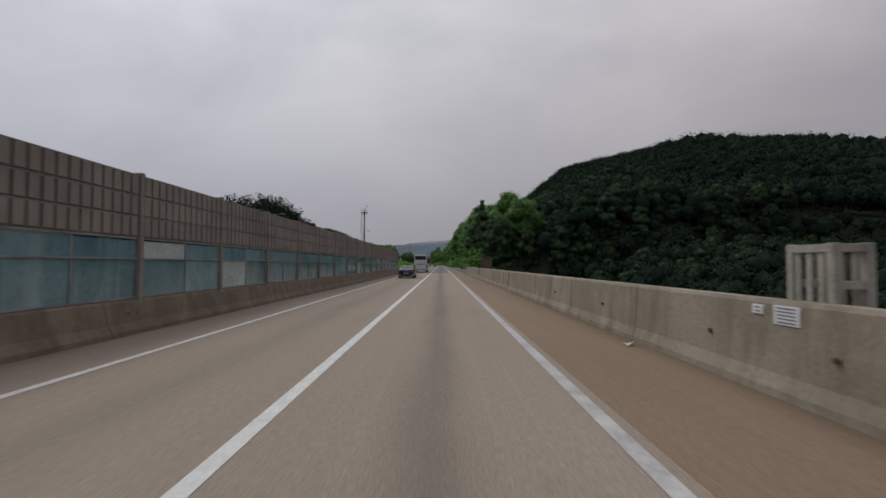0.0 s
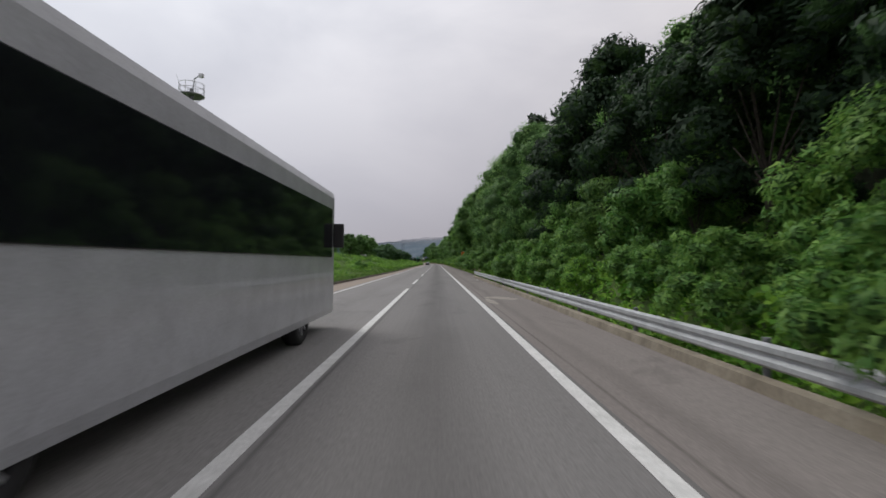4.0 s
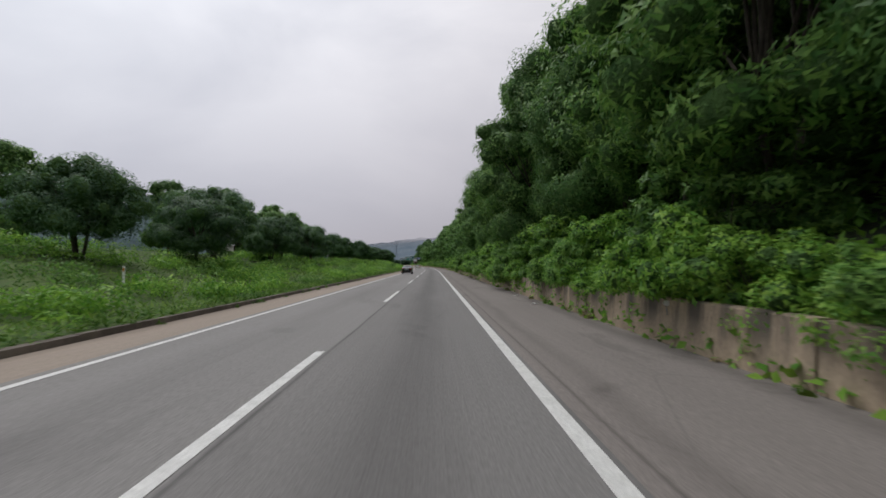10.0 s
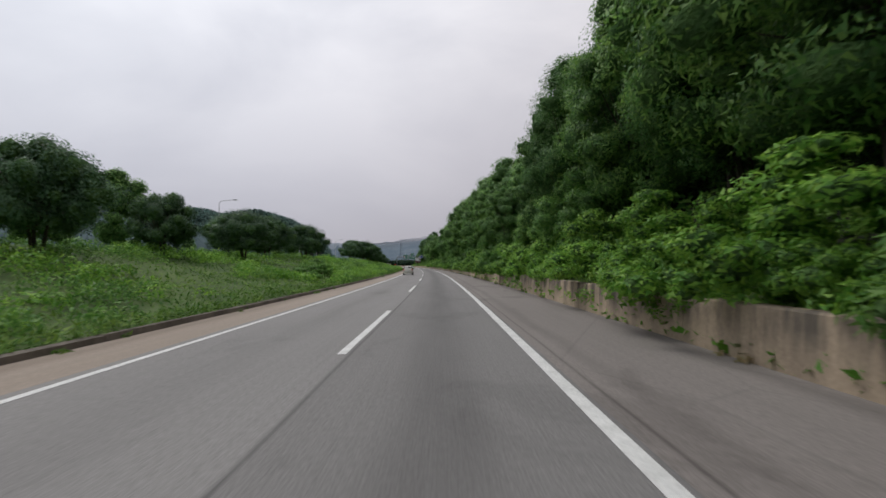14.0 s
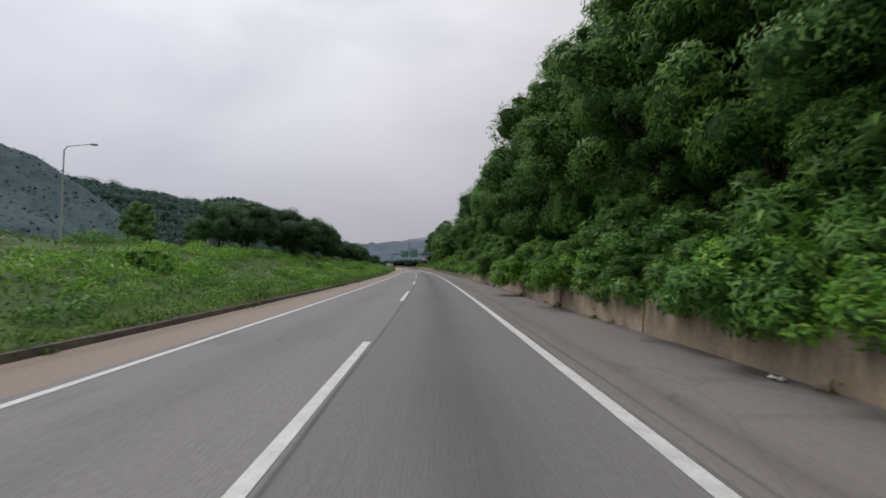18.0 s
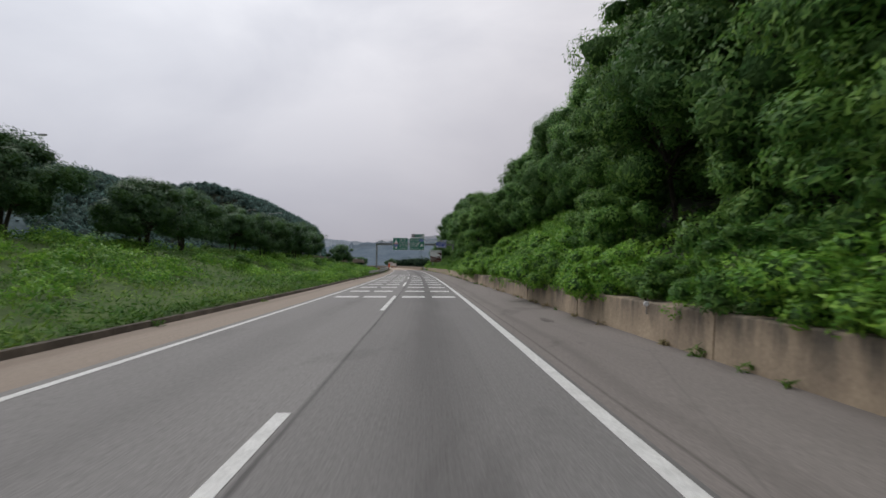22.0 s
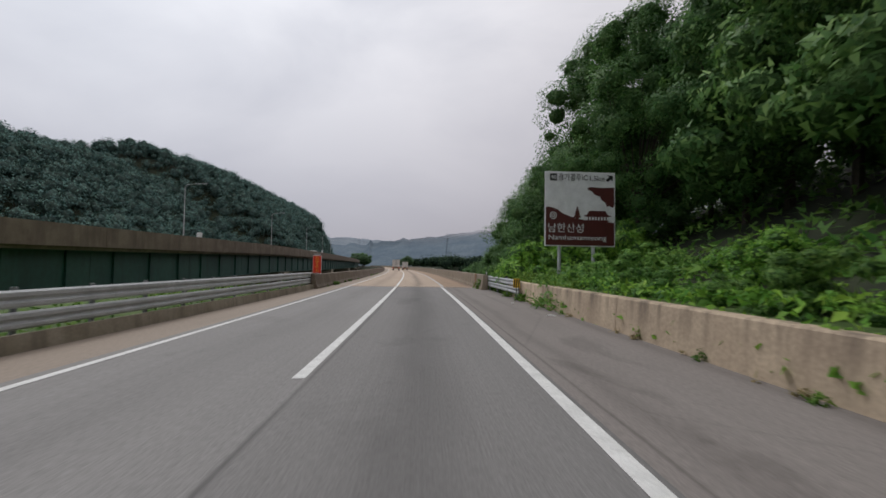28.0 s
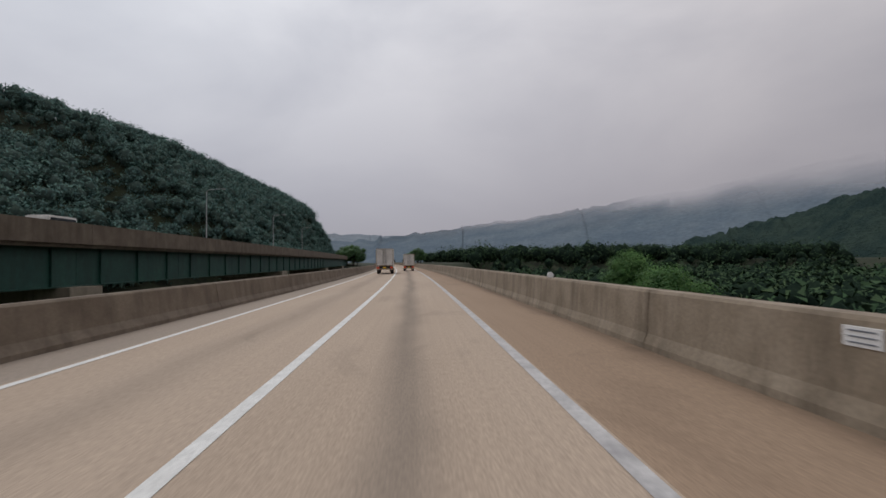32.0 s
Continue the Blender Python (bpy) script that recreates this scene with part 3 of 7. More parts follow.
slab("pavement_verge", -6.25, -3.85, B1_END, B2_START, -0.004, VERGE, "dusty light brown concrete inner verge", "verge", thick=0.25)
for a, b, e in ((-120.0, B1_END, 6.35), (B2_START, 1080.0, 6.35)):
    slab("road_bridge", -3.85, 3.85, a, b, 0.0, DECK if a < 0 else DECK_WARM, "pale worn concrete bridge deck with dark tyre bands", "bridge deck", thick=0.5)
    slab("bridge_shoulder", 3.85, e, a, b, -0.004, DIRT if a < 0 else DIRT_WARM, "brown dusty bridge shoulder", "shoulder", thick=0.5)
    slab("bridge_verge", -5.55, -3.85, a, b, -0.004, VERGE, "dusty brown edge strip of the bridge", "verge", thick=0.5)


def stripe(name, x, w, s0, s1, z, label, group="", paint=None):
    prof = [(x - w / 2, z), (x + w / 2, z)]
    ob = link_mesh(name, ribbon(name, prof, s0, s1, 5.0), paint or PAINT)
    return tagged(ob, label, "road marking", group, "structure")


LIFT = 0.006
stripe("edge_line", 3.55, 0.20, 84, B2_START, LIFT, "long white painted edge line")
stripe("edge_line", 3.62, 0.19, -120, 84, LIFT, "long dirty white painted edge line on the bridge", paint=PAINT_WORN)
stripe("edge_line", 3.72, 0.19, B2_START, 1080, LIFT, "long dirty white painted edge line on the bridge", paint=PAINT_WORN)
stripe("edge_line", -3.56, 0.15, -120, B2_START, LIFT, "thin white painted edge line beside the verge")
stripe("edge_line", -3.70, 0.15, B2_START, 1080, LIFT, "thin white painted edge line beside the verge")
stripe("lane_line", 0.0, 0.19, -120, 114, LIFT, "solid white lane line across the bridge")
stripe("lane_line", 0.0, 0.19, 606.5, 1080, LIFT, "solid white lane line leading onto the bridge")
e = DASH0 - 5 * DASH
while e < 603:
    if e > 120:
        stripe("lane_dash", 0.0, 0.17, e - 8.0, e, LIFT, "white painted lane dash", "dashes of the lane line")
    e += DASH
for k in range(11):
    for x0, x1 in ((-3.05, -1.86), (-1.58, -0.41), (0.41, 1.61), (1.98, 3.18)):
        s = BLOCK_END - 5.15 * k
        stripe("slow_block", (x0 + x1) / 2, x1 - x0, s - 1.05, s, LIFT, "white painted slow-down block", "slow-down blocks")

# ---- concrete barriers, walls, kerbs ----
def parapet(name, x, side, s0, s1, h, material, label, piece=10.0, toe=1.0):
    """A safety-shaped barrier with its toe on the road; side +1 stands on the right. Built of cast lengths with open joints."""
    root = empty(name, stand(s0, x), label, "concrete barrier", kind="structure")
    prof = [(0.0, -0.02), (0.01, 0.10), (0.08 * toe, 0.28), (0.14 * toe, h - 0.05), (0.17 * toe, h), (0.46, h), (0.49, h - 0.05), (0.49, -0.45), (0.0, -0.45)]
    s = s0
    inv = stand(s0, x).inverted()
    while s < s1 - 0.5:
        e = min(s + piece, s1)
        me = ribbon("barrier_length", [(x + side * a, b) for a, b in (prof if side > 0 else prof[::-1])], s, e - 0.025, 5.0, closed=True)
        me.transform(inv)
        link_mesh("barrier_length", me, material, root)
        s = e
    return root


parapet("wall_bridge_right", 6.07, 1, -120, 79, 1.20, CONCRETE, "tall beige stained concrete bridge barrier")
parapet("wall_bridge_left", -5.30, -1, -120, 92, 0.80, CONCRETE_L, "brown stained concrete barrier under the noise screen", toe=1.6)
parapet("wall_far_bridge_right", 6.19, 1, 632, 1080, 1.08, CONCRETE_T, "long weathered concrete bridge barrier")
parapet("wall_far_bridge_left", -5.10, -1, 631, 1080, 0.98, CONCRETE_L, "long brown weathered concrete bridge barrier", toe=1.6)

retain = empty("wall_retaining", stand(100, 6.9), "low stained concrete retaining wall at the foot of the wooded slope", "retaining wall", kind="structure")
inv = stand(100, 6.9).inverted()
rng = random.Random(4)
s = 136.5
while s < 622:
    e = s + 7.2
    h = wall_h(s + 3.6) + rng.uniform(-0.03, 0.03)
    j = wall_x(s + 3.6) - 6.8 + rng.uniform(-0.012, 0.012)
    prof = [(6.80 + j, -0.05), (6.86 + j, h - 0.03), (6.89 + j, h), (7.38, h), (7.38, -0.05)]
    me = ribbon("wall_panel", prof, s, e - 0.03, 3.6, closed=True)
    me.transform(inv)
    link_mesh("wall_panel", me, WALLCON_P if 345 < s < 371 or s > 516 else WALLCON, retain)
    s = e

curb_r = tagged(link_mesh("kerb_right", ribbon("kerb_right", [(5.92, -0.03), (5.94, 0.16), (6.12, 0.18), (6.14, -0.03)], 79, 137, 4, closed=True), CONCRETE), "low pale concrete kerb under the guard rail", "kerb", kind="structure")
kerb_l = empty("kerb_left", stand(92, -5.5), "low dark stone kerb along the grass bank", "kerb", kind="structure")
inv = stand(92, -5.5).inverted()
s = 92.0
kk = 0
while s < 606:
    e = s + 3.0
    k0, k1 = kerb_x(s), kerb_x(e)
    prof = [(rng.uniform(-.01, .01), -0.03), (-0.03, 0.14 + rng.uniform(-.015, .015)), (-0.20, 0.15), (-0.22, -0.03)]
    rim = [at(q, k + a, z) for q, k in ((s, k0), (e - 0.02, k1)) for a, z in prof]
    me = pymesh("kerb_stone", rim, [(0, 1, 5, 4), (1, 2, 6, 5), (2, 3, 7, 6), (3, 0, 4, 7), (3, 2, 1, 0), (4, 5, 6, 7)])
    me.transform(inv)
    link_mesh("kerb_stone", me, KERB, kerb_l)
    s = e
tagged(link_mesh("kerb_low_wall", ribbon("kerb_low_wall", [(-5.62, -0.03), (-5.60, 0.30), (-5.40, 0.32), (-5.36, -0.03)], 606, 631, 4, closed=True), CONCRETE), "low pale concrete kerb wall below the guard rail", "kerb", kind="structure")

# ---- noise screen on the left of the first bridge ----
screen = empty("noise_screen", stand(0, -5.62), "tall roadside noise screen of tinted panes below grey louvred panels", "noise barrier", kind="structure")
BAY, FIRST = 4.1, 11.2
louvre_bm = bmesh.new()
ribs = 13
for i in range(ribs):
    y0 = 0.09 + (BAY - 0.18) * i / ribs
    y1 = 0.09 + (BAY - 0.18) * (i + 1) / ribs
    add_box(louvre_bm, 0.0, y0 + 0.045, 0.03, 0.075, y1 - 0.045, 0.475)
    add_box(louvre_bm, -0.02, y0 - 0.008, 0.03, 0.055, y0 + 0.008, 0.475)
add_box(louvre_bm, -0.06, 0.09, 0.0, 0.022, BAY - 0.09, 0.505)
add_box(louvre_bm, 0.0, 0.09, 0.48, 0.06, BAY - 0.09, 0.507)
me_louvre = bpy.data.meshes.new("louvred_panel")
louvre_bm.to_mesh(me_louvre)
louvre_bm.free()
me_louvre.materials.append(LOUVRE)


def quick(name, bm, material):
    me = bpy.data.meshes.new(name)
    bm.to_mesh(me)
    bm.free()
    me.materials.append(material)
    return me


me_post = quick("screen_post", box(-0.10, -0.07, 0.70, 0.11, 0.07, 3.90, 0.012), LOUVRE)
me_rail = quick("rail", box(-0.05, 0.085, 0.0, 0.05, BAY - 0.085, 0.045, 0.008), STEEL_D)
me_mull = quick("mullion", box(-0.03, -0.03, 0.84, 0.035, 0.03, 2.28), STEEL_D)
half = (BAY - 0.17) / 2 - 0.03
me_low = quick("pane_low", box(-0.01, 0.0, 0.0, 0.012, half, 0.90), PANE)
me_high = quick("pane_high", box(-0.01, 0.0, 0.0, 0.012, half, 0.42), PANE)
me_low_p = quick("pane_low", box(-0.01, 0.0, 0.0, 0.012, half, 0.90), PANE_PALE)
me_high_p = quick("pane_high", box(-0.01, 0.0, 0.0, 0.012, half, 0.42), PANE_PALE)
rng = random.Random(9)
for k in range(-12, 17):
    y = FIRST + BAY * k
    link_mesh("screen_post", me_post, None, screen, m=pose(0, y, 0))
    if k == 16:
        break
    for z in (0.81, 1.755, 2.255):
        link_mesh("rail", me_rail, None, screen, m=pose(0, y, z))
    link_mesh("mullion", me_mull, None, screen, m=pose(0, y + BAY / 2, 0))
    for h in (0, 1):
        yy = y + 0.085 + h * (half + 0.06)
        pale = rng.random() < 0.05
        link_mesh("pane", me_low_p if pale else me_low, None, screen, m=pose(0, yy, 0.855))
        pale = rng.random() < 0.06
        link_mesh("pane", me_high_p if pale else me_high, None, screen, m=pose(0, yy, 1.80))
    for i in range(3):
        link_mesh("louvred_panel", me_louvre, None, screen, m=pose(0, y, 2.31 + 0.512 * i))


# ---- guard rails ----
WAVE = [(0.0, 0.0), (0.05, 0.04), (0.05, 0.10), (0.0, 0.15), (0.0, 0.18), (0.05, 0.22), (0.05, 0.29), (0.0, 0.33)]


def guard_rail(s0, s1, x, side, z0, beams, label, post_step=2.0, post_low=-0.3):
    """Waved steel beams on posts; side +1 stands right of the traffic."""
    root = empty("guard_rail", stand(s0, x), label, "guard rail")
    inv = stand(s0, x).inverted()
    for b in range(beams):
        z = z0 + 0.40 * b
        s = s0
        while s < s1 - 0.2:
            e = min(s + 4.0, s1)
            front = [(x - side * a, z + c) for a, c in WAVE]
            back = [(x - side * (a - 0.012), z + c) for a, c in WAVE[::-1]]
            prof = front + back if side < 0 else (front + back)[::-1]
            me = ribbon("beam", prof, s, e - 0.008, 4.15, closed=True, smooth=False)
            me.transform(inv)
            link_mesh("beam", me, STEEL, root)
            s = e
    s = s0 + 0.5
    while s < s1:
        p = inv @ at(s, x + side * 0.09, 0)
        part("post", rod((p.x, p.y, post_low), (p.x, p.y, z0 + 0.40 * beams - 0.02), 0.057, n=10), STEEL_D, root)
        s += post_step
    return root


guard_rail(79.5, 137.5, 6.10, 1, 0.30, 1, "grey waved steel guard rail half hidden by shrubs", 4.0)
guard_rail(541, 566, -5.75, -1, 0.45, 1, "grey waved steel guard rail on the grass bank")
guard_rail(562, 631.5, -5.62, -1, 0.37, 2, "two-beam grey steel guard rail before the bridge")
guard_rail(622.5, 634, 6.75, 1, 0.28, 2, "two-beam pale steel guard rail end by the bridge", 3.0)

# bridge expansion joint at the far bridge: pale concrete on both sides of toothed steel plates
joint = empty("expansion_joint", stand(B2_START, 0), "toothed steel expansion joint between pale concrete bands", "expansion joint", kind="structure")
part("concrete_band", box(-5.0, -0.62, -0.02, 6.18, -0.17, 0.008, 0.003), DECK_WARM, joint)
part("concrete_band", box(-5.0, 0.17, -0.02, 6.18, 0.30, 0.008, 0.003), DECK_WARM, joint)
part("rubber_gap", box(-5.0, -0.17, -0.03, 6.18, 0.17, 0.004), mat("joint_rubber", (0.03, 0.03, 0.03), (0.06, 0.055, 0.05), rough=0.9), joint)
tooth = quick("steel_tooth", box(0.0, -0.16, -0.01, 0.075, 0.04, 0.012, 0.004), STEEL_D)
for i in range(90):
    link_mesh("steel_tooth", tooth, None, joint, m=pose(-4.98 + 0.124 * i, 0 if i % 2 else 0.12, 0))
TIMBER = mat("joint_timber", (0.22, 0.125, 0.06), (0.31, 0.185, 0.095), scale=3, fine=25, rough=0.8)
cover_plate = empty("joint_cover", stand(B2_START, 6.19), "brown board covering the joint in the bridge barrier", "cover board", kind="structure")
part("board", box(-0.02, -0.28, 0.02, 0.03, 0.24, 0.30), TIMBER, cover_plate)
part("board", box(0.06, -0.28, 0.30, 0.13, 0.24, 1.10), TIMBER, cover_plate)

# ---- plants ----
def leaves(points, out, size, rng, droop=0.35, long=1.0, spreadz=0.8, tri=False):
    """Folded leaves at the given points: each four corners, turned roughly outward. Returns vertices, faces and soft normals."""
    n = len(points)
    d = out + rng.normal(0, spreadz, (n, 3))
    d /= np.linalg.norm(d, axis=1)[:, None] + 1e-9
    t = rng.normal(0, 1, (n, 3))
    t[:, 2] -= droop
    t -= (t * d).sum(1)[:, None] * d
    t /= np.linalg.norm(t, axis=1)[:, None] + 1e-9
    w = np.cross(d, t)
    s = (size * rng.uniform(0.6, 1.35, n))[:, None]
    base = points
    tip = points + t * s * long
    soft = out / (np.linalg.norm(out, axis=1)[:, None] + 1e-9) * 0.75 + d * 0.45
    soft /= np.linalg.norm(soft, axis=1)[:, None] + 1e-9
    if tri:
        v = np.stack([base + w * s * 0.34, base - w * s * 0.34, tip], axis=1).reshape(-1, 3)
        return v, np.arange(n * 3).reshape(n, 3), np.repeat(soft, 3, axis=0)
    mid = points + t * s * 0.45 * long
    fold = d * s * 0.12
    v = np.stack([base, mid - w * s * 0.42 + fold, tip, mid + w * s * 0.42 + fold], axis=1).reshape(-1, 3)
    f = (np.arange(n)[:, None] * 4 + np.array([[0, 1, 2, 0, 2, 3]])).reshape(n * 2, 3)
    return v, f, np.repeat(soft, 4, axis=0)


def clump_points(centres, radii, per, rng, shell=0.55):
    """Points in the outer part of lopsided, flattened balls, as dense on large ones as on small, with their outward direction."""
    share = np.maximum(3, (per * (radii / radii.mean()) ** 2 / (1 + (radii.std() / radii.mean()) ** 2)).astype(int))
    c = np.repeat(centres, share, axis=0)
    r = np.repeat(radii, share)
    d = rng.normal(0, 1, (len(c), 3))
    d /= np.linalg.norm(d, axis=1)[:, None]
    k = rng.uniform(shell, 1.08, len(c))[:, None]
    lop = np.repeat(rng.uniform(0.72, 1.32, (len(centres), 3)), share, axis=0)
    p = c + d * k * r[:, None] * lop * np.array([1, 1, 0.76])
    d[:, 2] += 0.45
    return p, d, c


def limb_mesh(paths):
    bm = bmesh.new()
    for p, q, a, b in paths:
        add_rod(bm, p, q, a, b, 6)
    return bm


def crown_shapes():
    """Uneven round masses as vertex arrays, sharing one set of faces."""
    bm = bmesh.new()
    bmesh.ops.create_icosphere(bm, subdivisions=1, radius=1.0)
    base = np.array([v.co for v in bm.verts])
    faces = np.array([[v.index for v in f.verts] for f in bm.faces])
    bm.free()
    shapes = []
    for k in range(6):
        d = np.array([1.0 + 0.42 * noise.noise(Vector(v) * 1.5 + Vector((k * 7.0, 0, 0))) + 0.24 * noise.noise(Vector(v) * 3.4 + Vector((0, k * 5.0, 0))) for v in base])
        shapes.append(base * d[:, None] * np.array([1, 1, (0.95, 1.05, 0.9, 1.0, 1.15, 0.9)[k]]))
    return shapes, faces


CROWNS, CROWN_FACES = crown_shapes()


def leafy(name, v, f, nv, centres, radii, rng, material):
    """Outer leaves over a darker core whose colour stands in for shade inside each clump, as one mesh with two
    surfaces.
    """
    vs, fs, ns, n = [v], [f], [nv], len(v)
    for c, r in zip(centres, radii):
        q = CROWNS[rng.integers(0, 6)] * r * np.array([1, 1, 0.74])
        o = q / (np.linalg.norm(q, axis=1)[:, None] + 1e-9)
        vs.append(q + c)
        ns.append(o)
        fs.append(CROWN_FACES + n)
        n += len(q)
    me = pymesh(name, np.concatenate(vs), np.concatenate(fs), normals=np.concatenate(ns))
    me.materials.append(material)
    me.materials.append(SHADED_TWIGS)
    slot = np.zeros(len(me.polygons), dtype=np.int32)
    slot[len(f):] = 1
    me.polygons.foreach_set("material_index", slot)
    return me


def tree_kind(name, seed, height, spread, trunk, clumps, per, leaf, material, stem=0.3, multi=1, long=1.0, droop=0.35, core=0.72, tri=False):
    """Meshes of one tree: trunk with limbs and a crown of leaf clumps. stem: the bare share of its height."""
    rng = np.random.default_rng(seed)
    paths, cs, rs = [], [], []
    for k in range(multi):
        a = rng.uniform(0, 6.28)
        lean = (0.22 if multi > 1 else 0.05) * height * stem * 1.4
        top = np.array([math.cos(a) * lean, math.sin(a) * lean, height * (stem + 0.12)])
        paths.append(((0, 0, -0.6), tuple(top), trunk / math.sqrt(multi), trunk * 0.6 / math.sqrt(multi)))
        share = clumps // multi
        for i in range(share):
            u = rng.uniform(0, 1)
            z = height * (stem + (1 - stem) * u * 0.95)
            prof = math.sin(math.pi * min(1, 0.16 + 0.8 * u)) ** 0.7
            b = rng.uniform(0, 6.28)
            rad = spread * prof * math.sqrt(rng.uniform(0.12, 1.0))
            p = np.array([top[0] * 0.8 + math.cos(b) * rad, top[1] * 0.8 + math.sin(b) * rad, z])
            cs.append(p)
            rs.append(spread * rng.uniform(0.15, 0.38))
            if i % 3 == 0:
                st = top * rng.uniform(0.7, 1.0)
                st[2] = min(st[2], z - 0.1)
                paths.append((tuple(st), tuple(p), trunk * 0.28, trunk * 0.06))
    cs, rs = np.array(cs), np.array(rs)
    p, d, mid = clump_points(cs, rs, per, rng, shell=0.72)
    whole = p - np.array([0, 0, height * (stem + (1 - stem) * 0.42)])
    whole /= np.linalg.norm(whole, axis=1)[:, None] + 1e-9
    v, f, nv = leaves(p, d * 0.8 + whole * 0.55, leaf, rng, long=long, droop=droop, spreadz=0.5, tri=tri)
    crown = leafy(name + "_crown", v, f, nv, cs, rs * core, rng, material)
    stems = quick(name + "_trunk", limb_mesh(paths), BARK)
    return stems, crown


def conifer_kind(name, seed, height, spread, per):
    rng = np.random.default_rng(seed)
    paths = [((0, 0, -0.6), (0, 0, height * 0.97), height * 0.016, 0.02)]
    pts, out = [], []
    z = height * 0.2
    while z < height * 0.98:
        k = 1 - (z / height - 0.2) / 0.8
        rad = spread * (0.12 + 0.88 * k) * rng.uniform(0.75, 1.1)
        for i in range(6):
            a = rng.uniform(0, 6.28)
            e = np.array([math.cos(a) * rad, math.sin(a) * rad, z - rad * 0.25])
            if i < 3:
                paths.append(((0, 0, z), tuple(e), 0.05 * k + 0.012, 0.01))
            u = rng.uniform(0.15, 1.0, per)[:, None]
            q = np.array([0, 0, z]) * (1 - u) + e * u + rng.normal(0, 0.16, (per, 3)) * (0.5 + k)
            pts.append(q)
            out.append(np.tile(np.array([math.cos(a) * 0.4, math.sin(a) * 0.4, 0.7]), (per, 1)))
        z += height * 0.052
    v, f, nv = leaves(np.concatenate(pts), np.concatenate(out), 0.42, rng, long=1.6, droop=0.8)
    crown = pymesh(name + "_crown", v, f, normals=nv)
    crown.materials.append(NEEDLE)
    return quick(name + "_trunk", limb_mesh(paths), BARK), crown


KINDS = {
    "acacia": [tree_kind("acacia", 11 + i, 13.0, 3.7, 0.20, 84, 400, 0.135, LEAF_MID, stem=0.14, multi=2, long=1.6, tri=True) for i in range(3)],
    "oak": [tree_kind("oak", 31 + i, 13.0, 4.3, 0.24, 84, 400, 0.155, LEAF_DARK, stem=0.10, long=1.3, tri=True) for i in range(3)],
    "tall": [tree_kind("tall", 36 + i, 19.0, 4.7, 0.26, 110, 460, 0.125, LEAF_TALL, stem=0.10, long=1.4, core=0.56) for i in range(3)],
    "back": [tree_kind("back", 41 + i, 13.0, 4.4, 0.24, 70, 190, 0.25, LEAF_DARK, stem=0.12, long=1.3, tri=True) for i in range(3)],
    "forest": [tree_kind("forest", 61 + i, 12.0, 3.5, 0.2, 50, 230, 0.24, LEAF_DEEP, stem=0.12, long=1.3, tri=True) for i in range(3)],
    "orchard": [tree_kind("orchard", 51 + i, 5.6, 3.1, 0.20, 66, 300, 0.13, LEAF_ORCH, stem=0.32, multi=3, long=1.3, core=0.66, tri=True) for i in range(4)],
    "pine": [conifer_kind("pine", 71 + i, 14.0, 2.9, 12) for i in range(2)],
    "young": [tree_kind("young", 81 + i, 5.0, 1.9, 0.07, 40, 200, 0.11, LEAF_MID, stem=0.08, multi=2, long=1.7, core=0.5, tri=True) for i in range(2)],
}
TREE_RNG = random.Random(21)


def plant_tree(kind, s, x, scale, label, group="", category="tree", sink=0.2, z=None):
    stems, crown = TREE_RNG.choice(KINDS[kind])
    gz = ground_z(s, x) if z is None else z
    m = stand(s, x, gz - sink, TREE_RNG.uniform(0, 360)) @ Matrix.Diagonal((scale * TREE_RNG.uniform(0.9, 1.12), scale * TREE_RNG.uniform(0.9, 1.12), scale * TREE_RNG.uniform(0.92, 1.08), 1))
    root = empty({"orchard": "orchard_tree", "forest": "forest_tree", "pine": "conifer", "young": "sapling"}.get(kind, "tree"), m, label, category, group)
    link_mesh("trunk", stems, None, root)
    link_mesh("crown", crown, None, root)
    return root


def shrub_kind(name, seed, w, h, clumps, per, leaf, material, long=1.0):
    rng = np.random.default_rng(seed)
    a = rng.uniform(0, 6.28, clumps)
    r = np.sqrt(rng.uniform(0, 1, clumps)) * w
    z = h * rng.uniform(0.05, 1.0, clumps) * (1 - 0.5 * (r / w) ** 2)
    c = np.stack([np.cos(a) * r, np.sin(a) * r * 1.25, z], axis=1)
    r = rng.uniform(0.22, 0.52, clumps) * w * 0.66
    p, d, mid = clump_points(c, r, per, rng, shell=0.65)
    v, f, nv = leaves(p, d, leaf, rng, long=long, spreadz=0.5, tri=True)
    return leafy(name, v, f, nv, c, r * 0.62, rng, material)


VINES = [shrub_kind("vine_shrub", 101 + i, 1.7, 1.7, 40, 200, 0.105, LEAF_VINE, 1.2) for i in range(4)]
BUSHES = [shrub_kind("bush", 121 + i, 1.6, 2.2, 40, 200, 0.10, LEAF_MID, 1.7) for i in range(3)]


stem_rng = random.Random(3)
STEMS = quick("stems", limb_mesh([((0, 0, -0.3), (stem_rng.uniform(-1, 1), stem_rng.uniform(-1, 1), stem_rng.uniform(0.7, 1.4)), 0.02, 0.006) for i in range(7)]), BARK)


def plant_shrub(s, x, scale, kind, label, group, lift=0.0, z=None):
    me = TREE_RNG.choice(VINES if kind == "vine" else BUSHES)
    gz = (ground_z(s, x) if z is None else z) + lift
    m = stand(s, x, gz - 0.1, TREE_RNG.uniform(0, 360)) @ Matrix.Diagonal((scale * TREE_RNG.uniform(0.85, 1.2), scale * TREE_RNG.uniform(0.85, 1.2), scale * TREE_RNG.uniform(0.8, 1.2), 1))
    root = empty("shrub", m, label, "shrub", group)
    link_mesh("foliage", me, None, root)
    link_mesh("stem", STEMS, None, root)
    return root


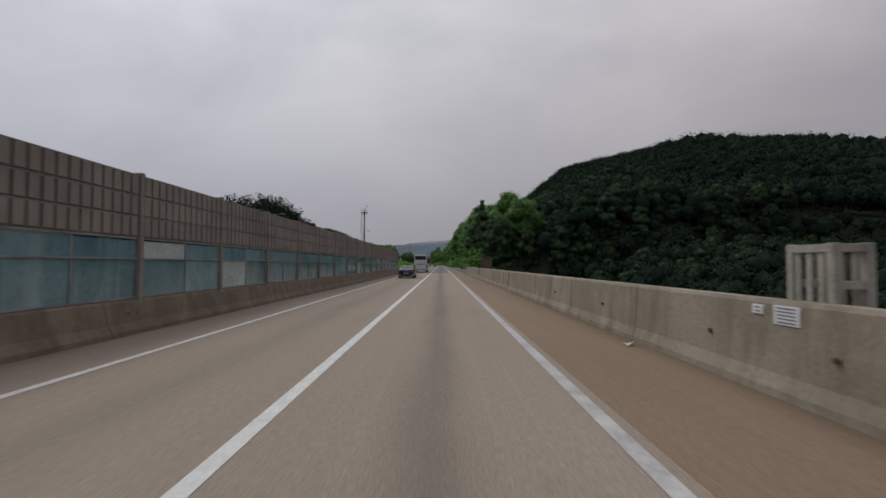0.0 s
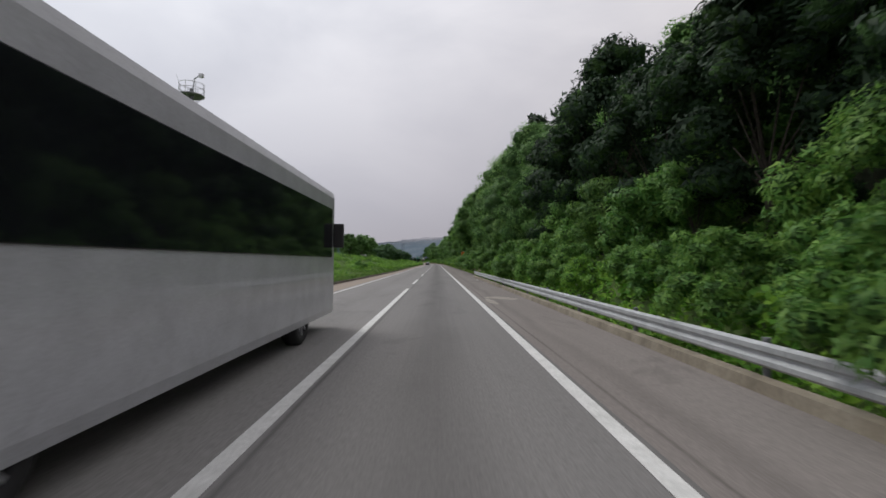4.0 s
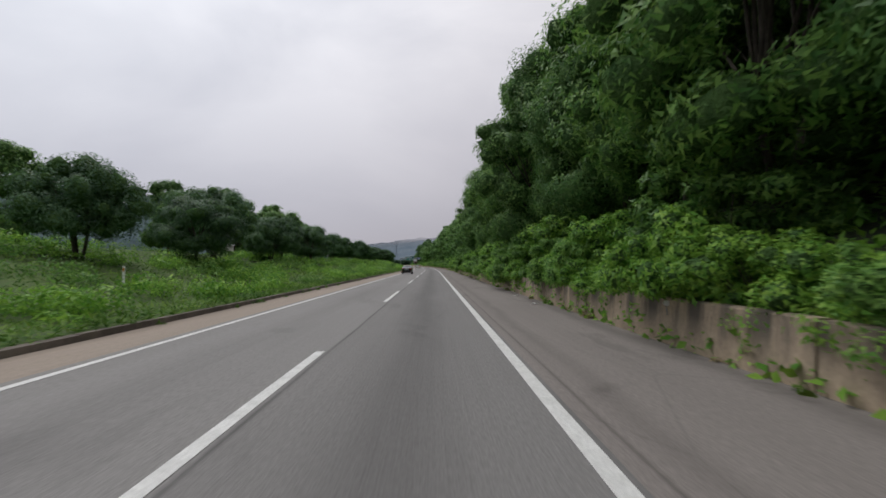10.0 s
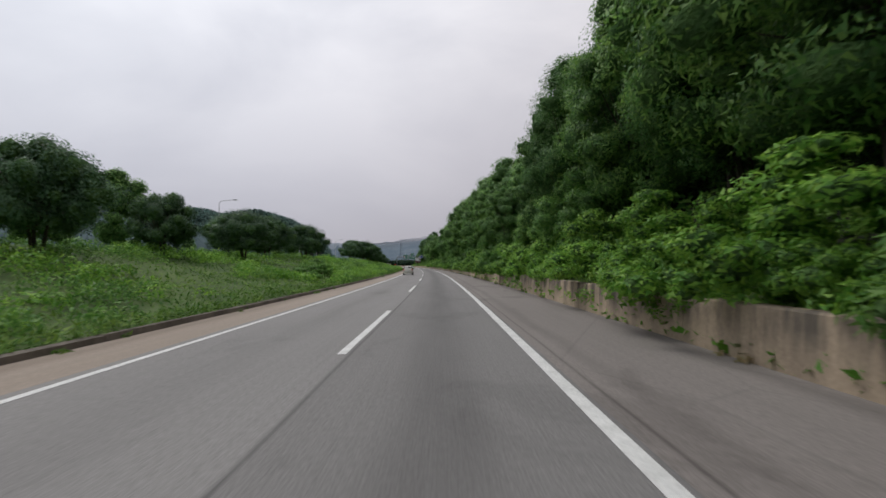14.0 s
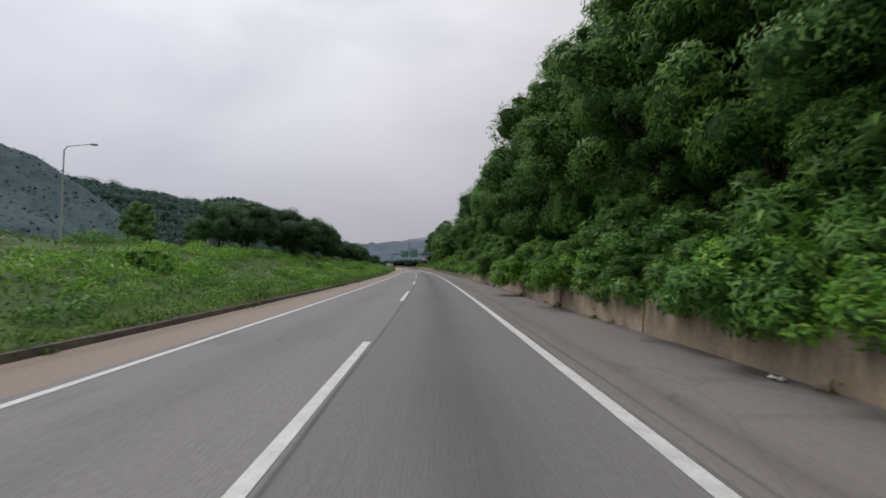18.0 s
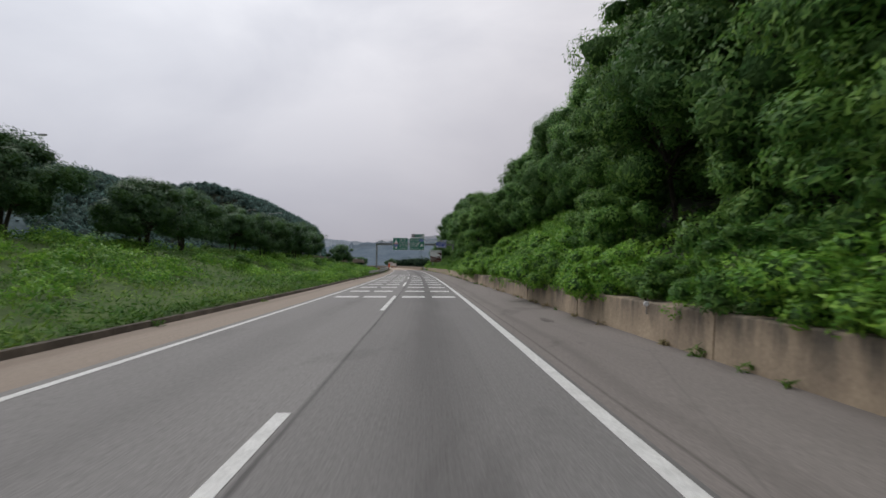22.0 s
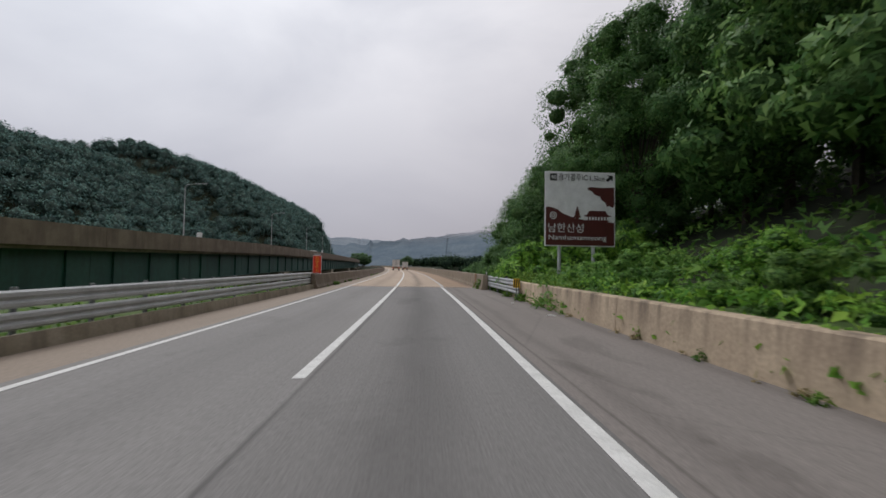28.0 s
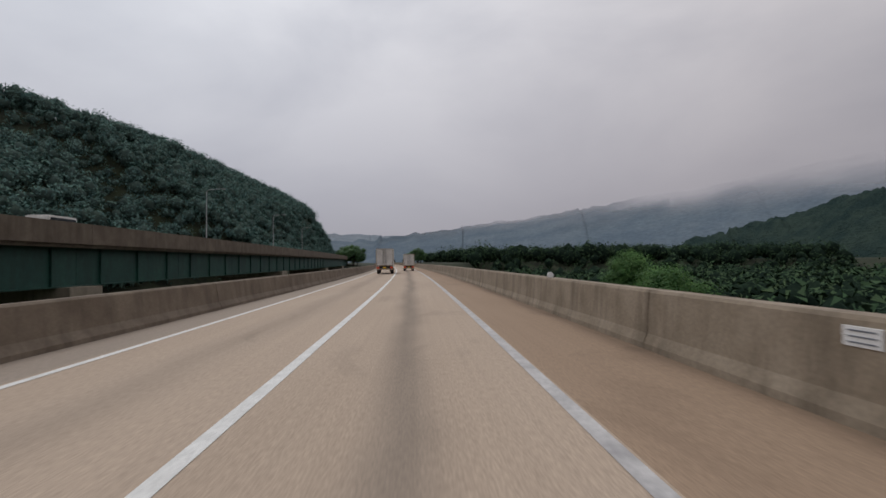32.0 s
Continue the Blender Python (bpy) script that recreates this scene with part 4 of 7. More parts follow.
# the wooded slope on the right
VINE_L = "bright green leafy vine shrub spilling over the retaining wall"
BUSH_L = "leafy green bush on the roadside slope"
TREE_L = "tall dark green broadleaf tree on the steep roadside slope"


def vine_share(s):
    return lerp(s, (190, 215, 300, 345, 380, 470, 500, 550, 580), (0.15, 0.7, 0.8, 0.95, 0.4, 0.4, 1.0, 1.0, 0.4))


s = 82.0
while s < 632:
    if not 620 < s < 636:
        plant_shrub(s, (7.8 if 84 < s < 137 else 7.75 if s < 536 else 8.35) + TREE_RNG.uniform(-0.35, 0.5), TREE_RNG.uniform(0.55, 1.05) * (1.0 if s < 536 else 0.62), "vine" if TREE_RNG.random() < vine_share(s) else "bush", VINE_L, "shrubs on the slope")
    if int(s / 2.6) % 3 == 0:
        plant_shrub(s + 1.2, 10.4 + TREE_RNG.uniform(-0.6, 0.8), TREE_RNG.uniform(1.0, 1.4) * (1.0 if s < 536 else 0.7), "vine" if TREE_RNG.random() < vine_share(s) else "bush", BUSH_L, "shrubs on the slope", 0.1)
    s += 2.6
for a, b in ((397, 403), (452, 480), (494, 503)):
    s = a
    while s < b:
        plant_shrub(s, 7.85 + TREE_RNG.uniform(-0.2, 0.3), TREE_RNG.uniform(0.55, 0.85), "bush" if TREE_RNG.random() < 0.6 else "vine", VINE_L, "shrubs on the slope")
        s += 2.3
s = 86.0
while s < 640:
    big = lerp(s, (85, 148, 172, 320, 345, 385, 405, 470, 520, 600), (0.8, 0.95, 1.28, 1.22, 0.95, 0.9, 1.2, 1.2, 0.85, 0.95))
    open_slope = 346 < s < 378 or 505 < s < 544 or s > 592
    kind = TREE_RNG.choice(["acacia", "acacia", "oak"] if s > 150 else ["oak"])
    if not open_slope:
        # first trees take the darker forest leaf: dim exposure put into their colour
        plant_tree(kind if s > 122 else "forest", s, 12.3 + TREE_RNG.uniform(-0.8, 1.8), big * TREE_RNG.uniform(0.8, 1.1), TREE_L, "trees on the slope")
    if 346 < s < 378 or 500 < s < 545:
        plant_tree("oak", s, 18.9 + TREE_RNG.uniform(-0.6, 1.2), TREE_RNG.uniform(0.7, 0.9) * (1 if s < 400 else 1.2), TREE_L, "trees on the slope")
        plant_tree("acacia", s + 3.4, 19.6 + TREE_RNG.uniform(-0.6, 1.2), TREE_RNG.uniform(0.7, 0.9) * (1 if s < 400 else 1.2), TREE_L, "trees on the slope")
    plant_tree("back", s + 3, 18.5 + TREE_RNG.uniform(-1.5, 2), big * TREE_RNG.uniform(0.85, 1.15), TREE_L, "trees on the slope")
    if TREE_RNG.random() < 0.5 and not 346 < s < 375 and not 510 < s < 550 and s < 594:
        plant_tree("young", s + 1.5, 10.2 + TREE_RNG.uniform(-0.5, 1.2), TREE_RNG.uniform(0.6, 1.05), "slender young tree among the roadside shrubs", "trees on the slope")
    s += 6.8
for s, x in ((141, 14.5), (150, 15.5), (158, 14), (166, 15), (176, 14.5), (190, 15), (199, 15.5)):
    plant_tree("pine", s, x, TREE_RNG.uniform(1.15, 1.45), "tall dark conifer rising above the slope", "trees on the slope")


def woodland(name, places, seed, crown, leaf, per, material, label, tall=1.3):
    """Many far tree crowns in one mesh."""
    rng = np.random.default_rng(seed)
    c, r = [], []
    for s, x, g, k in places:
        p = at(s, x, g)
        rr = crown * k
        for i in range(3):
            c.append((p.x + rng.normal(0, rr * 0.4), p.y + rng.normal(0, rr * 0.4), p.z + rr * tall * (0.7 + 0.55 * i)))
            r.append(rr * (1.0 - 0.2 * i))
    pts, out, mid = clump_points(np.array(c), np.array(r), per, rng, shell=0.8)
    v, f, nv = leaves(pts, out, leaf, rng, spreadz=0.5, tri=True)
    return tagged(link_mesh(name, pymesh(name, v, f, normals=nv), material), label, "woodland", kind="stuff")


def canopy(name, srange, xrange, step, keep, lift, crown, material, label, seed, per, leaf):
    """Forest seen from afar: uneven crowns side by side, each with loose leaves standing off it."""
    rng = np.random.default_rng(seed)
    vs, fs, cs, rs, n = [], [], [], [], 0
    for s in np.arange(srange[0], srange[1], step):
        for x in np.arange(xrange[0], xrange[1], step):
            js, jx = s + rng.uniform(-0.5, 0.5) * step, x + rng.uniform(-0.5, 0.5) * step
            if not keep(js, jx):
                continue
            r = crown * rng.choice((0.7, 0.8, 0.95, 1.15, 1.45)) * rng.uniform(0.9, 1.1)
            c = np.array(at(js, jx, ground_z(js, jx) + lift * rng.uniform(0.75, 1.25)))
            a = rng.uniform(0, 6.28)
            q = CROWNS[rng.integers(0, 6)] * r * 0.66
            vs.append(np.stack([q[:, 0] * math.cos(a) - q[:, 1] * math.sin(a), q[:, 0] * math.sin(a) + q[:, 1] * math.cos(a), q[:, 2]], axis=1) + c)
            fs.append(CROWN_FACES + n)
            n += len(q)
            cs.append(c)
            rs.append(r)
    # crown cores take a darker colour in place of the shade within
    tagged(link_mesh(name, pymesh(name, np.concatenate(vs), np.concatenate(fs), smooth=True), SHADED_INNER_FAR if material is HILL_MID else SHADED_INNER), label, "woodland", kind="stuff")
    pts, out, mid = clump_points(np.array(cs), np.array(rs) * 1.04, per, rng, shell=0.62)
    pts[:, 2] = mid[:, 2] + (pts[:, 2] - mid[:, 2]) * 1.15
    v, f, nv = leaves(pts, out, leaf, rng, spreadz=0.7, tri=True, long=1.2)
    return tagged(link_mesh(name + "_leaves", pymesh(name + "_leaves", v, f, normals=nv), material), label, "woodland", kind="stuff")


prng = random.Random(5)
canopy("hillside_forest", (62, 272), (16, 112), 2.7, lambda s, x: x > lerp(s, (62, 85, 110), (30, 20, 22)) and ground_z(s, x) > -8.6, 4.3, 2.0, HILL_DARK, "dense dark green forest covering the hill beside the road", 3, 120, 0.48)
for s in np.arange(64, 150, 4.1):
    for x in np.arange(20, 66, 4.1):
        if x > lerp(s, (62, 85, 110), (28, 18, 22)) and (s < 112 or x > 30):
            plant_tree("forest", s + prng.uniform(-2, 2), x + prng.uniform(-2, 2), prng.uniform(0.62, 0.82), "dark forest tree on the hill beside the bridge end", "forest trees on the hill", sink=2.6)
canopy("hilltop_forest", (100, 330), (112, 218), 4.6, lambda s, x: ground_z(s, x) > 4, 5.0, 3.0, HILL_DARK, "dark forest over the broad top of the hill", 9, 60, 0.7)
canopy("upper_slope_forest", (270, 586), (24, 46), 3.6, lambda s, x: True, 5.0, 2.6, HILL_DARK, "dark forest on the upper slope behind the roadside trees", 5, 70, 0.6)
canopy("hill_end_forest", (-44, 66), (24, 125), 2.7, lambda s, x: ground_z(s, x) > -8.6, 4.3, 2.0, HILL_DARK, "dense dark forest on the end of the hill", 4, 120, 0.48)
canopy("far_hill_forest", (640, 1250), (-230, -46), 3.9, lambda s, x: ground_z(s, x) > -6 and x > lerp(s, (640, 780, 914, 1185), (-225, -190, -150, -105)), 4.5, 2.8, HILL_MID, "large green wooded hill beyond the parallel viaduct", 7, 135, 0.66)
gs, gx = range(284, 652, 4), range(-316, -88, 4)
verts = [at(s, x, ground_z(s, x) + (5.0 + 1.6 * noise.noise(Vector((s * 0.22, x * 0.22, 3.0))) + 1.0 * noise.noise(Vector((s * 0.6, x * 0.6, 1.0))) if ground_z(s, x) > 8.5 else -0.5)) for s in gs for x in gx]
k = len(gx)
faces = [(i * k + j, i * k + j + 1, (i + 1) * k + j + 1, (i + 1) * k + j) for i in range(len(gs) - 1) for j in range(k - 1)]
# sheet and treetops share the haze-coloured woodland surface
tagged(link_mesh("misty_hill_forest", pymesh("misty_hill_forest", verts, faces, smooth=True), HILL_HAZE), "wooded hill beyond the other carriageway, haze painted into its blue-green colour", "woodland", kind="stuff")
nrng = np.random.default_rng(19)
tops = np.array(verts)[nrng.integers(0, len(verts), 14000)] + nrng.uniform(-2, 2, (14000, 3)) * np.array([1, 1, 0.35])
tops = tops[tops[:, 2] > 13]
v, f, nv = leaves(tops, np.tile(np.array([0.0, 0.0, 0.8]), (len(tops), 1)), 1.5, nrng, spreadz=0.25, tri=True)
tagged(link_mesh("misty_hill_leaves", pymesh("misty_hill_leaves", v, f, normals=nv), HILL_HAZE), "treetops on the far hill, haze painted into their blue-green colour", "woodland", kind="stuff")
spots = []
for i in range(900):
    s, x = prng.uniform(150, 270), -prng.uniform(52, 150)
    if ground_z(s, x) > 7:
        spots.append((s, x, ground_z(s, x), prng.uniform(0.9, 1.5)))
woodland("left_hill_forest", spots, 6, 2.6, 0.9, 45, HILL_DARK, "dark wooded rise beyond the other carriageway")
# trees on the left bank: a row of low round trees, and taller ones behind
ORCH = "round low dark green tree with forked trunks on the grass bank"
for s, x, k in ((240, -15.5, 1.0), (249, -14.5, 0.98), (257, -17, 1.3), (265, -15, 0.95), (274, -17, 1.0), (281, -15, 1.0), (292, -18, 1.05), (303, -17, 1.0), (316, -18, 1.05), (327, -16, 0.95), (338, -17, 0.8), (349, -16, 0.95), (372.5, -17.0, 1.0), (364.5, -19.5, 1.05), (368, -26, 1.05), (388, -28, 1.1), (374, -24, 0.9),
                (441, -21, 1.05), (448, -21, 1.25), (455, -18.5, 1.3), (462, -19, 1.28), (470, -18, 1.28), (476, -22, 1.25), (482, -18.5, 1.25), (490, -18, 0.9), (498, -20, 1.0), (505, -17, 0.9), (514, -19, 1.0), (522, -18, 0.92), (531, -20, 1.0), (539, -17.5, 0.9), (548, -19, 0.95), (543, -17.0, 0.92), (552, -17.2, 0.95), (556.5, -19, 1.0), (565, -13.3, 0.84), (566, -21.2, 1.3), (526.5, -16.5, 0.95), (534.5, -17.2, 0.95)):
    plant_tree("orchard", s, x, k * 0.92, ORCH, "trees on the left bank")
TALL = "tall dark broadleaf tree beyond the grass bank"
for s, x, k, kind in ((214, -46, 1.0, "forest"), (203, -48, 1.0, "forest"), (195, -46, 1.0, "forest"), (187, -46, 1.05, "forest"), (179, -50, 1.15, "forest"), (171, -47, 1.1, "forest"), (165, -44, 0.6, "forest"), (198, -38, 0.55, "forest"), (206, -35, 0.57, "forest"), (185, -36, 0.55, "forest"), (176, -34, 0.5, "forest"), (168, -33, 0.45, "forest"),
                      (300, -34, 0.86, "back"), (308, -36, 0.92, "back"), (316, -33, 0.83, "back"), (324, -36, 0.98, "back"), (332, -34, 0.92, "back"), (341, -37, 0.92, "back"), (350, -35, 0.83, "back"), (283, -36, 0.80, "back"), (291, -38, 0.86, "back"), (362, -36, 0.80, "back"),
                      (462, -42, 0.6, "back"), (476, -40, 0.55, "back"), (262, -40, 0.8, "back"), (424, -36, 0.5, "back"), (415, -44, 0.32, "back"), (402, -48, 0.34, "back"), (405, -52, 0.34, "pine")):
    plant_tree(kind, s, x, k, TALL, "trees beyond the bank")

# trees rising from the valley beside the second bridge
for s, x, k in ((641, 15.1, 0.95), (648, 15.8, 0.98), (657, 17.4, 0.95), (663, 18.5, 1.25), (652, 18, 1.3), (645, 17, 1.3), (641, 15.2, 0.95), (647, 16.7, 1), (654, 17.2, 0.95), (660, 17.5, 0.92), (650, 21, 1.1), (662, 22, 1.05), (668, 17, 0.85), (640, 19, 0.9), (675, 15.5, 0.72), (681, 17, 0.78), (688, 15, 0.66), (707, 15.5, 0.6), (716, 18, 0.6), (678, 24, 0.85)):
    plant_tree("tall", s, x, k, "tall leafy tree rising from the valley beside the bridge", "trees beside the bridge")
for s, x, k in ((605, 17.8, 0.9), (610, 17.1, 0.95), (616, 18.2, 1), (621, 17.6, 0.95), (627, 15.2, 0.95), (634, 15.8, 1.0), (613, 20, 1.05), (624, 20.5, 1.05), (600, 19, 1.0), (596, 17.7, 0.85)):
    plant_tree("tall", s, x, k * 0.92, TREE_L, "trees on the slope")
for s in (302, 310, 317, 325, 333, 341):
    plant_tree("tall", s, 12.4 + prng.uniform(-0.6, 1.4), prng.uniform(0.74, 0.86), TREE_L, "trees on the slope")
canopy("valley_forest", (640, 1045), (34, 200), 5.0, lambda s, x: True, 3.5, 3.4, HILL_VALLEY, "dark green woods in the valley below the bridge", 8, 85, 0.72)
for s, x, k in ((872, -15, 1.5), (880, -18, 1.4), (890, -14, 1.1), (905, -20, 1.3), (868, 11, 1.0), (876, 13, 0.9), (886, 11, 1.1), (897, 14, 1.2), (910, 12, 1.0)):
    plant_tree("orchard", s, x, k, "round dark tree beyond the bridge end", "trees beyond the bridge")


# ---- weeds and creepers ----
def road_np(s, x, z):
    """at() for whole arrays."""
    th = np.clip(s - BEND, 0.0, BEND_END) / RADIUS
    return np.stack([-RADIUS * (1 - np.cos(th)) + x * np.cos(th), np.minimum(s, BEND) + RADIUS * np.sin(th) + x * np.sin(th), z], axis=1)


def cover(name, count, srange, xrange, bias, height, leaf, material, label, seed, droop=0.2, long=1.2, tri=False, turn=0.75, kerbside=False):
    """Small plants strewn over a strip of land: height(lump, chance) above the ground; lumps come from a coarse grid."""
    rng = np.random.default_rng(seed)
    gs = np.arange(srange[0], srange[1] + 1.0, 0.8)
    gx = np.arange(min(xrange) - (0.7 if kerbside else 0), max(xrange) + (1.2 if kerbside else 0.8), 0.55)
    g = np.array([[ground_z(s, x) for x in gx] for s in gs])
    lump = np.array([[noise.noise(Vector((s * 0.55, x * 0.7, 2.0))) * 0.6 + noise.noise(Vector((s * 0.16, x * 0.2, 5.0))) * 0.7 for x in gx] for s in gs])
    s = rng.uniform(srange[0], srange[1], count)
    x = xrange[0] + (xrange[1] - xrange[0]) * rng.random(count) ** bias
    if kerbside:
        x = x + kerb_np(s) * np.clip(1.0 - (-x - 5.7) / 9.0, 0.0, 1.0)
    fi, fj = (s - gs[0]) / 0.8, (x - gx[0]) / 0.55
    i, j = np.clip(fi.astype(int), 0, len(gs) - 2), np.clip(fj.astype(int), 0, len(gx) - 2)
    fi, fj = fi - i, fj - j

    def sample(q):
        return (q[i, j] * (1 - fi) + q[i + 1, j] * fi) * (1 - fj) + (q[i, j + 1] * (1 - fi) + q[i + 1, j + 1] * fi) * fj

    z = sample(g) + height(np.maximum(0.0, sample(lump) + 0.12), rng.random(count))
    out = np.tile(np.array([0.0, 0.0, 0.9]), (count, 1))
    v, f, nv = leaves(road_np(s, x, z), out, leaf, rng, droop=droop, long=long, spreadz=turn, tri=tri)
    return tagged(link_mesh(name, pymesh(name, v, f, normals=nv), material), label, "plants", kind="stuff")


cover("bank_weeds", 250000, (84, 606), (-5.72, -21.2), 1.55, lambda l, u: 0.02 + 0.75 * l * u ** 0.6 + 0.08 * u, 0.095, GRASSBLADE, "thick green weeds and grass covering the bank", 11, droop=-0.9, long=2.0, tri=True, turn=0.55, kerbside=True)
cover("kerb_grass", 26000, (92, 606), (-5.60, -6.3), 1.0, lambda l, u: 0.10 + 0.16 * u, 0.075, GRASSBLADE, "long grass hanging over the kerb", 18, droop=-0.5, long=2.6, tri=True, kerbside=True)


def mounds(name, count, srange, xrange, radius, per, leaf, material, label, seed, gate=0.0):
    """Low heaps of leaves where weeds grow in patches."""
    rng = np.random.default_rng(seed)
    c, r = [], []
    while len(c) < count:
        s, x = rng.uniform(*srange), rng.uniform(*xrange)
        if noise.noise(Vector((s * 0.11, x * 0.2, seed))) < gate:
            continue
        k = radius * rng.uniform(0.5, 1.35)
        p = at(s, x, ground_z(s, x) + k * 0.1)
        c.append(p)
        r.append(k)
    pts, out, mid = clump_points(np.array(c), np.array(r), per, rng, shell=0.75)
    pts[:, 2] = mid[:, 2] + np.abs(pts[:, 2] - mid[:, 2])
    v, f, nv = leaves(pts, out, leaf, rng, spreadz=0.5, tri=True, long=1.3)
    return tagged(link_mesh(name, pymesh(name, v, f, normals=nv), material), label, "plants", kind="stuff")


mounds("bank_creepers", 2000, (86, 604), (-20.5, -6.4), 0.74, 130, 0.125, LEAF_VINE, "heaps of bright green creeper on the grass bank", 23, -0.02)
mounds("bank_thicket", 1100, (86, 604), (-21.0, -6.6), 0.70, 120, 0.11, LEAF_MID, "patches of darker green weeds on the grass bank", 27, 0.08)
for i in range(46):
    plant_shrub(prng.uniform(100, 598), -prng.uniform(9.5, 20.5), prng.uniform(0.32, 0.62), "bush", "low dark green bush on the grass bank", "bushes on the bank")
mounds("wall_top_vines", 760, (138, 594), (7.25, 8.8), 0.55, 95, 0.115, LEAF_VINE, "leafy vines crowding along the top of the wall", 51, -0.6)
mounds("wall_top_bushes", 420, (138, 618), (7.3, 9.4), 0.6, 95, 0.11, LEAF_MID, "darker leafy growth along the top of the wall", 52, -0.6)
mounds("open_slope_vines", 460, (346, 378), (8.0, 21.0), 0.85, 170, 0.14, LEAF_VINE, "bright green vines smothering the open slope", 31, -0.3)
mounds("open_slope_creepers", 500, (500, 546), (8.0, 21.0), 0.85, 170, 0.14, LEAF_VINE, "bright yellow-green vines smothering the open slope", 33, -0.3)
mounds("bridge_end_weeds", 170, (616, 640), (6.95, 12.5), 0.75, 160, 0.12, LEAF_MID, "green weeds and creepers at the bridge end", 35, -0.4)
cover("slope_creepers", 70000, (84, 622), (6.95, 13.6), 1.2, lambda l, u: 0.05 + 0.6 * l + 0.15 * u, 0.17, LEAF_VINE, "creeping green vines covering the foot of the slope", 12)
cover("wall_strip_weeds", 52000, (137, 622), (7.05, 9.6), 1.3, lambda l, u: 0.04 + 0.45 * l + 0.3 * u, 0.125, LEAF_VINE, "low creepers filling the strip above the wall", 16, tri=True, long=1.4)
cover("slope_undergrowth", 60000, (84, 640), (11.0, 27.0), 1.3, lambda l, u: 0.05 + 1.1 * l + 0.25 * u, 0.30, LEAF_MID, "green undergrowth below the trees on the slope", 14, tri=True, long=1.5)
cover("rail_weeds", 11000, (82, 140), (6.32, 7.8), 1.0, lambda l, u: 0.05 + 0.8 * l * u + 0.25 * u, 0.15, LEAF_VINE, "green weeds growing behind the guard rail", 15)
cover("rail_end_weeds", 11000, (616, 640), (6.9, 9.4), 1.2, lambda l, u: 0.03 + 0.5 * l * u + 0.25 * u, 0.12, GRASSBLADE, "green weeds around the guard rail end", 19, droop=-0.6, long=1.8, tri=True)
for s, x, k in ((627, 10.5, 1.4), (630, 9.9, 1.25), (633, 10.8, 1.5), (629, 12.5, 1.6), (634, 13, 1.5), (625.5, 13, 1.4), (636.5, 11.2, 1.4)):
    plant_shrub(s, x, k, "vine", "tall bright green vine thicket by the bridge end", "shrubs on the slope", 0.3)
cover("verge_weeds", 7000, (560, 632), (-5.85, -9.3), 1.0, lambda l, u: 0.02 + 0.5 * l * u + 0.2 * u, 0.13, GRASSBLADE, "green weeds behind the two-beam guard rail", 13, droop=-0.9, long=1.8, tri=True)


def heaps(name, places, per, leaf, material, label, seed, long=1.3):
    """Tufts and hanging bunches at given (s, x, z, size)."""
    rng = np.random.default_rng(seed)
    c = np.array([at(s, x, z) for s, x, z, k in places])
    pts, out, mid = clump_points(c, np.array([q[3] for q in places]), per, rng, shell=0.5)
    v, f, nv = leaves(pts, out, leaf, rng, spreadz=0.5, tri=True, long=long, droop=0.5)
    return tagged(link_mesh(name, pymesh(name, v, f, normals=nv), material), label, "plants", kind="stuff")


hrng = random.Random(14)
heaps("hanging_vines", [(q, wall_x(q) + 0.06 + hrng.uniform(-0.05, 0.1), hrng.uniform(0.55, 1.0), hrng.uniform(0.22, 0.5)) for q in [hrng.uniform(138, 560) for i in range(170)]], 150, 0.075, LEAF_VINE, "green vines hanging over the retaining wall", 41)
heaps("wall_foot_weeds", [(q, wall_x(q) - 0.08 + hrng.uniform(-0.12, 0.06), 0.06, hrng.uniform(0.05, 0.17)) for q in [hrng.uniform(138, 622) for i in range(110)]], 34, 0.06, GRASSBLADE, "small weeds growing at the foot of the wall", 42, 2.2)
heaps("wall_foot_straw", [(q, wall_x(q) - 0.06 + hrng.uniform(-0.12, 0.04), 0.03, hrng.uniform(0.06, 0.16)) for q in [hrng.uniform(138, 622) for i in range(160)]], 30, 0.06, STRAW, "dry grass and debris at the foot of the wall", 43, 2.2)
heaps("kerb_weeds", [(q, kerb_x(q) + 0.05 + hrng.uniform(-0.1, 0.12), 0.03, hrng.uniform(0.05, 0.16)) for q in [hrng.uniform(95, 606) for i in range(130)]], 30, 0.06, GRASSBLADE, "small weeds and dry bits along the kerb", 44, 2.2)
heaps("bridge_weeds", [(hrng.uniform(634, 690), -5.05 + hrng.uniform(-0.05, 0.06), 0.06, hrng.uniform(0.06, 0.16)) for i in range(16)] + [(671, -5.0, 0.15, 0.2), (637, -5.0, 0.12, 0.25), (638.5, -5.0, 0.1, 0.2), (633.5, 6.3, 0.35, 0.4), (632.8, 6.45, 0.6, 0.3), (625, 6.7, 0.12, 0.3), (622, 6.75, 0.15, 0.35)], 70, 0.08, GRASSBLADE, "weeds growing at the barrier foot", 45, 2.0)

# ---- signs, gantry, lamps, mast, viaduct ----
GREEN = flat("sign_green", (0.005, 0.16, 0.105), 0.45)
BLUE = flat("sign_blue", (0.012, 0.05, 0.33), 0.45)
BROWN = flat("sign_brown", (0.085, 0.018, 0.016), 0.45)
WHITE = flat("sign_white", (0.74, 0.75, 0.76), 0.5)
BLACK = flat("sign_black", (0.015, 0.015, 0.017), 0.5)
ORANGE = flat("sign_orange", (0.80, 0.22, 0.015), 0.5)
REDOR = flat("sign_red", (0.72, 0.035, 0.012), 0.5)
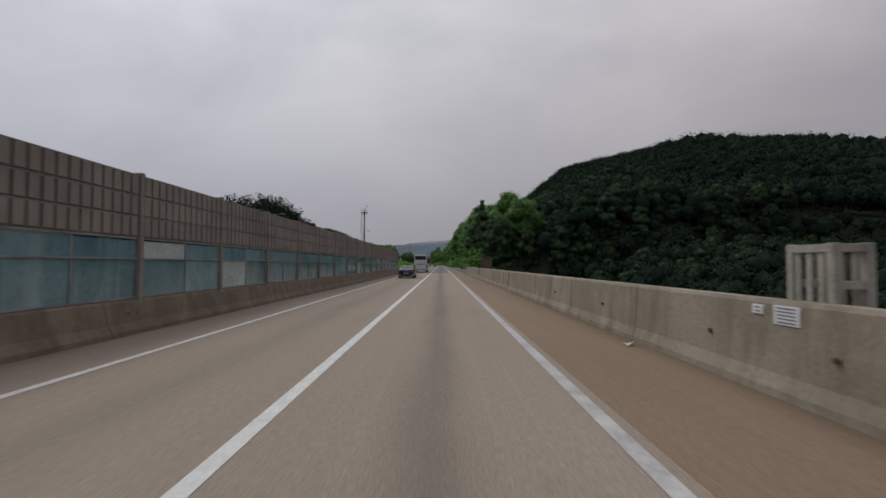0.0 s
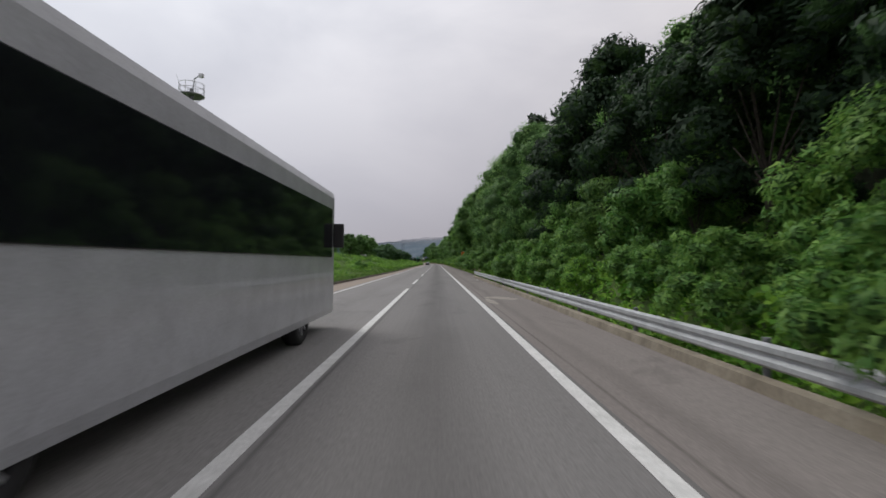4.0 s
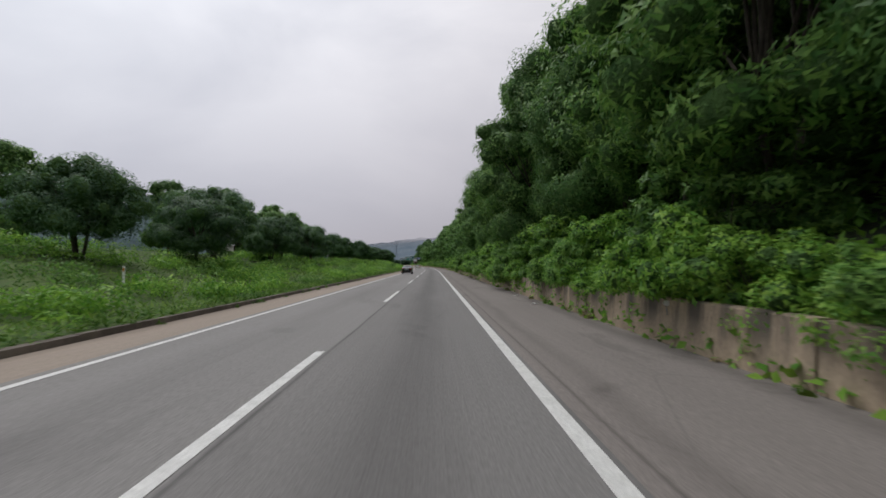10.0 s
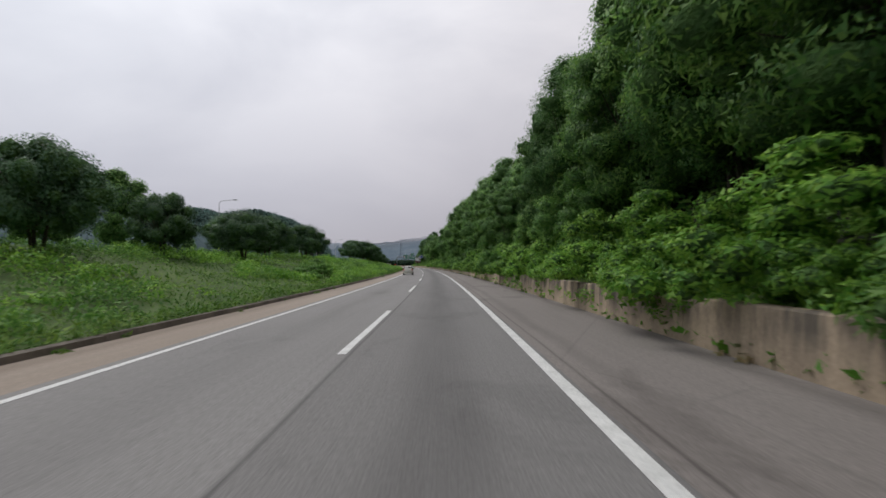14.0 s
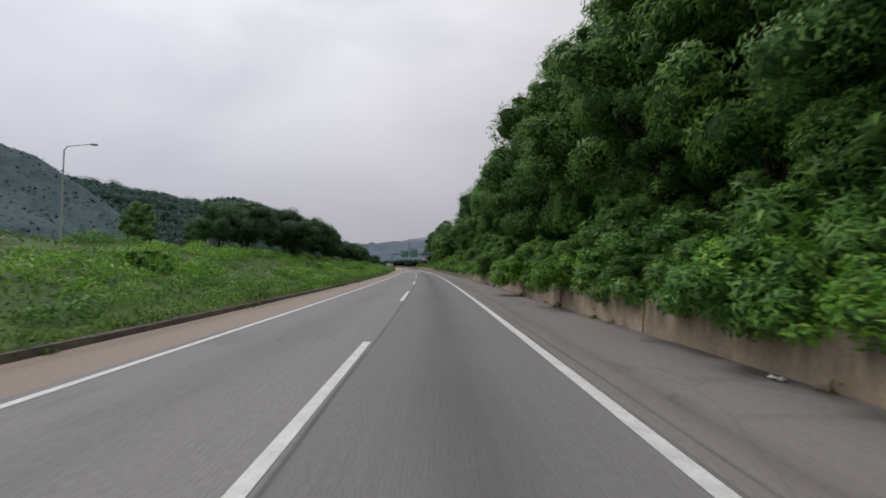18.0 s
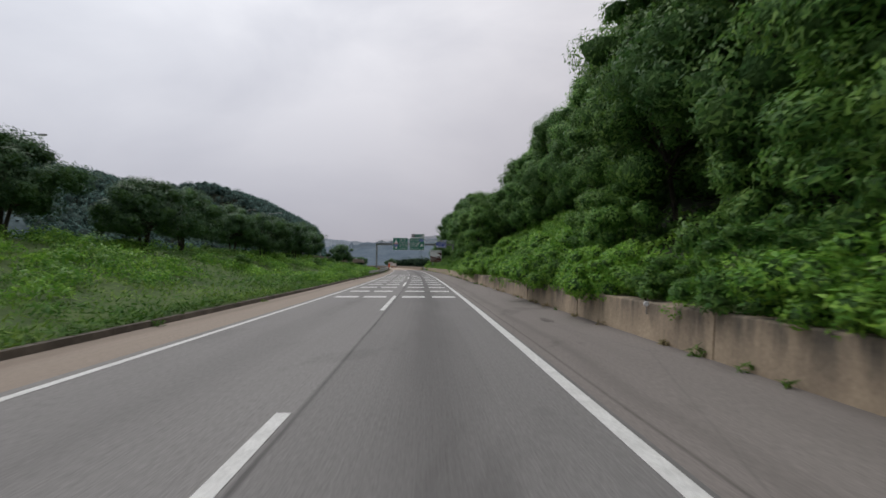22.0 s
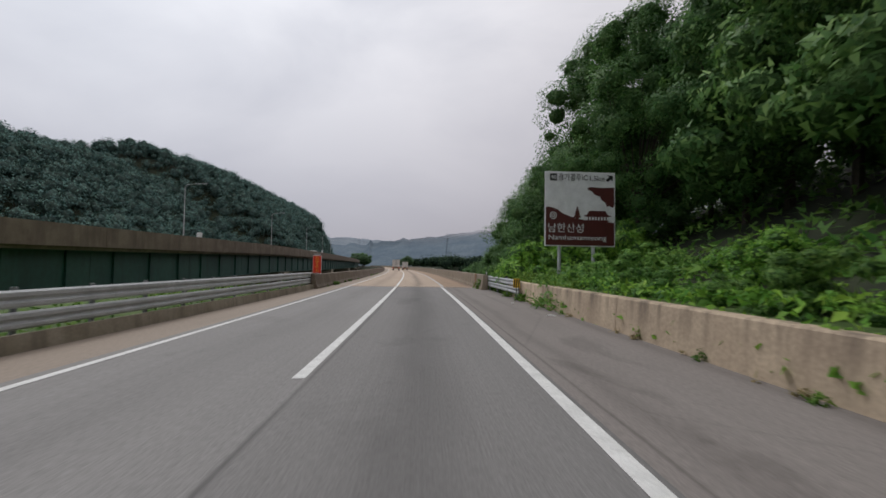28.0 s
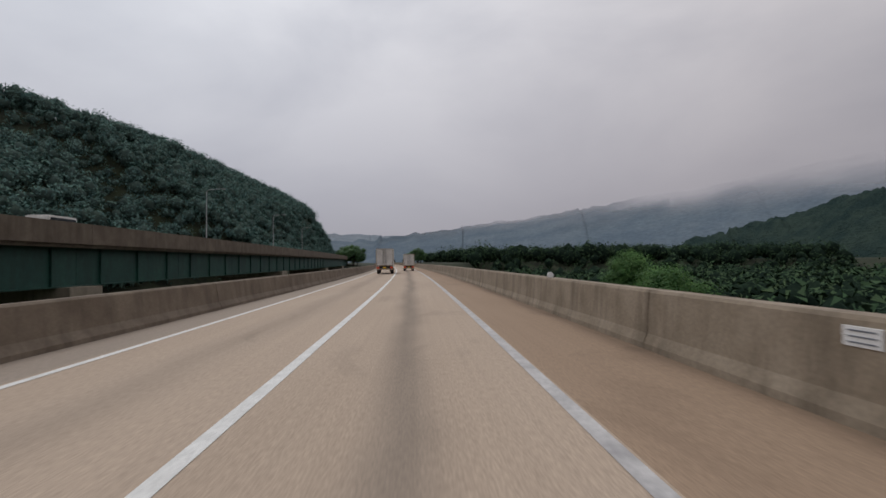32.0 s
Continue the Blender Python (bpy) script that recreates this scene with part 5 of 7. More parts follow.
YELLOW = flat("sign_yellow", (0.80, 0.50, 0.03), 0.5)
GREY = flat("sign_back", (0.30, 0.31, 0.32), 0.6)
SHIELD_RED = flat("shield_red", (0.6, 0.03, 0.03), 0.5)


def lettering(name, body, size, x, z, material, parent, y=-0.03, width=None, centre=True, label=""):
    """Flat raised letters that face the traffic, at x and z on the face of their sign."""
    cu = bpy.data.curves.new(name, "FONT")
    cu.body, cu.size, cu.extrude = body, size, 0.004
    cu.align_x, cu.align_y = ("CENTER" if centre else "LEFT"), "CENTER"
    tmp = bpy.data.objects.new(name, cu)
    scene.collection.objects.link(tmp)
    bpy.context.view_layer.update()
    me = bpy.data.meshes.new_from_object(tmp.evaluated_get(bpy.context.evaluated_depsgraph_get()))
    bpy.data.objects.remove(tmp)
    me.name = name
    if width and len(me.vertices):
        c = np.empty(len(me.vertices) * 3, dtype=np.float32)
        me.vertices.foreach_get("co", c)
        c = c.reshape(-1, 3)
        w = c[:, 0].max() - c[:, 0].min()
        if w > 0:
            c[:, 0] *= width / w
        me.vertices.foreach_set("co", c.ravel())
    me.materials.clear()
    me.materials.append(material)
    return link_mesh(name, me, None, parent, label, pose(x, y, z, 90, 0, 0))


def board(name, x0, x1, z0, z1, material, parent, y=0.0, border=0.05, thick=0.05):
    """A sheet with a white border and its own face, facing the traffic (towards -y)."""
    edge = part(name, box(x0, y, z0, x1, y + thick, z1, 0.02), WHITE, parent)
    part("face", box(x0 + border, y - 0.006, z0 + border, x1 - border, y + 0.01, z1 - border, 0.01), material, edge)
    return edge


def shape(name, pts, material, parent, y=-0.03):
    """A flat cut-out from a few corners (x, z)."""
    bm = bmesh.new()
    f = bm.faces.new([bm.verts.new((x, y, z)) for x, z in pts])
    ext = bmesh.ops.extrude_face_region(bm, geom=[f])
    bmesh.ops.translate(bm, verts=[v for v in ext["geom"] if isinstance(v, bmesh.types.BMVert)], vec=(0, 0.012, 0))
    bmesh.ops.recalc_face_normals(bm, faces=bm.faces)
    return part(name, bm, material, parent)


def disc_pts(cx, cz, rx, rz, n=20):
    return [(cx + rx * math.cos(6.2832 * i / n), cz + rz * math.sin(6.2832 * i / n)) for i in range(n)]


def arrow_pts(cx, cz, length, width, turn):
    pts = [(-0.18, -0.5), (0.18, -0.5), (0.18, 0.02), (0.5, 0.02), (0, 0.5), (-0.5, 0.02), (-0.18, 0.02)]
    a = radians(turn)
    return [(cx + (x * width) * math.cos(a) + (z * length) * math.sin(a), cz - (x * width) * math.sin(a) + (z * length) * math.cos(a)) for x, z in pts]


# gantry over the road
gan = empty("sign_gantry", stand(572.7, 0), "grey steel overhead sign gantry with a railed walkway", "sign gantry")
part("left_post", rod((-6.95, 0, 0.2), (-6.95, 0, 6.25), 0.19, 0.17, 14), STEEL_D, gan)
part("left_collar", rod((-6.95, 0, 4.9), (-6.95, 0, 5.15), 0.24, n=14), STEEL_D, gan)
part("right_post", rod((9.6, 0, 0.9), (9.6, 0, 6.25), 0.19, 0.17, 14), STEEL_D, gan)
part("beam", box(-7.15, -0.22, 6.02, 9.8, 0.22, 6.36, 0.03), STEEL_D, gan)
for z in (6.62, 6.86, 7.1):
    part("walkway_rail", rod((-7.1, -0.42, z), (9.8, -0.42, z), 0.022, n=6), STEEL, gan)
me_rp = quick("rail_post", rod((0, -0.42, 6.36), (0, -0.42, 7.12), 0.02, n=6), STEEL)
for i in range(22):
    link_mesh("rail_post", me_rp, None, gan, m=pose(-7.1 + 0.805 * i, 0, 0))
part("walkway_deck", box(-7.15, -0.48, 6.36, 9.8, 0.1, 6.40), STEEL_D, gan)

sl = empty("direction_sign", stand(572.0, 0), "green overhead direction sign with an up arrow and route shield", "road sign", "signs on the gantry")
board("left_board", -3.45, -0.25, 4.95, 7.58, GREEN, sl)
shape("arrow", arrow_pts(-2.78, 6.28, 2.1, 0.85, 0), WHITE, sl)
shape("shield_border", [(-3.22, 6.36), (-2.34, 6.36), (-2.36, 5.95), (-2.5, 5.7), (-2.78, 5.58), (-3.06, 5.7), (-3.2, 5.95)], WHITE, sl, -0.035)
shape("shield", [(-3.17, 6.24), (-2.39, 6.24), (-2.41, 5.95), (-2.53, 5.74), (-2.78, 5.63), (-3.03, 5.74), (-3.15, 5.95)], BLUE, sl, -0.042)
shape("shield_top", [(-3.2, 6.42), (-2.36, 6.42), (-2.38, 6.27), (-3.18, 6.27)], SHIELD_RED, sl, -0.045)
lettering("route_number", "35", 0.52, -2.78, 5.95, WHITE, sl, -0.05)
lettering("place_name", "대 전", 0.66, -1.35, 7.08, WHITE, sl, width=1.3)
lettering("place_name_latin", "Daejeon", 0.44, -1.25, 6.55, WHITE, sl, width=1.55)
lettering("place_name", "곤 지 암", 0.66, -1.25, 5.93, WHITE, sl, width=1.6)
lettering("place_name_latin", "Gonjiam", 0.44, -1.25, 5.32, WHITE, sl, width=1.6)

sr = empty("direction_sign", stand(572.0, 0), "green overhead exit sign with a slanted arrow", "road sign", "signs on the gantry")
board("right_board", 0.13, 3.30, 4.95, 7.6, GREEN, sr)
lettering("place_name", "광주", 0.66, 0.68, 7.08, WHITE, sr, width=0.85)
lettering("place_name_small", "(경안)", 0.52, 1.62, 7.06, WHITE, sr, width=0.85)
shape("route_ring", disc_pts(2.68, 7.08, 0.50, 0.34), WHITE, sr, -0.03)
shape("route_disc", disc_pts(2.68, 7.08, 0.46, 0.30), BLUE, sr, -0.036)
lettering("route_number", "43", 0.44, 2.68, 7.08, WHITE, sr, -0.045)
lettering("place_name_latin", "Gwangju(Gyeongan)", 0.40, 1.32, 6.55, WHITE, sr, width=2.1)
lettering("place_name", "천진암", 0.68, 1.18, 5.93, WHITE, sr, width=1.75)
shape("arrow", arrow_pts(2.72, 5.95, 0.75, 0.75, 48), WHITE, sr)
lettering("place_name_latin", "Cheonjinam", 0.40, 1.18, 5.30, WHITE, sr, width=1.75)
lettering("distance", "1.6km", 0.46, 2.62, 5.25, WHITE, sr, width=0.95)

se = empty("exit_sign", stand(572.0, 0), "small exit number sign in black and green above the exit sign", "road sign", "signs on the gantry")
board("exit_board", 0.52, 3.32, 7.66, 8.44, GREEN, se)
part("number_panel", box(0.56, -0.016, 7.70, 1.30, 0.0, 8.40), BLACK, se)
lettering("exit_number", "40", 0.62, 0.93, 8.05, WHITE, se, -0.03)
lettering("exit_name", "광 주", 0.46, 1.95, 8.05, WHITE, se, width=0.95)
shape("ramp_mark", [(2.62, 7.78), (2.74, 7.78), (2.86, 8.32), (2.78, 8.32)], WHITE, se)
shape("ramp_mark", [(3.18, 7.78), (3.06, 7.78), (2.94, 8.32), (3.02, 8.32)], WHITE, se)
shape("ramp_mark", [(2.80, 7.78), (2.98, 7.78), (3.22, 8.12), (3.12, 8.2)], WHITE, se, -0.034)

sb = empty("rest_area_sign", stand(572.0, 0), "blue rest area sign on the gantry beam", "road sign", "signs on the gantry")
board("blue_board", 5.82, 8.08, 5.55, 6.76, BLUE, sb, border=0.04)
board("name_plate", 7.32, 8.08, 6.80, 7.22, BLUE, sb, border=0.03)
part("letter_panel", box(5.98, -0.016, 6.1, 6.42, 0, 6.66), BLUE, sb)
lettering("parking_letter", "P", 0.52, 6.2, 6.36, WHITE, sb)
lettering("sign_words", "졸음 쉼터", 0.42, 7.25, 6.36, WHITE, sb, width=1.4)
part("text_bar", box(6.6, -0.014, 5.78, 7.3, 0, 5.88), WHITE, sb)
part("text_bar", box(5.98, -0.014, 5.70, 6.35, 0, 5.98), WHITE, sb)
part("text_bar", box(7.44, -0.014, 6.93, 7.96, 0, 7.09), WHITE, sb)
shape("arrow", arrow_pts(7.72, 5.85, 0.42, 0.4, 48), WHITE, sb)
gb = empty("gantry_box", stand(572.4, 0), "small grey equipment box on the gantry walkway", "equipment box")
part("box_body", box(6.55, -0.35, 6.82, 7.15, 0.1, 7.22, 0.03), GREY, gb)
part("box_lid", box(6.5, -0.4, 7.22, 7.2, 0.15, 7.26, 0.01), STEEL, gb)
part("box_stand", box(6.62, -0.2, 6.36, 7.08, -0.1, 6.82), STEEL_D, gb)

# brown tourist sign on two posts
tb = empty("tourist_sign", stand(622.8, 0), "brown and white tourist sign with palace silhouette on posts", "road sign")
BX0, BX1, BZ0, BZ1 = 8.14, 11.87, 2.78, 6.68
board("sign_board", BX0, BX1, BZ0, BZ1, WHITE, tb, border=0.03)
w, h = BX1 - BX0, BZ1 - BZ0


def bp(u, v):
    return (BX0 + w * u, BZ1 - h * v)


shape("hill_shape", [bp(0.015, 0.985), bp(0.985, 0.985), bp(0.985, 0.675), bp(0.78, 0.665), bp(0.60, 0.655), bp(0.48, 0.63), bp(0.36, 0.60), bp(0.25, 0.56), bp(0.19, 0.515), bp(0.11, 0.485), bp(0.05, 0.475), bp(0.015, 0.48)], BROWN, tb, -0.016)
shape("pine_branch", [bp(0.985, 0.20), bp(0.985, 0.44), bp(0.96, 0.475), bp(0.92, 0.45), bp(0.88, 0.46), bp(0.86, 0.41), bp(0.80, 0.37), bp(0.79, 0.33), bp(0.70, 0.30), bp(0.67, 0.26), bp(0.62, 0.245), bp(0.60, 0.215), bp(0.66, 0.20), bp(0.80, 0.21)], BROWN, tb, -0.016)
shape("palace_roof", [bp(0.54, 0.59), bp(0.60, 0.57), bp(0.63, 0.52), bp(0.86, 0.52), bp(0.89, 0.57), bp(0.95, 0.59), bp(0.90, 0.60), bp(0.59, 0.60)], BROWN, tb, -0.018)
for i in range(7):
    shape("palace_column", [bp(0.61 + 0.042 * i, 0.60), bp(0.625 + 0.042 * i, 0.60), bp(0.625 + 0.042 * i, 0.66), bp(0.61 + 0.042 * i, 0.66)], BROWN, tb, -0.019)
shape("palace_base", [bp(0.58, 0.645), bp(0.90, 0.645), bp(0.90, 0.69), bp(0.58, 0.69)], BROWN, tb, -0.020)
for i, (a, v) in enumerate(((0.055, 0.615), (0.04, 0.575), (0.028, 0.54), (0.015, 0.505))):
    shape("pagoda_tier", [bp(0.46 - a, v), bp(0.46 + a, v), bp(0.46 + a * 0.6, v - 0.035), bp(0.46 - a * 0.6, v - 0.035)], BROWN, tb, -0.0175)
shape("pagoda_stem", [bp(0.44, 0.65), bp(0.48, 0.65), bp(0.467, 0.48), bp(0.453, 0.48)], BROWN, tb, -0.0172)
shape("emblem_ring", disc_pts(*bp(0.12, 0.59), 0.19, 0.19, 16), WHITE, tb, -0.024)
shape("emblem_ring", disc_pts(*bp(0.12, 0.59), 0.15, 0.15, 16), BROWN, tb, -0.028)
shape("emblem_ring", disc_pts(*bp(0.12, 0.59), 0.10, 0.10, 16), WHITE, tb, -0.032)
shape("emblem_ring", disc_pts(*bp(0.12, 0.59), 0.06, 0.06, 16), BROWN, tb, -0.036)
part("number_panel", box(*[bp(0.07, 0.125)[0], -0.016, bp(0.07, 0.125)[1]], *[bp(0.17, 0.03)[0], 0.0, bp(0.17, 0.03)[1]]), BLACK, tb)
lettering("exit_number", "40", 0.30, *bp(0.12, 0.078), WHITE, tb, -0.03)
lettering("exit_name", "경기광주IC", 0.40, *bp(0.395, 0.082), BLACK, tb, -0.03, width=1.55)
lettering("distance", "1.5km", 0.38, *bp(0.735, 0.09), BLACK, tb, -0.03, width=0.78)
shape("arrow", arrow_pts(*bp(0.92, 0.08), 0.42, 0.40, 50), BLACK, tb)
lettering("place_name", "남한산성", 0.52, *bp(0.30, 0.765), WHITE, tb, -0.03, width=1.85)
lettering("place_name_latin", "Namhansanseong", 0.36, *bp(0.46, 0.885), WHITE, tb, -0.03, width=3.05)
for x in (8.95, 10.75):
    part("post", rod((x, 0.12, ground_z(622.8, x) - 0.3), (x, 0.12, 6.4), 0.09, n=12), STEEL, tb)
for z in (3.3, 4.7, 6.1):
    part("back_rail", box(8.3, 0.05, z, 11.7, 0.11, z + 0.07), STEEL_D, tb)

# upright warning boards
ys = empty("warning_board", stand(200, 0), "tall narrow orange roadside board with dark letters on a post", "road sign")
z0 = ground_z(200, 8.35)
board("board_sheet", 7.98, 8.72, 2.72, 4.32, ORANGE, ys, border=0.02)
part("post", rod((8.35, 0.1, z0 - 0.2), (8.35, 0.1, 2.9), 0.035, n=8), STEEL, ys)
for i, ch in enumerate("지정차로준수"):
    lettering("letter", ch, 0.25, 8.22, 4.16 - 0.248 * i, BLACK, ys)
for i in range(6):
    part("text_bar", box(8.48, -0.012, 3.86 - 0.17 * i, 8.56, 0, 3.95 - 0.17 * i), BLACK, ys)
osn = empty("warning_board", stand(631.7, 0), "tall narrow red board with yellow letters at the bridge end", "road sign")
board("board_sheet", -5.64, -5.04, 1.02, 2.26, REDOR, osn, border=0.02)
for i, ch in enumerate("전방주시"):
    lettering("letter", ch, 0.27, -5.34, 2.06 - 0.285 * i, YELLOW, osn)
part("post", rod((-5.34, 0.1, 0.4), (-5.34, 0.1, 2.2), 0.03, n=8), STEEL_D, osn)
part("lamp_cap", box(-5.55, -0.02, 2.28, -5.15, 0.14, 2.38, 0.02), STEEL, osn)


def chevron(s, x, z, wide, high):
    ch = empty("chevron_plate", stand(s, x, z), "small yellow and black striped plate on the guard rail end", "road sign")
    part("plate", box(-wide / 2, 0, 0, wide / 2, 0.03, high, 0.01), YELLOW, ch)
    n = 3
    for i in range(n):
        a = -wide / 2 + wide * i / n
        b = a + wide / n * 0.5
        shape("stripe", [(a, 0.02), (b, 0.02), (b + wide / n * 0.42, high - 0.02), (a + wide / n * 0.42, high - 0.02)], BLACK, ch, -0.012)
    part("bracket", box(-0.03, 0.03, -0.6, 0.03, 0.08, high * 0.6), STEEL_D, ch)


chevron(561.5, -5.75, 0.80, 0.42, 0.36)
chevron(622.4, 6.62, 0.62, 0.34, 0.46)


# street lamps
def lamp_post(s, x, z, tall, arm, turn, label):
    root = empty("street_lamp", stand(s, x, z, turn), label, "street lamp", "street lamps")
    part("pole", rod((0, 0, -0.5), (0, 0, tall - 0.6), 0.11, 0.055, 10), STEEL, root)
    bm = bmesh.new()
    add_rod(bm, (0, 0, tall - 0.62), (0.35, 0, tall - 0.22), 0.05, 0.045)
    add_rod(bm, (0.35, 0, tall - 0.22), (arm, 0, tall), 0.045, 0.035)
    part("arm", bm, STEEL, root)
    part("lamp_head", box(arm - 0.1, -0.13, tall - 0.09, arm + 0.55, 0.13, tall + 0.05, 0.04), GREY, root)
    part("lens", box(arm, -0.09, tall - 0.12, arm + 0.45, 0.09, tall - 0.085, 0.01), WHITE, root)
    return root


LAMP = "slim grey street lamp with a long bracket arm"
for s, x in ((106, -38), (150, -38), (199, -38), (246.8, -38.4), (292, -38), (341, -37), (388, -36), (437, -34.5), (474, -37), (517, -36), (574, -36)):
    g0 = ground_z(s, x)
    lamp_post(s, x, g0, 13.4 - g0, 2.6, 0, LAMP)
for s, x in ((585, -33.5), (629, -34), (673, -34.2), (722.5, -34.4), (767, -33.2), (812, -33), (858, -33)):
    lamp_post(s, x, 3.0, 12.0 if s > 700 else 11.0, 2.7, 0, "tall white street lamp on the parallel viaduct")

# camera mast on the bank
mast = empty("camera_mast", stand(124.9, -19.5, ground_z(124.9, -19.5)), "tall grey steel traffic camera mast with caged ladder and round platform", "mast")
base = ground_z(124.9, -19.5)
top = 16.4 - base
part("column", rod((0, 0, -0.5), (0, 0, top), 0.29, 0.17, 16), STEEL_D, mast)
for z in (4.0, 8.0, 12.0):
    part("collar", rod((0, 0, z), (0, 0, z + 0.14), 0.33 - z * 0.008, n=16), STEEL_D, mast)
bm = bmesh.new()
for a in range(16):
    p, q = a * 0.3927, (a + 1) * 0.3927
    for z in (top - 0.55, top - 0.05, top + 0.4):
        add_rod(bm, (math.cos(p), math.sin(p), z), (math.cos(q), math.sin(q), z), 0.022, n=5)
    if a % 2 == 0:
        add_rod(bm, (math.cos(p), math.sin(p), top - 0.6), (math.cos(p), math.sin(p), top + 0.4), 0.02, n=5)
        add_rod(bm, (math.cos(p) * 0.2, math.sin(p) * 0.2, top - 1.2), (math.cos(p) * 0.95, math.sin(p) * 0.95, top - 0.6), 0.025, n=5)
part("platform_rail", bm, STEEL, mast)
part("platform", rod((0, 0, top - 0.62), (0, 0, top - 0.56), 1.0, n=20), STEEL_D, mast)
bm = bmesh.new()
for y in (-0.2, 0.2):
    add_rod(bm, (-0.62, y, 5.2), (-0.62, y, top - 0.5), 0.025, n=6)
z = 5.3
while z < top - 0.6:
    add_rod(bm, (-0.62, -0.2, z), (-0.62, 0.2, z), 0.015, n=5)
    z += 0.35
part("ladder", bm, STEEL, mast)
bm = bmesh.new()
z = 5.4
while z < top - 0.8:
    for a in range(6):
        p, q = 1.57 + a * 0.5236, 1.57 + (a + 1) * 0.5236
        add_rod(bm, (-0.62 + math.cos(p) * 0.42, math.sin(p) * 0.36, z), (-0.62 + math.cos(q) * 0.42, math.sin(q) * 0.36, z), 0.014, n=5)
    z += 1.05
for a in (2.1, 3.14, 4.2):
    add_rod(bm, (-0.62 + math.cos(a) * 0.42, math.sin(a) * 0.36, 5.4), (-0.62 + math.cos(a) * 0.42, math.sin(a) * 0.36, top - 0.9), 0.012, n=5)
part("ladder_cage", bm, STEEL, mast)
bm = bmesh.new()
add_rod(bm, (0.1, 0, top), (0.2, 0, top + 0.9), 0.05)
add_rod(bm, (0.2, 0, top + 0.9), (0.7, 0, top + 1.25), 0.045)
part("camera_arm", bm, STEEL, mast)
part("camera_head", box(0.6, -0.16, top + 1.02, 0.98, 0.16, top + 1.36, 0.08), WHITE, mast)
bm = bmesh.new()
add_rod(bm, (0, 0, 8.4), (1.2, 0, 8.5), 0.03)
add_box(bm, 1.1, -0.1, 8.4, 1.45, 0.1, 8.62, 0.04)
part("side_camera", bm, STEEL, mast)
part("side_arm", rod((0.1, 0, 5.3), (1.9, 0, 5.6), 0.02), STEEL, mast)
part("control_cabinet", box(0.35, -0.5, -0.05, 1.25, 0.3, 1.35, 0.03), GREY, mast)
part("antenna", rod((-1.0, 0, top + 0.3), (-1.35, 0, top + 1.3), 0.012, n=5), STEEL, mast)
cab2 = empty("equipment_cabinet", stand(124.5, -21.6, ground_z(124.5, -21.6)), "low grey metal cabinet on the bank", "cabinet")
part("cabinet_body", box(-0.5, -0.4, -0.1, 0.5, 0.4, 0.75, 0.03), GREY, cab2)
part("cabinet_roof", box(-0.55, -0.45, 0.75, 0.55, 0.45, 0.80, 0.01), STEEL, cab2)

# dark panel on the bank
dp = empty("dark_sign_back", stand(393.9, -21.3, ground_z(393.9, -21.3)), "dark upright panel on the grass bank", "sign")
part("panel", box(-0.33, -0.05, 0.3, 0.40, 0.05, 3.4, 0.02), BLACK, dp)
part("stand_post", rod((0, 0.06, -0.4), (0, 0.06, 1.0), 0.06, n=8), STEEL_D, dp)


# ---- parallel viaduct with green girders ----
GIRDER = mat("green_girder_paint", (0.012, 0.062, 0.048), (0.022, 0.088, 0.066), scale=0.4, fine=4, rough=0.55, streak=((0.008, 0.03, 0.025), 0.5))
via = empty("viaduct", stand(556, -17), "parallel road viaduct with concrete parapet on dark green steel girders", "viaduct", kind="structure")
inv = stand(556, -17).inverted()


def via_z(s):
    return lerp(s, (560, 620, 663, 705, 720, 800), (-0.8, -0.55, 0.0, 0.0, 0.0, 0.0))


def via_strip(name, prof, material, s0, s1, step):
    s = s0
    while s < s1 - 0.1:
        e = min(s + step, s1)
        verts, faces = [], []
        n, k = 3, len(prof)
        for i in range(n):
            u = s + (e - 0.02 - s) * i / (n - 1)
            for x, z in prof:
                verts.append(inv @ at(u, x, z + via_z(u)))
        for i in range(n - 1):
            for j in range(k):
                a, b = i * k + j, i * k + (j + 1) % k
                faces.append((a, b, b + k, a + k))
        faces.append(tuple(range(k))[::-1])
        faces.append(tuple((n - 1) * k + j for j in range(k)))
        link_mesh(name, pymesh(name, verts, faces), material, via)
        s = e


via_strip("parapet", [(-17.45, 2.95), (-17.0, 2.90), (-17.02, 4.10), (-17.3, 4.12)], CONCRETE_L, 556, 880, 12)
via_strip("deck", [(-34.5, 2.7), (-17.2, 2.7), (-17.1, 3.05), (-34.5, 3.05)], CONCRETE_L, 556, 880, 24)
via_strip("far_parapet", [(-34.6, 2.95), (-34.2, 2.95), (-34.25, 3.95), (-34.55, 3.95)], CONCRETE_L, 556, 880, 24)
via_strip("girder", [(-18.3, 0.45), (-17.75, 0.45), (-17.75, 0.50), (-17.9, 0.52), (-17.9, 2.66), (-17.75, 2.68), (-17.75, 2.72), (-18.3, 2.72)], GIRDER, 556, 880, 12)
via_strip("girder", [(-25.3, 0.45), (-24.9, 0.45), (-24.9, 2.72), (-25.3, 2.72)], GIRDER, 556, 880, 24)
me_st = quick("stiffener", box(-0.18, -0.02, 0.5, 0.0, 0.02, 2.7), GIRDER)
s = 558
while s < 800:
    p = inv @ at(s, -17.78, via_z(s))
    link_mesh("stiffener", me_st, None, via, m=pose(p.x, p.y, p.z))
    s += 4.0
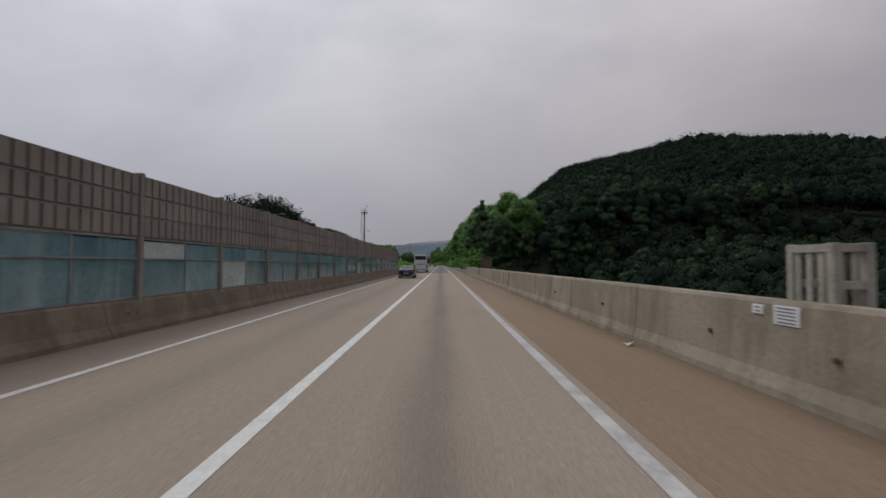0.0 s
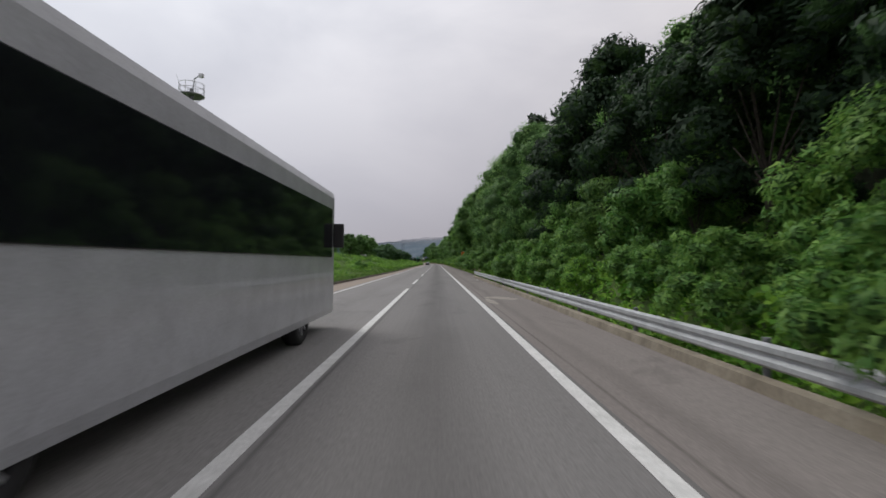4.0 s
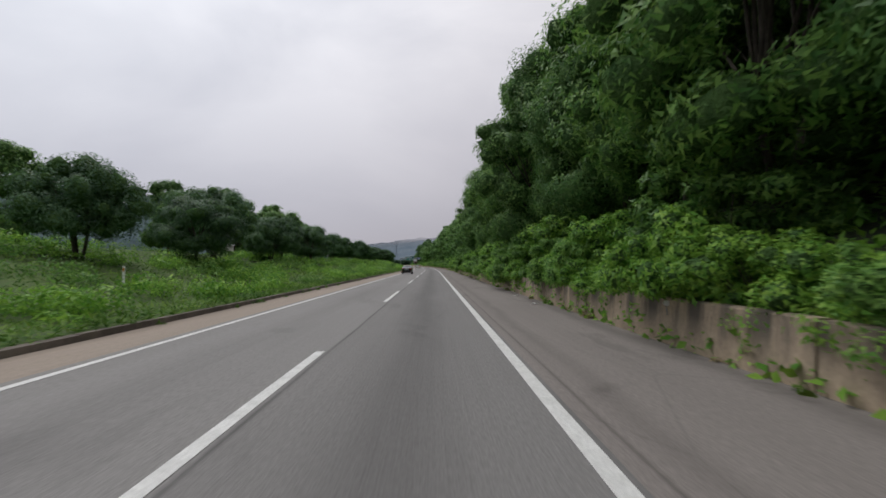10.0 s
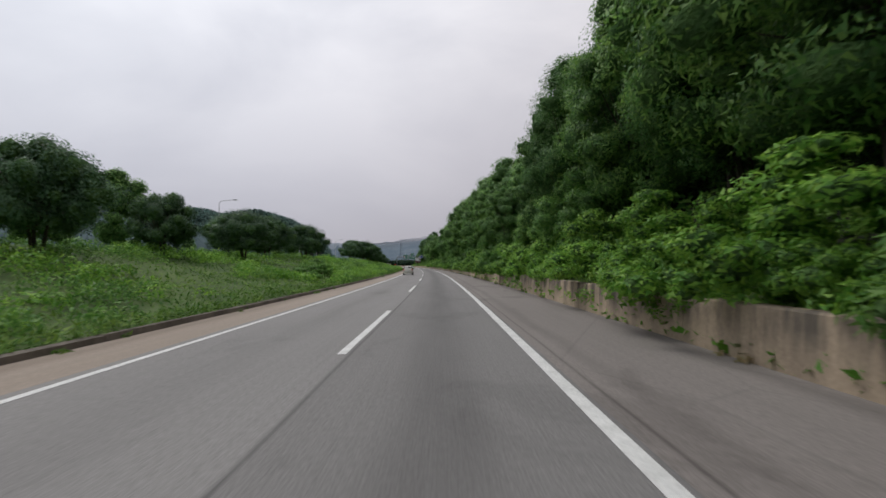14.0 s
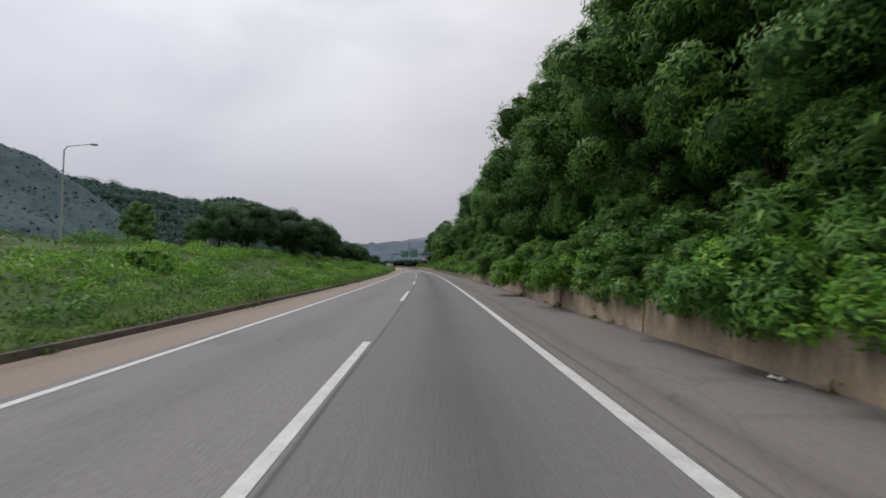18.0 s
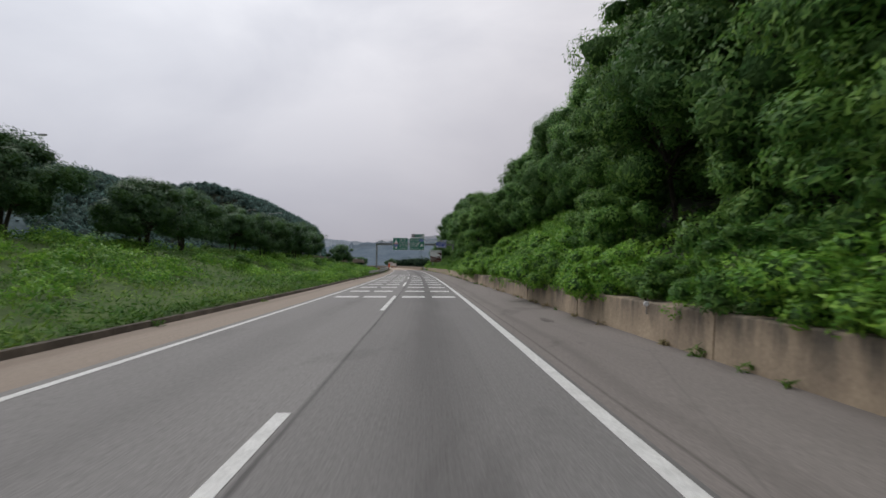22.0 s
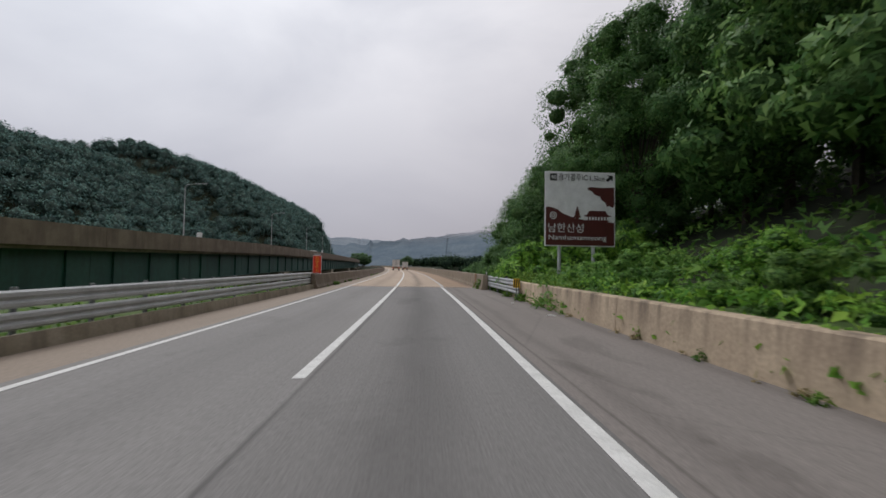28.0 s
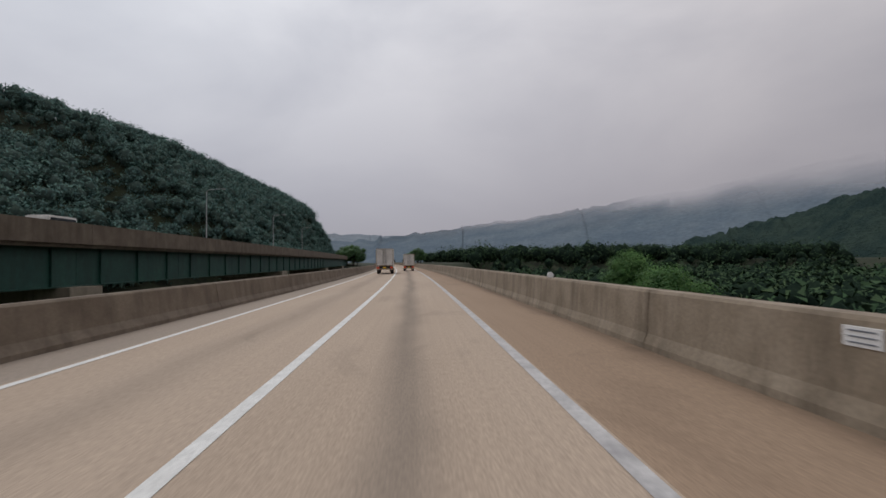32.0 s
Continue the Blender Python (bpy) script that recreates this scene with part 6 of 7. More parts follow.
for s in (590, 630, 668, 712, 756, 800, 844):
    p = inv @ at(s, -22, 0)
    part("pier", box(p.x - 4.2, p.y - 1.0, -10, p.x + 4.2, p.y + 1.0, -0.35, 0.05), CONCRETE_L, via)
    part("pier_head", box(p.x - 5.0, p.y - 1.2, -0.35 + via_z(s), p.x + 5.0, p.y + 1.2, 0.45 + via_z(s), 0.05), CONCRETE, via)
box_s = empty("parapet_box", stand(697, -17.15, 4.1 + via_z(697)), "small pale box on the viaduct parapet", "box")
part("box_body", box(-0.15, -0.2, 0.0, 0.15, 0.2, 0.42, 0.03), WHITE, box_s)
box_s = empty("parapet_box", stand(640, -17.15, 4.1 + via_z(640)), "small pale box on the viaduct parapet", "box")
part("box_body", box(-0.15, -0.2, 0.0, 0.15, 0.2, 0.42, 0.03), WHITE, box_s)

# ---- maintenance cages behind the first bridge's barrier ----
RUSTY = mat("rusty_timber", (0.10, 0.062, 0.04), (0.17, 0.115, 0.075), scale=4, fine=20, rough=0.85, streak=((0.05, 0.03, 0.02), 0.5))
PALE_F = mat("pale_frame", (0.30, 0.29, 0.25), (0.42, 0.40, 0.35), scale=3, fine=20, rough=0.8, streak=((0.16, 0.11, 0.07), 0.5))


def cage(s, x, material, mesh_side, label, top, W=1.06, D=0.75):
    root = empty("maintenance_cage", stand(s, x), label, "ladder cage")
    for px in (0.0, W):
        for py in (0.0, D):
            part("upright", box(px - 0.05, py - 0.05, -1.2, px + 0.05, py + 0.05, top, 0.01), material, root)
    for py in (0.0, D):
        for z in (top - 0.06, top - 0.5 if not mesh_side else 1.25):
            part("cross_bar", box(0, py - 0.04, z - 0.05, W, py + 0.04, z + 0.05, 0.01), material, root)
    for px in (0.0, W):
        part("side_bar", box(px - 0.04, 0, top - 0.11, px + 0.04, D, top - 0.01, 0.01), material, root)
        for i in range(3):
            part("slat", box(px - 0.02, 0.12 + D * 0.3 * i, -1.0, px + 0.02, 0.20 + D * 0.3 * i, top - 0.1), material, root)
    part("floor_plate", box(-0.05, -0.05, -1.0, W + 0.05, D + 0.05, -0.94), material, root)
    part("wall_bracket", box(-0.55, 0.1, -0.98, 0.0, 0.2, -0.85), material, root)
    part("wall_bracket", box(-0.55, D - 0.1, -0.98, 0.0, D, -0.85), material, root)
    if mesh_side:
        for i in range(4):
            part("grille_bar", box(-0.03, 0.0, 1.35 + 0.25 * i, 0.03, D, 1.40 + 0.25 * i), material, root)
        part("grille_bar", box(-0.03, D / 2 - 0.03, 1.25, 0.03, D / 2 + 0.03, top), material, root)
        for i in range(7):
            part("slat", box(0.06 + i * (W - 0.1) / 7, -0.015, -1.0, 0.04 + (i + 1) * (W - 0.1) / 7, 0.015, top - 0.1), material, root)
    return root


cage(5.3, 6.5, PALE_F, False, "pale weathered open frame of a ladder cage behind the barrier", 1.92, 0.40, 0.62)
cage(51.6, 6.5, RUSTY, True, "brown rusty slatted ladder cage behind the barrier", 2.35)


def notice(s, z0, z1, l, bars, label, x=6.19):
    root = empty("notice_plate", stand(s, x), label, "notice")
    part("plate", box(-0.012, 0, z0, 0.02, l, z1, 0.004), WHITE, root)
    for i in range(bars):
        z = z1 - (z1 - z0) * (i + 0.7) / (bars + 0.4)
        part("text_bar", box(-0.016, 0.05, z - 0.008, 0.0, l - 0.05, z + 0.008), flat("bar_grey", (0.14, 0.16, 0.19), 0.6) if "bar_grey" not in bpy.data.materials else bpy.data.materials["bar_grey"], root)


notice(5.43, 0.90, 1.14, 0.42, 5, "white notice plate with lines of small print on the barrier")
notice(6.05, 1.00, 1.12, 0.20, 2, "small white number plate on the barrier")
notice(50.55, 0.86, 1.12, 0.42, 5, "white notice plate with lines of small print on the barrier")
notice(51.95, 1.03, 1.13, 0.2, 2, "small white number plate on the barrier")
notice(687.75, 0.77, 0.97, 0.4, 3, "white notice plate with lines of small print on the barrier", 6.31)
hatch = empty("barrier_hatch", stand(51.3, 6.175), "rusty framed steel hatch set in the barrier", "hatch")
part("hatch_sheet", box(-0.03, 0, 0.52, 0.03, 0.48, 1.17), RUSTY, hatch)
for a, b, c, d in ((0, 0.05, 0.5, 1.19), (0.43, 0.48, 0.5, 1.19)):
    part("hatch_frame", box(-0.05, a, c, 0.03, b, d), RUSTY, hatch)
for z in (0.5, 0.86, 1.14):
    part("hatch_frame", box(-0.05, 0, z, 0.03, 0.48, z + 0.05), RUSTY, hatch)
for s in (4.9, 7.2, 17, 50.3, 53, 33, 70, 12):
    nz = empty("drain_pipe", stand(s, 6.18, 0.62), "short rusty drain stub in the barrier face", "drain pipe", "drain stubs")
    part("stub", rod((-0.05, 0, 0), (0.05, 0, 0.0), 0.035, n=10), RUSTY, nz)
for s in (-6, 2, 10.7, 20, 31, 51.5, 41, 60, 69):
    nz = empty("drain_pipe", stand(s, -5.5, 0.48), "short rusty drain stub in the barrier face", "drain pipe", "drain stubs")
    part("stub", rod((-0.04, 0, 0), (0.05, 0, 0.0), 0.04, n=10), RUSTY, nz)
    part("stub", rod((-0.04, 0.3, 0), (0.05, 0.3, 0.0), 0.04, n=10), RUSTY, nz)
# round white reflectors
for s, x, z in ((217 + 9.6, wall_x(226.6), 0.85), (484.5, wall_x(484.5), 0.8), (631.2, 6.45, 1.22), (698.5, 6.45, 1.15), (186, wall_x(186) + 0.1, 1.1)):
    rf = empty("reflector", stand(s, x, z), "small round white reflector on a short stem", "reflector", "reflectors")
    part("disc", rod((0, -0.02, 0), (0, 0.02, 0), 0.06 if s < 690 else 0.11, n=14), WHITE, rf)
    part("stem", rod((0.02, 0.02, -0.25), (0, 0.02, 0), 0.012, n=6), STEEL_D, rf)

# ---- distance ----
def ridge(name, pts, material, label, rough=6.0, seed=1, width=160.0, n=140, m=9, bumps=0.0):
    """A far range of hills along a few (s, x, height) marks: a crest line with slopes to both sides."""
    rows = []
    for i in range(n):
        u = i / (n - 1) * (len(pts) - 1)
        j = min(int(u), len(pts) - 2)
        k = u - j
        k = k * k * (3 - 2 * k)
        s = pts[j][0] * (1 - k) + pts[j + 1][0] * k
        x = pts[j][1] * (1 - k) + pts[j + 1][1] * k
        h = pts[j][2] * (1 - k) + pts[j + 1][2] * k
        w = i * 140 / n
        h += rough * (noise.noise(Vector((w * 0.23, seed, 0))) + 0.5 * noise.noise(Vector((w * 0.9, seed, 3))) + 0.22 * noise.noise(Vector((w * 2.9, seed, 7))))
        c = Vector((s, x))
        rows.append((c, max(h, -12)))
    verts, faces = [], []
    for i, (c, h) in enumerate(rows):
        nx = (c - Vector((-20.0, 500.0))).normalized()
        for j in range(m):
            v = (j / (m - 1) - 0.5) * 2
            p = c + nx * v * width
            z = -14 + (h + 14) * max(0.0, 1 - abs(v) ** 1.4)
            if bumps:
                z += bumps * (noise.noise(Vector((p.x * 0.16, p.y * 0.16, z * 0.16))) + 0.8 * noise.noise(Vector((p.x * 0.05, p.y * 0.05, 2.0))))
            verts.append((p.x, p.y, z))
    faces = [(i * m + j, i * m + j + 1, (i + 1) * m + j + 1, (i + 1) * m + j) for i in range(n - 1) for j in range(m - 1)]
    return tagged(link_mesh(name, pymesh(name, verts, faces, smooth=True), material), label, "hills", kind="structure")


ridge("backdrop_left_hills", [(-1350, 150, 120), (-1000, 520, 140), (-900, 800, 140), (-820, 1050, 115), (-800, 1300, 90), (-760, 1600, 75)], FAR_A, "wooded hills in the distance with blue haze painted into their colour", 9, 2, 260)
ridge("backdrop_far_range", [(-1500, 1900, 120), (-1000, 2350, 130), (-600, 2600, 120), (-250, 2750, 95), (150, 2700, 120), (600, 2500, 250)], FAR_B, "mountain range far ahead with pale haze painted into its colour", 12, 4, 420)
ridge("backdrop_right_mountain", [(-560, 1750, 45), (-330, 1760, 60), (-120, 1700, 78), (120, 1600, 100), (360, 1480, 135), (650, 1300, 180), (900, 1050, 190)], FAR_MIST, "mountain with blue haze in its colour, fading out upward as if in cloud", 9, 6, 420)
ridge("backdrop_near_right_hill", [(70, 1300, -6), (120, 1180, 6), (160, 1100, 24), (206, 1002, 44), (280, 900, 58), (380, 760, 60), (520, 600, 50)], HILL_FAR, "dark green wooded slope across the valley", 5, 8, 110, 300, 60, 3.5)

# ---- vehicles ----
TYRE = flat("tyre_rubber", (0.018, 0.018, 0.019), 0.85)
RIM = flat("alloy_rim", (0.45, 0.46, 0.48), 0.35, metal=0.8)
CARGLASS = flat("dark_car_glass", (0.012, 0.014, 0.016), 0.06, spec=0.5)
CHROME = flat("chrome", (0.65, 0.66, 0.68), 0.15, metal=1.0)
TAIL = flat("tail_lamp_red", (0.24, 0.012, 0.010), 0.2, coat=0.6)
LIT = flat("lit_tail_lamp", (0.5, 0.03, 0.015), 0.3, glow=((1.0, 0.06, 0.03), 0.12))
PLATE = flat("number_plate", (0.6, 0.62, 0.62), 0.5)
PLASTIC = flat("black_plastic", (0.02, 0.02, 0.021), 0.55)
BAR = flat("plate_bar", (0.05, 0.05, 0.06), 0.6)


def wheel(parent, x, y, r, w, side, spokes=10):
    """A tyre with a spoked rim; side +1 faces right."""
    bm = bmesh.new()
    n, prof = 28, [(r * 0.62, -w / 2), (r * 0.9, -w / 2), (r, -w * 0.36), (r, w * 0.36), (r * 0.9, w / 2), (r * 0.62, w / 2)]
    ringv = [[bm.verts.new((x + o, y + rr * math.cos(6.2832 * i / n), r + rr * math.sin(6.2832 * i / n))) for rr, o in prof] for i in range(n)]
    for i in range(n):
        for j in range(len(prof)):
            a, b = ringv[i], ringv[(i + 1) % n]
            bm.faces.new((a[j], a[(j + 1) % len(prof)], b[(j + 1) % len(prof)], b[j]))
    bmesh.ops.recalc_face_normals(bm, faces=bm.faces)
    wh = part("wheel", bm, TYRE, parent, smooth=True)
    bm = bmesh.new()
    f = x + side * w * 0.42
    for i in range(spokes):
        a = 6.2832 * i / spokes
        q = Matrix.Translation((f, y, r)) @ Matrix.Rotation(a, 4, "X")
        vs = add_box(bm, -0.015, -r * 0.045, r * 0.1, 0.015, r * 0.045, r * 0.64)
        bmesh.ops.transform(bm, matrix=q, verts=vs)
    add_rod(bm, (f - side * 0.02, y, r), (f + side * 0.02, y, r), r * 0.13, n=14)
    part("rim_spokes", bm, RIM, wh)
    part("rim_back", rod((f - side * 0.05, y, r), (f - side * 0.03, y, r), r * 0.66, n=24), BAR, wh)
    return wh


def car(name, m, paint, label, L, W, Hh, stations, belt, base, axles, wr, hatch=False):
    """A car lofted from stations (share of length from the tail, roof or lid height, half width share, top width share)."""
    root = empty(name, m, label, "car")
    ys = np.linspace(0, 1, 41)
    top = np.interp(ys, [a[0] for a in stations], [a[1] for a in stations])
    wid = np.interp(ys, [a[0] for a in stations], [a[2] for a in stations]) * W / 2
    tw = np.interp(ys, [a[0] for a in stations], [a[3] for a in stations]) * W / 2
    bt = np.interp(ys, [0, 0.05, 0.5, 0.9, 1], [belt - 0.06, belt, belt - 0.02, belt - 0.14, belt - 0.32])
    k = np.array([0.25, 0.5, 0.25])
    for arr in (top, wid, tw):
        arr[1:-1] = np.convolve(arr, k, "valid")

    def section(i, off=0.0):
        w, t, z, b = wid[i] + off, tw[i] + off, top[i] + off, min(bt[i], top[i] - 0.02)
        return [(0, base), (w * 0.86, base), (w * 0.97, base + 0.10), (w, base + 0.28), (w * 0.995, b - 0.16), (w * 0.965, b), (t + (w * 0.965 - t) * 0.5, b + (z - b) * 0.5), (t, b + (z - b) * 0.90), (t * 0.86, b + (z - b) * 0.985), (t * 0.45, z + 0.006), (0, z + 0.012)]

    def shell(i0, i1, j0, j1, off, sides=(1, -1)):
        bm = bmesh.new()
        for sd in sides:
            g = [[bm.verts.new((sd * p[0], ys[i] * L, p[1])) for p in section(i, off)[j0:j1 + 1]] for i in range(i0, i1 + 1)]
            for a in range(len(g) - 1):
                for b in range(len(g[0]) - 1):
                    bm.faces.new((g[a][b], g[a][b + 1], g[a + 1][b + 1], g[a + 1][b]))
        bmesh.ops.remove_doubles(bm, verts=bm.verts, dist=0.0005)
        bmesh.ops.recalc_face_normals(bm, faces=bm.faces)
        return bm

    bm = shell(0, 40, 0, 10, 0.0)
    edges = [e for e in bm.edges if e.is_boundary]
    bmesh.ops.holes_fill(bm, edges=edges, sides=0)
    bmesh.ops.recalc_face_normals(bm, faces=bm.faces)
    body = part("body", bm, paint, root, smooth=True)

    def near(u):
        return int(round(u * 40))

    return root, shell, near, section, ys


SEDAN = [(0.0, 0.90, 0.80, 0.70), (0.025, 1.04, 0.90, 0.80), (0.10, 1.08, 0.97, 0.82), (0.13, 1.11, 0.985, 0.80), (0.22, 1.27, 0.995, 0.76), (0.31, 1.40, 1.0, 0.73), (0.40, 1.455, 1.0, 0.72), (0.52, 1.45, 1.0, 0.72), (0.58, 1.38, 1.0, 0.73), (0.71, 1.02, 1.0, 0.80), (0.78, 0.98, 0.99, 0.82), (0.95, 0.82, 0.93, 0.76), (1.0, 0.62, 0.80, 0.66)]
HATCHB = [(0.0, 0.80, 0.90, 0.78), (0.02, 0.98, 0.96, 0.82), (0.05, 1.14, 0.98, 0.76), (0.14, 1.42, 0.99, 0.66), (0.2, 1.47, 1.0, 0.64), (0.42, 1.49, 1.0, 0.64), (0.56, 1.44, 1.0, 0.64), (0.80, 1.02, 1.0, 0.74), (0.85, 0.97, 0.98, 0.8), (0.96, 0.82, 0.92, 0.76), (1.0, 0.62, 0.82, 0.66)]


def sedan(s, x, paint, label, lamp_z, lamps, wide_bar):
    L, W = 4.95, 1.86
    root, shell, near, section, ys = car("sedan_car", stand(s, x), paint, label, L, W, 1.46, SEDAN, 1.0, 0.22, (0, 0), 0.33)
    part("rear_window", shell(near(0.14), near(0.315), 7, 10, 0.006), CARGLASS, root)
    part("windscreen", shell(near(0.58), near(0.705), 7, 10, 0.006), CARGLASS, root)
    part("side_window", shell(near(0.26), near(0.43), 5, 7, 0.005, (1,)), CARGLASS, root)
    part("side_window", shell(near(0.445), near(0.64), 5, 7, 0.005, (1,)), CARGLASS, root)
    part("side_window", shell(near(0.26), near(0.43), 5, 7, 0.005, (-1,)), CARGLASS, root)
    part("side_window", shell(near(0.445), near(0.64), 5, 7, 0.005, (-1,)), CARGLASS, root)
    bm = bmesh.new()
    for sd in (1, -1):
        for i in range(near(0.22), near(0.66)):
            p, q = section(i, 0.012), section(i + 1, 0.012)
            add_rod(bm, (sd * p[7][0], ys[i] * L, p[7][1] + 0.015), (sd * q[7][0], ys[i + 1] * L, q[7][1] + 0.015), 0.011, n=4)
    part("window_trim", bm, CHROME, root)
    for sd in (1, -1):
        bm = bmesh.new()
        for x0, x1, y0, y1, z0, z1 in ((0.34, 0.62, -0.012, 0.10, 0.015, 0.062), (0.56, 0.78, 0.02, 0.16, -0.045, 0.064), (0.74, 0.865, 0.06, 0.34, -0.03, 0.064)):
            add_box(bm, sd * x0, y0, lamp_z + z0, sd * x1, y1, lamp_z + z1, 0.018)
        part("tail_lamp", bm, TAIL, root)
        part("lamp_strip", box(sd * 0.57, 0.008, lamp_z - 0.005, sd * 0.77, 0.06, lamp_z + 0.02, 0.008), LIT if lamps else TAIL, root)
        ex = part("exhaust", box(sd * 0.48, -0.05, 0.28, sd * 0.76, 0.03, 0.37, 0.02), CHROME, root)
        part("exhaust_mouth", box(sd * 0.51, -0.056, 0.295, sd * 0.73, 0.0, 0.355, 0.015), BAR, ex)
        part("mirror", box(sd * 0.92, 3.02, 0.96, sd * 1.10, 3.16, 1.10, 0.04), paint, root)
        part("door_handle", box(sd * 0.915, 1.75, 0.80, sd * 0.945, 1.95, 0.83, 0.008), CHROME, root)
        part("door_handle", box(sd * 0.915, 2.75, 0.80, sd * 0.945, 2.95, 0.83, 0.008), CHROME, root)
        part("sill_trim", box(sd * 0.905, 1.35, 0.30, sd * 0.94, 3.5, 0.325, 0.006), CHROME, root)
        part("rear_reflector", box(sd * 0.55, -0.03, 0.45, sd * 0.85, 0.02, 0.48, 0.006), TAIL, root)
        part("head_lamp", box(sd * 0.5, 4.62, 0.62, sd * 0.80, 4.86, 0.75, 0.03), CARGLASS, root)
    if wide_bar:
        part("boot_trim", box(-0.44, -0.022, lamp_z + 0.045, 0.44, 0.03, lamp_z + 0.06, 0.006), CHROME, root)
    part("badge", box(-0.075, -0.035, 0.86, 0.075, 0.02, 0.905, 0.012), CHROME, root)
    part("number_plate", box(-0.27, -0.045, 0.52 if wide_bar else 0.74, 0.27, 0.02, 0.64 if wide_bar else 0.86, 0.008), PLATE, root)
    z = 0.58 if wide_bar else 0.80
    part("plate_bar", box(-0.2, -0.052, z - 0.025, 0.2, -0.03, z + 0.025), BAR, root)
    part("bumper_lower", box(-0.70, 0.0, 0.20, 0.70, 0.25, 0.32, 0.05), PLASTIC, root)
    part("roof_fin", box(-0.025, 1.55, 1.42, 0.025, 1.72, 1.52, 0.015), paint, root)
    for ax in (1.08, 3.93):
        for sd in (1, -1):
            wheel(root, sd * 0.835, ax, 0.335, 0.21, sd, 12)
            arch = bmesh.new()
            for i in range(12):
                a, b = math.pi * i / 12, math.pi * (i + 1) / 12
                add_rod(arch, (sd * 0.918, ax + 0.37 * math.cos(a), 0.335 + 0.37 * math.sin(a)), (sd * 0.918, ax + 0.37 * math.cos(b), 0.335 + 0.37 * math.sin(b)), 0.022, n=5)
            part("wheel_arch", arch, PLASTIC, root)
    return root


NAVY = mat("navy_car_paint", (0.005, 0.008, 0.020), (0.008, 0.012, 0.028), scale=1, fine=80, rough=0.22, coat=0.7, spec=0.4)
BLACKP = mat("black_car_paint", (0.006, 0.006, 0.007), (0.010, 0.010, 0.011), scale=1, fine=80, rough=0.22, coat=0.7, spec=0.4)
CREAM = mat("cream_car_paint", (0.50, 0.50, 0.44), (0.56, 0.56, 0.50), scale=1, fine=80, rough=0.3, coat=0.8)
sedan(51.95, -2.18, NAVY, "dark navy saloon car with chrome window trim on the inner lane", 0.90, False, True)
sedan(295.7, -2.48, BLACKP, "glossy black saloon car with red tail lamps on the inner lane", 0.92, True, False)

root, shell, near, section, ys = car("hatchback_car", stand(381.7, -2.5), CREAM, "small cream white hatchback car on the inner lane", 3.6, 1.6, 1.48, HATCHB, 0.98, 0.22, (0, 0), 0.28)
part("rear_window", shell(near(0.055), near(0.135), 6, 10, 0.006), CARGLASS, root)
part("window_sticker", box(-0.52, 0.215, 1.10, -0.02, 0.25, 1.30), PLATE, root).rotation_euler = (0, 0, 0)
part("windscreen", shell(near(0.57), near(0.79), 7, 10, 0.006), CARGLASS, root)
for sd in (1, -1):
    part("side_window", shell(near(0.16), near(0.37), 5, 7, 0.005, (sd,)), CARGLASS, root)
    part("side_window", shell(near(0.385), near(0.68), 5, 7, 0.005, (sd,)), CARGLASS, root)
    part("tail_lamp", box(sd * 0.60, -0.005, 0.72, sd * 0.765, 0.22, 1.06, 0.05), TAIL, root)
    part("lamp_strip", box(sd * 0.63, -0.014, 0.78, sd * 0.735, 0.02, 0.98, 0.02), LIT, root)
    part("rear_reflector", box(sd * 0.60, -0.045, 0.47, sd * 0.68, 0.02, 0.57, 0.01), TAIL, root)
    part("mirror", box(sd * 0.80, 2.25, 0.95, sd * 0.98, 2.38, 1.10, 0.04), PLASTIC, root)
    part("door_handle", box(sd * 0.785, 0.95, 0.80, sd * 0.82, 1.12, 0.84, 0.008), PLASTIC, root)
    part("door_handle", box(sd * 0.785, 1.75, 0.80, sd * 0.82, 1.92, 0.84, 0.008), PLASTIC, root)
    for ax in (0.62, 3.0):
        wheel(root, sd * 0.725, ax, 0.285, 0.175, sd, 7)
        arch = bmesh.new()
        for i in range(12):
            a, b = math.pi * i / 12, math.pi * (i + 1) / 12
            add_rod(arch, (sd * 0.792, ax + 0.32 * math.cos(a), 0.285 + 0.32 * math.sin(a)), (sd * 0.792, ax + 0.32 * math.cos(b), 0.285 + 0.32 * math.sin(b)), 0.02, n=5)
        part("wheel_arch", arch, PLASTIC, root)
part("number_plate", box(-0.26, -0.05, 0.46, 0.26, 0.02, 0.58, 0.008), PLATE, root)
part("plate_bar", box(-0.2, -0.056, 0.495, 0.2, -0.04, 0.545), BAR, root)
part("plate_recess", box(-0.36, -0.03, 0.42, 0.36, 0.02, 0.62, 0.02), CREAM, root)
part("badge", box(-0.07, -0.03, 0.83, 0.07, 0.02, 0.875, 0.012), CHROME, root)
part("bumper_lower", box(-0.68, -0.03, 0.19, 0.68, 0.2, 0.34, 0.04), CREAM, root)


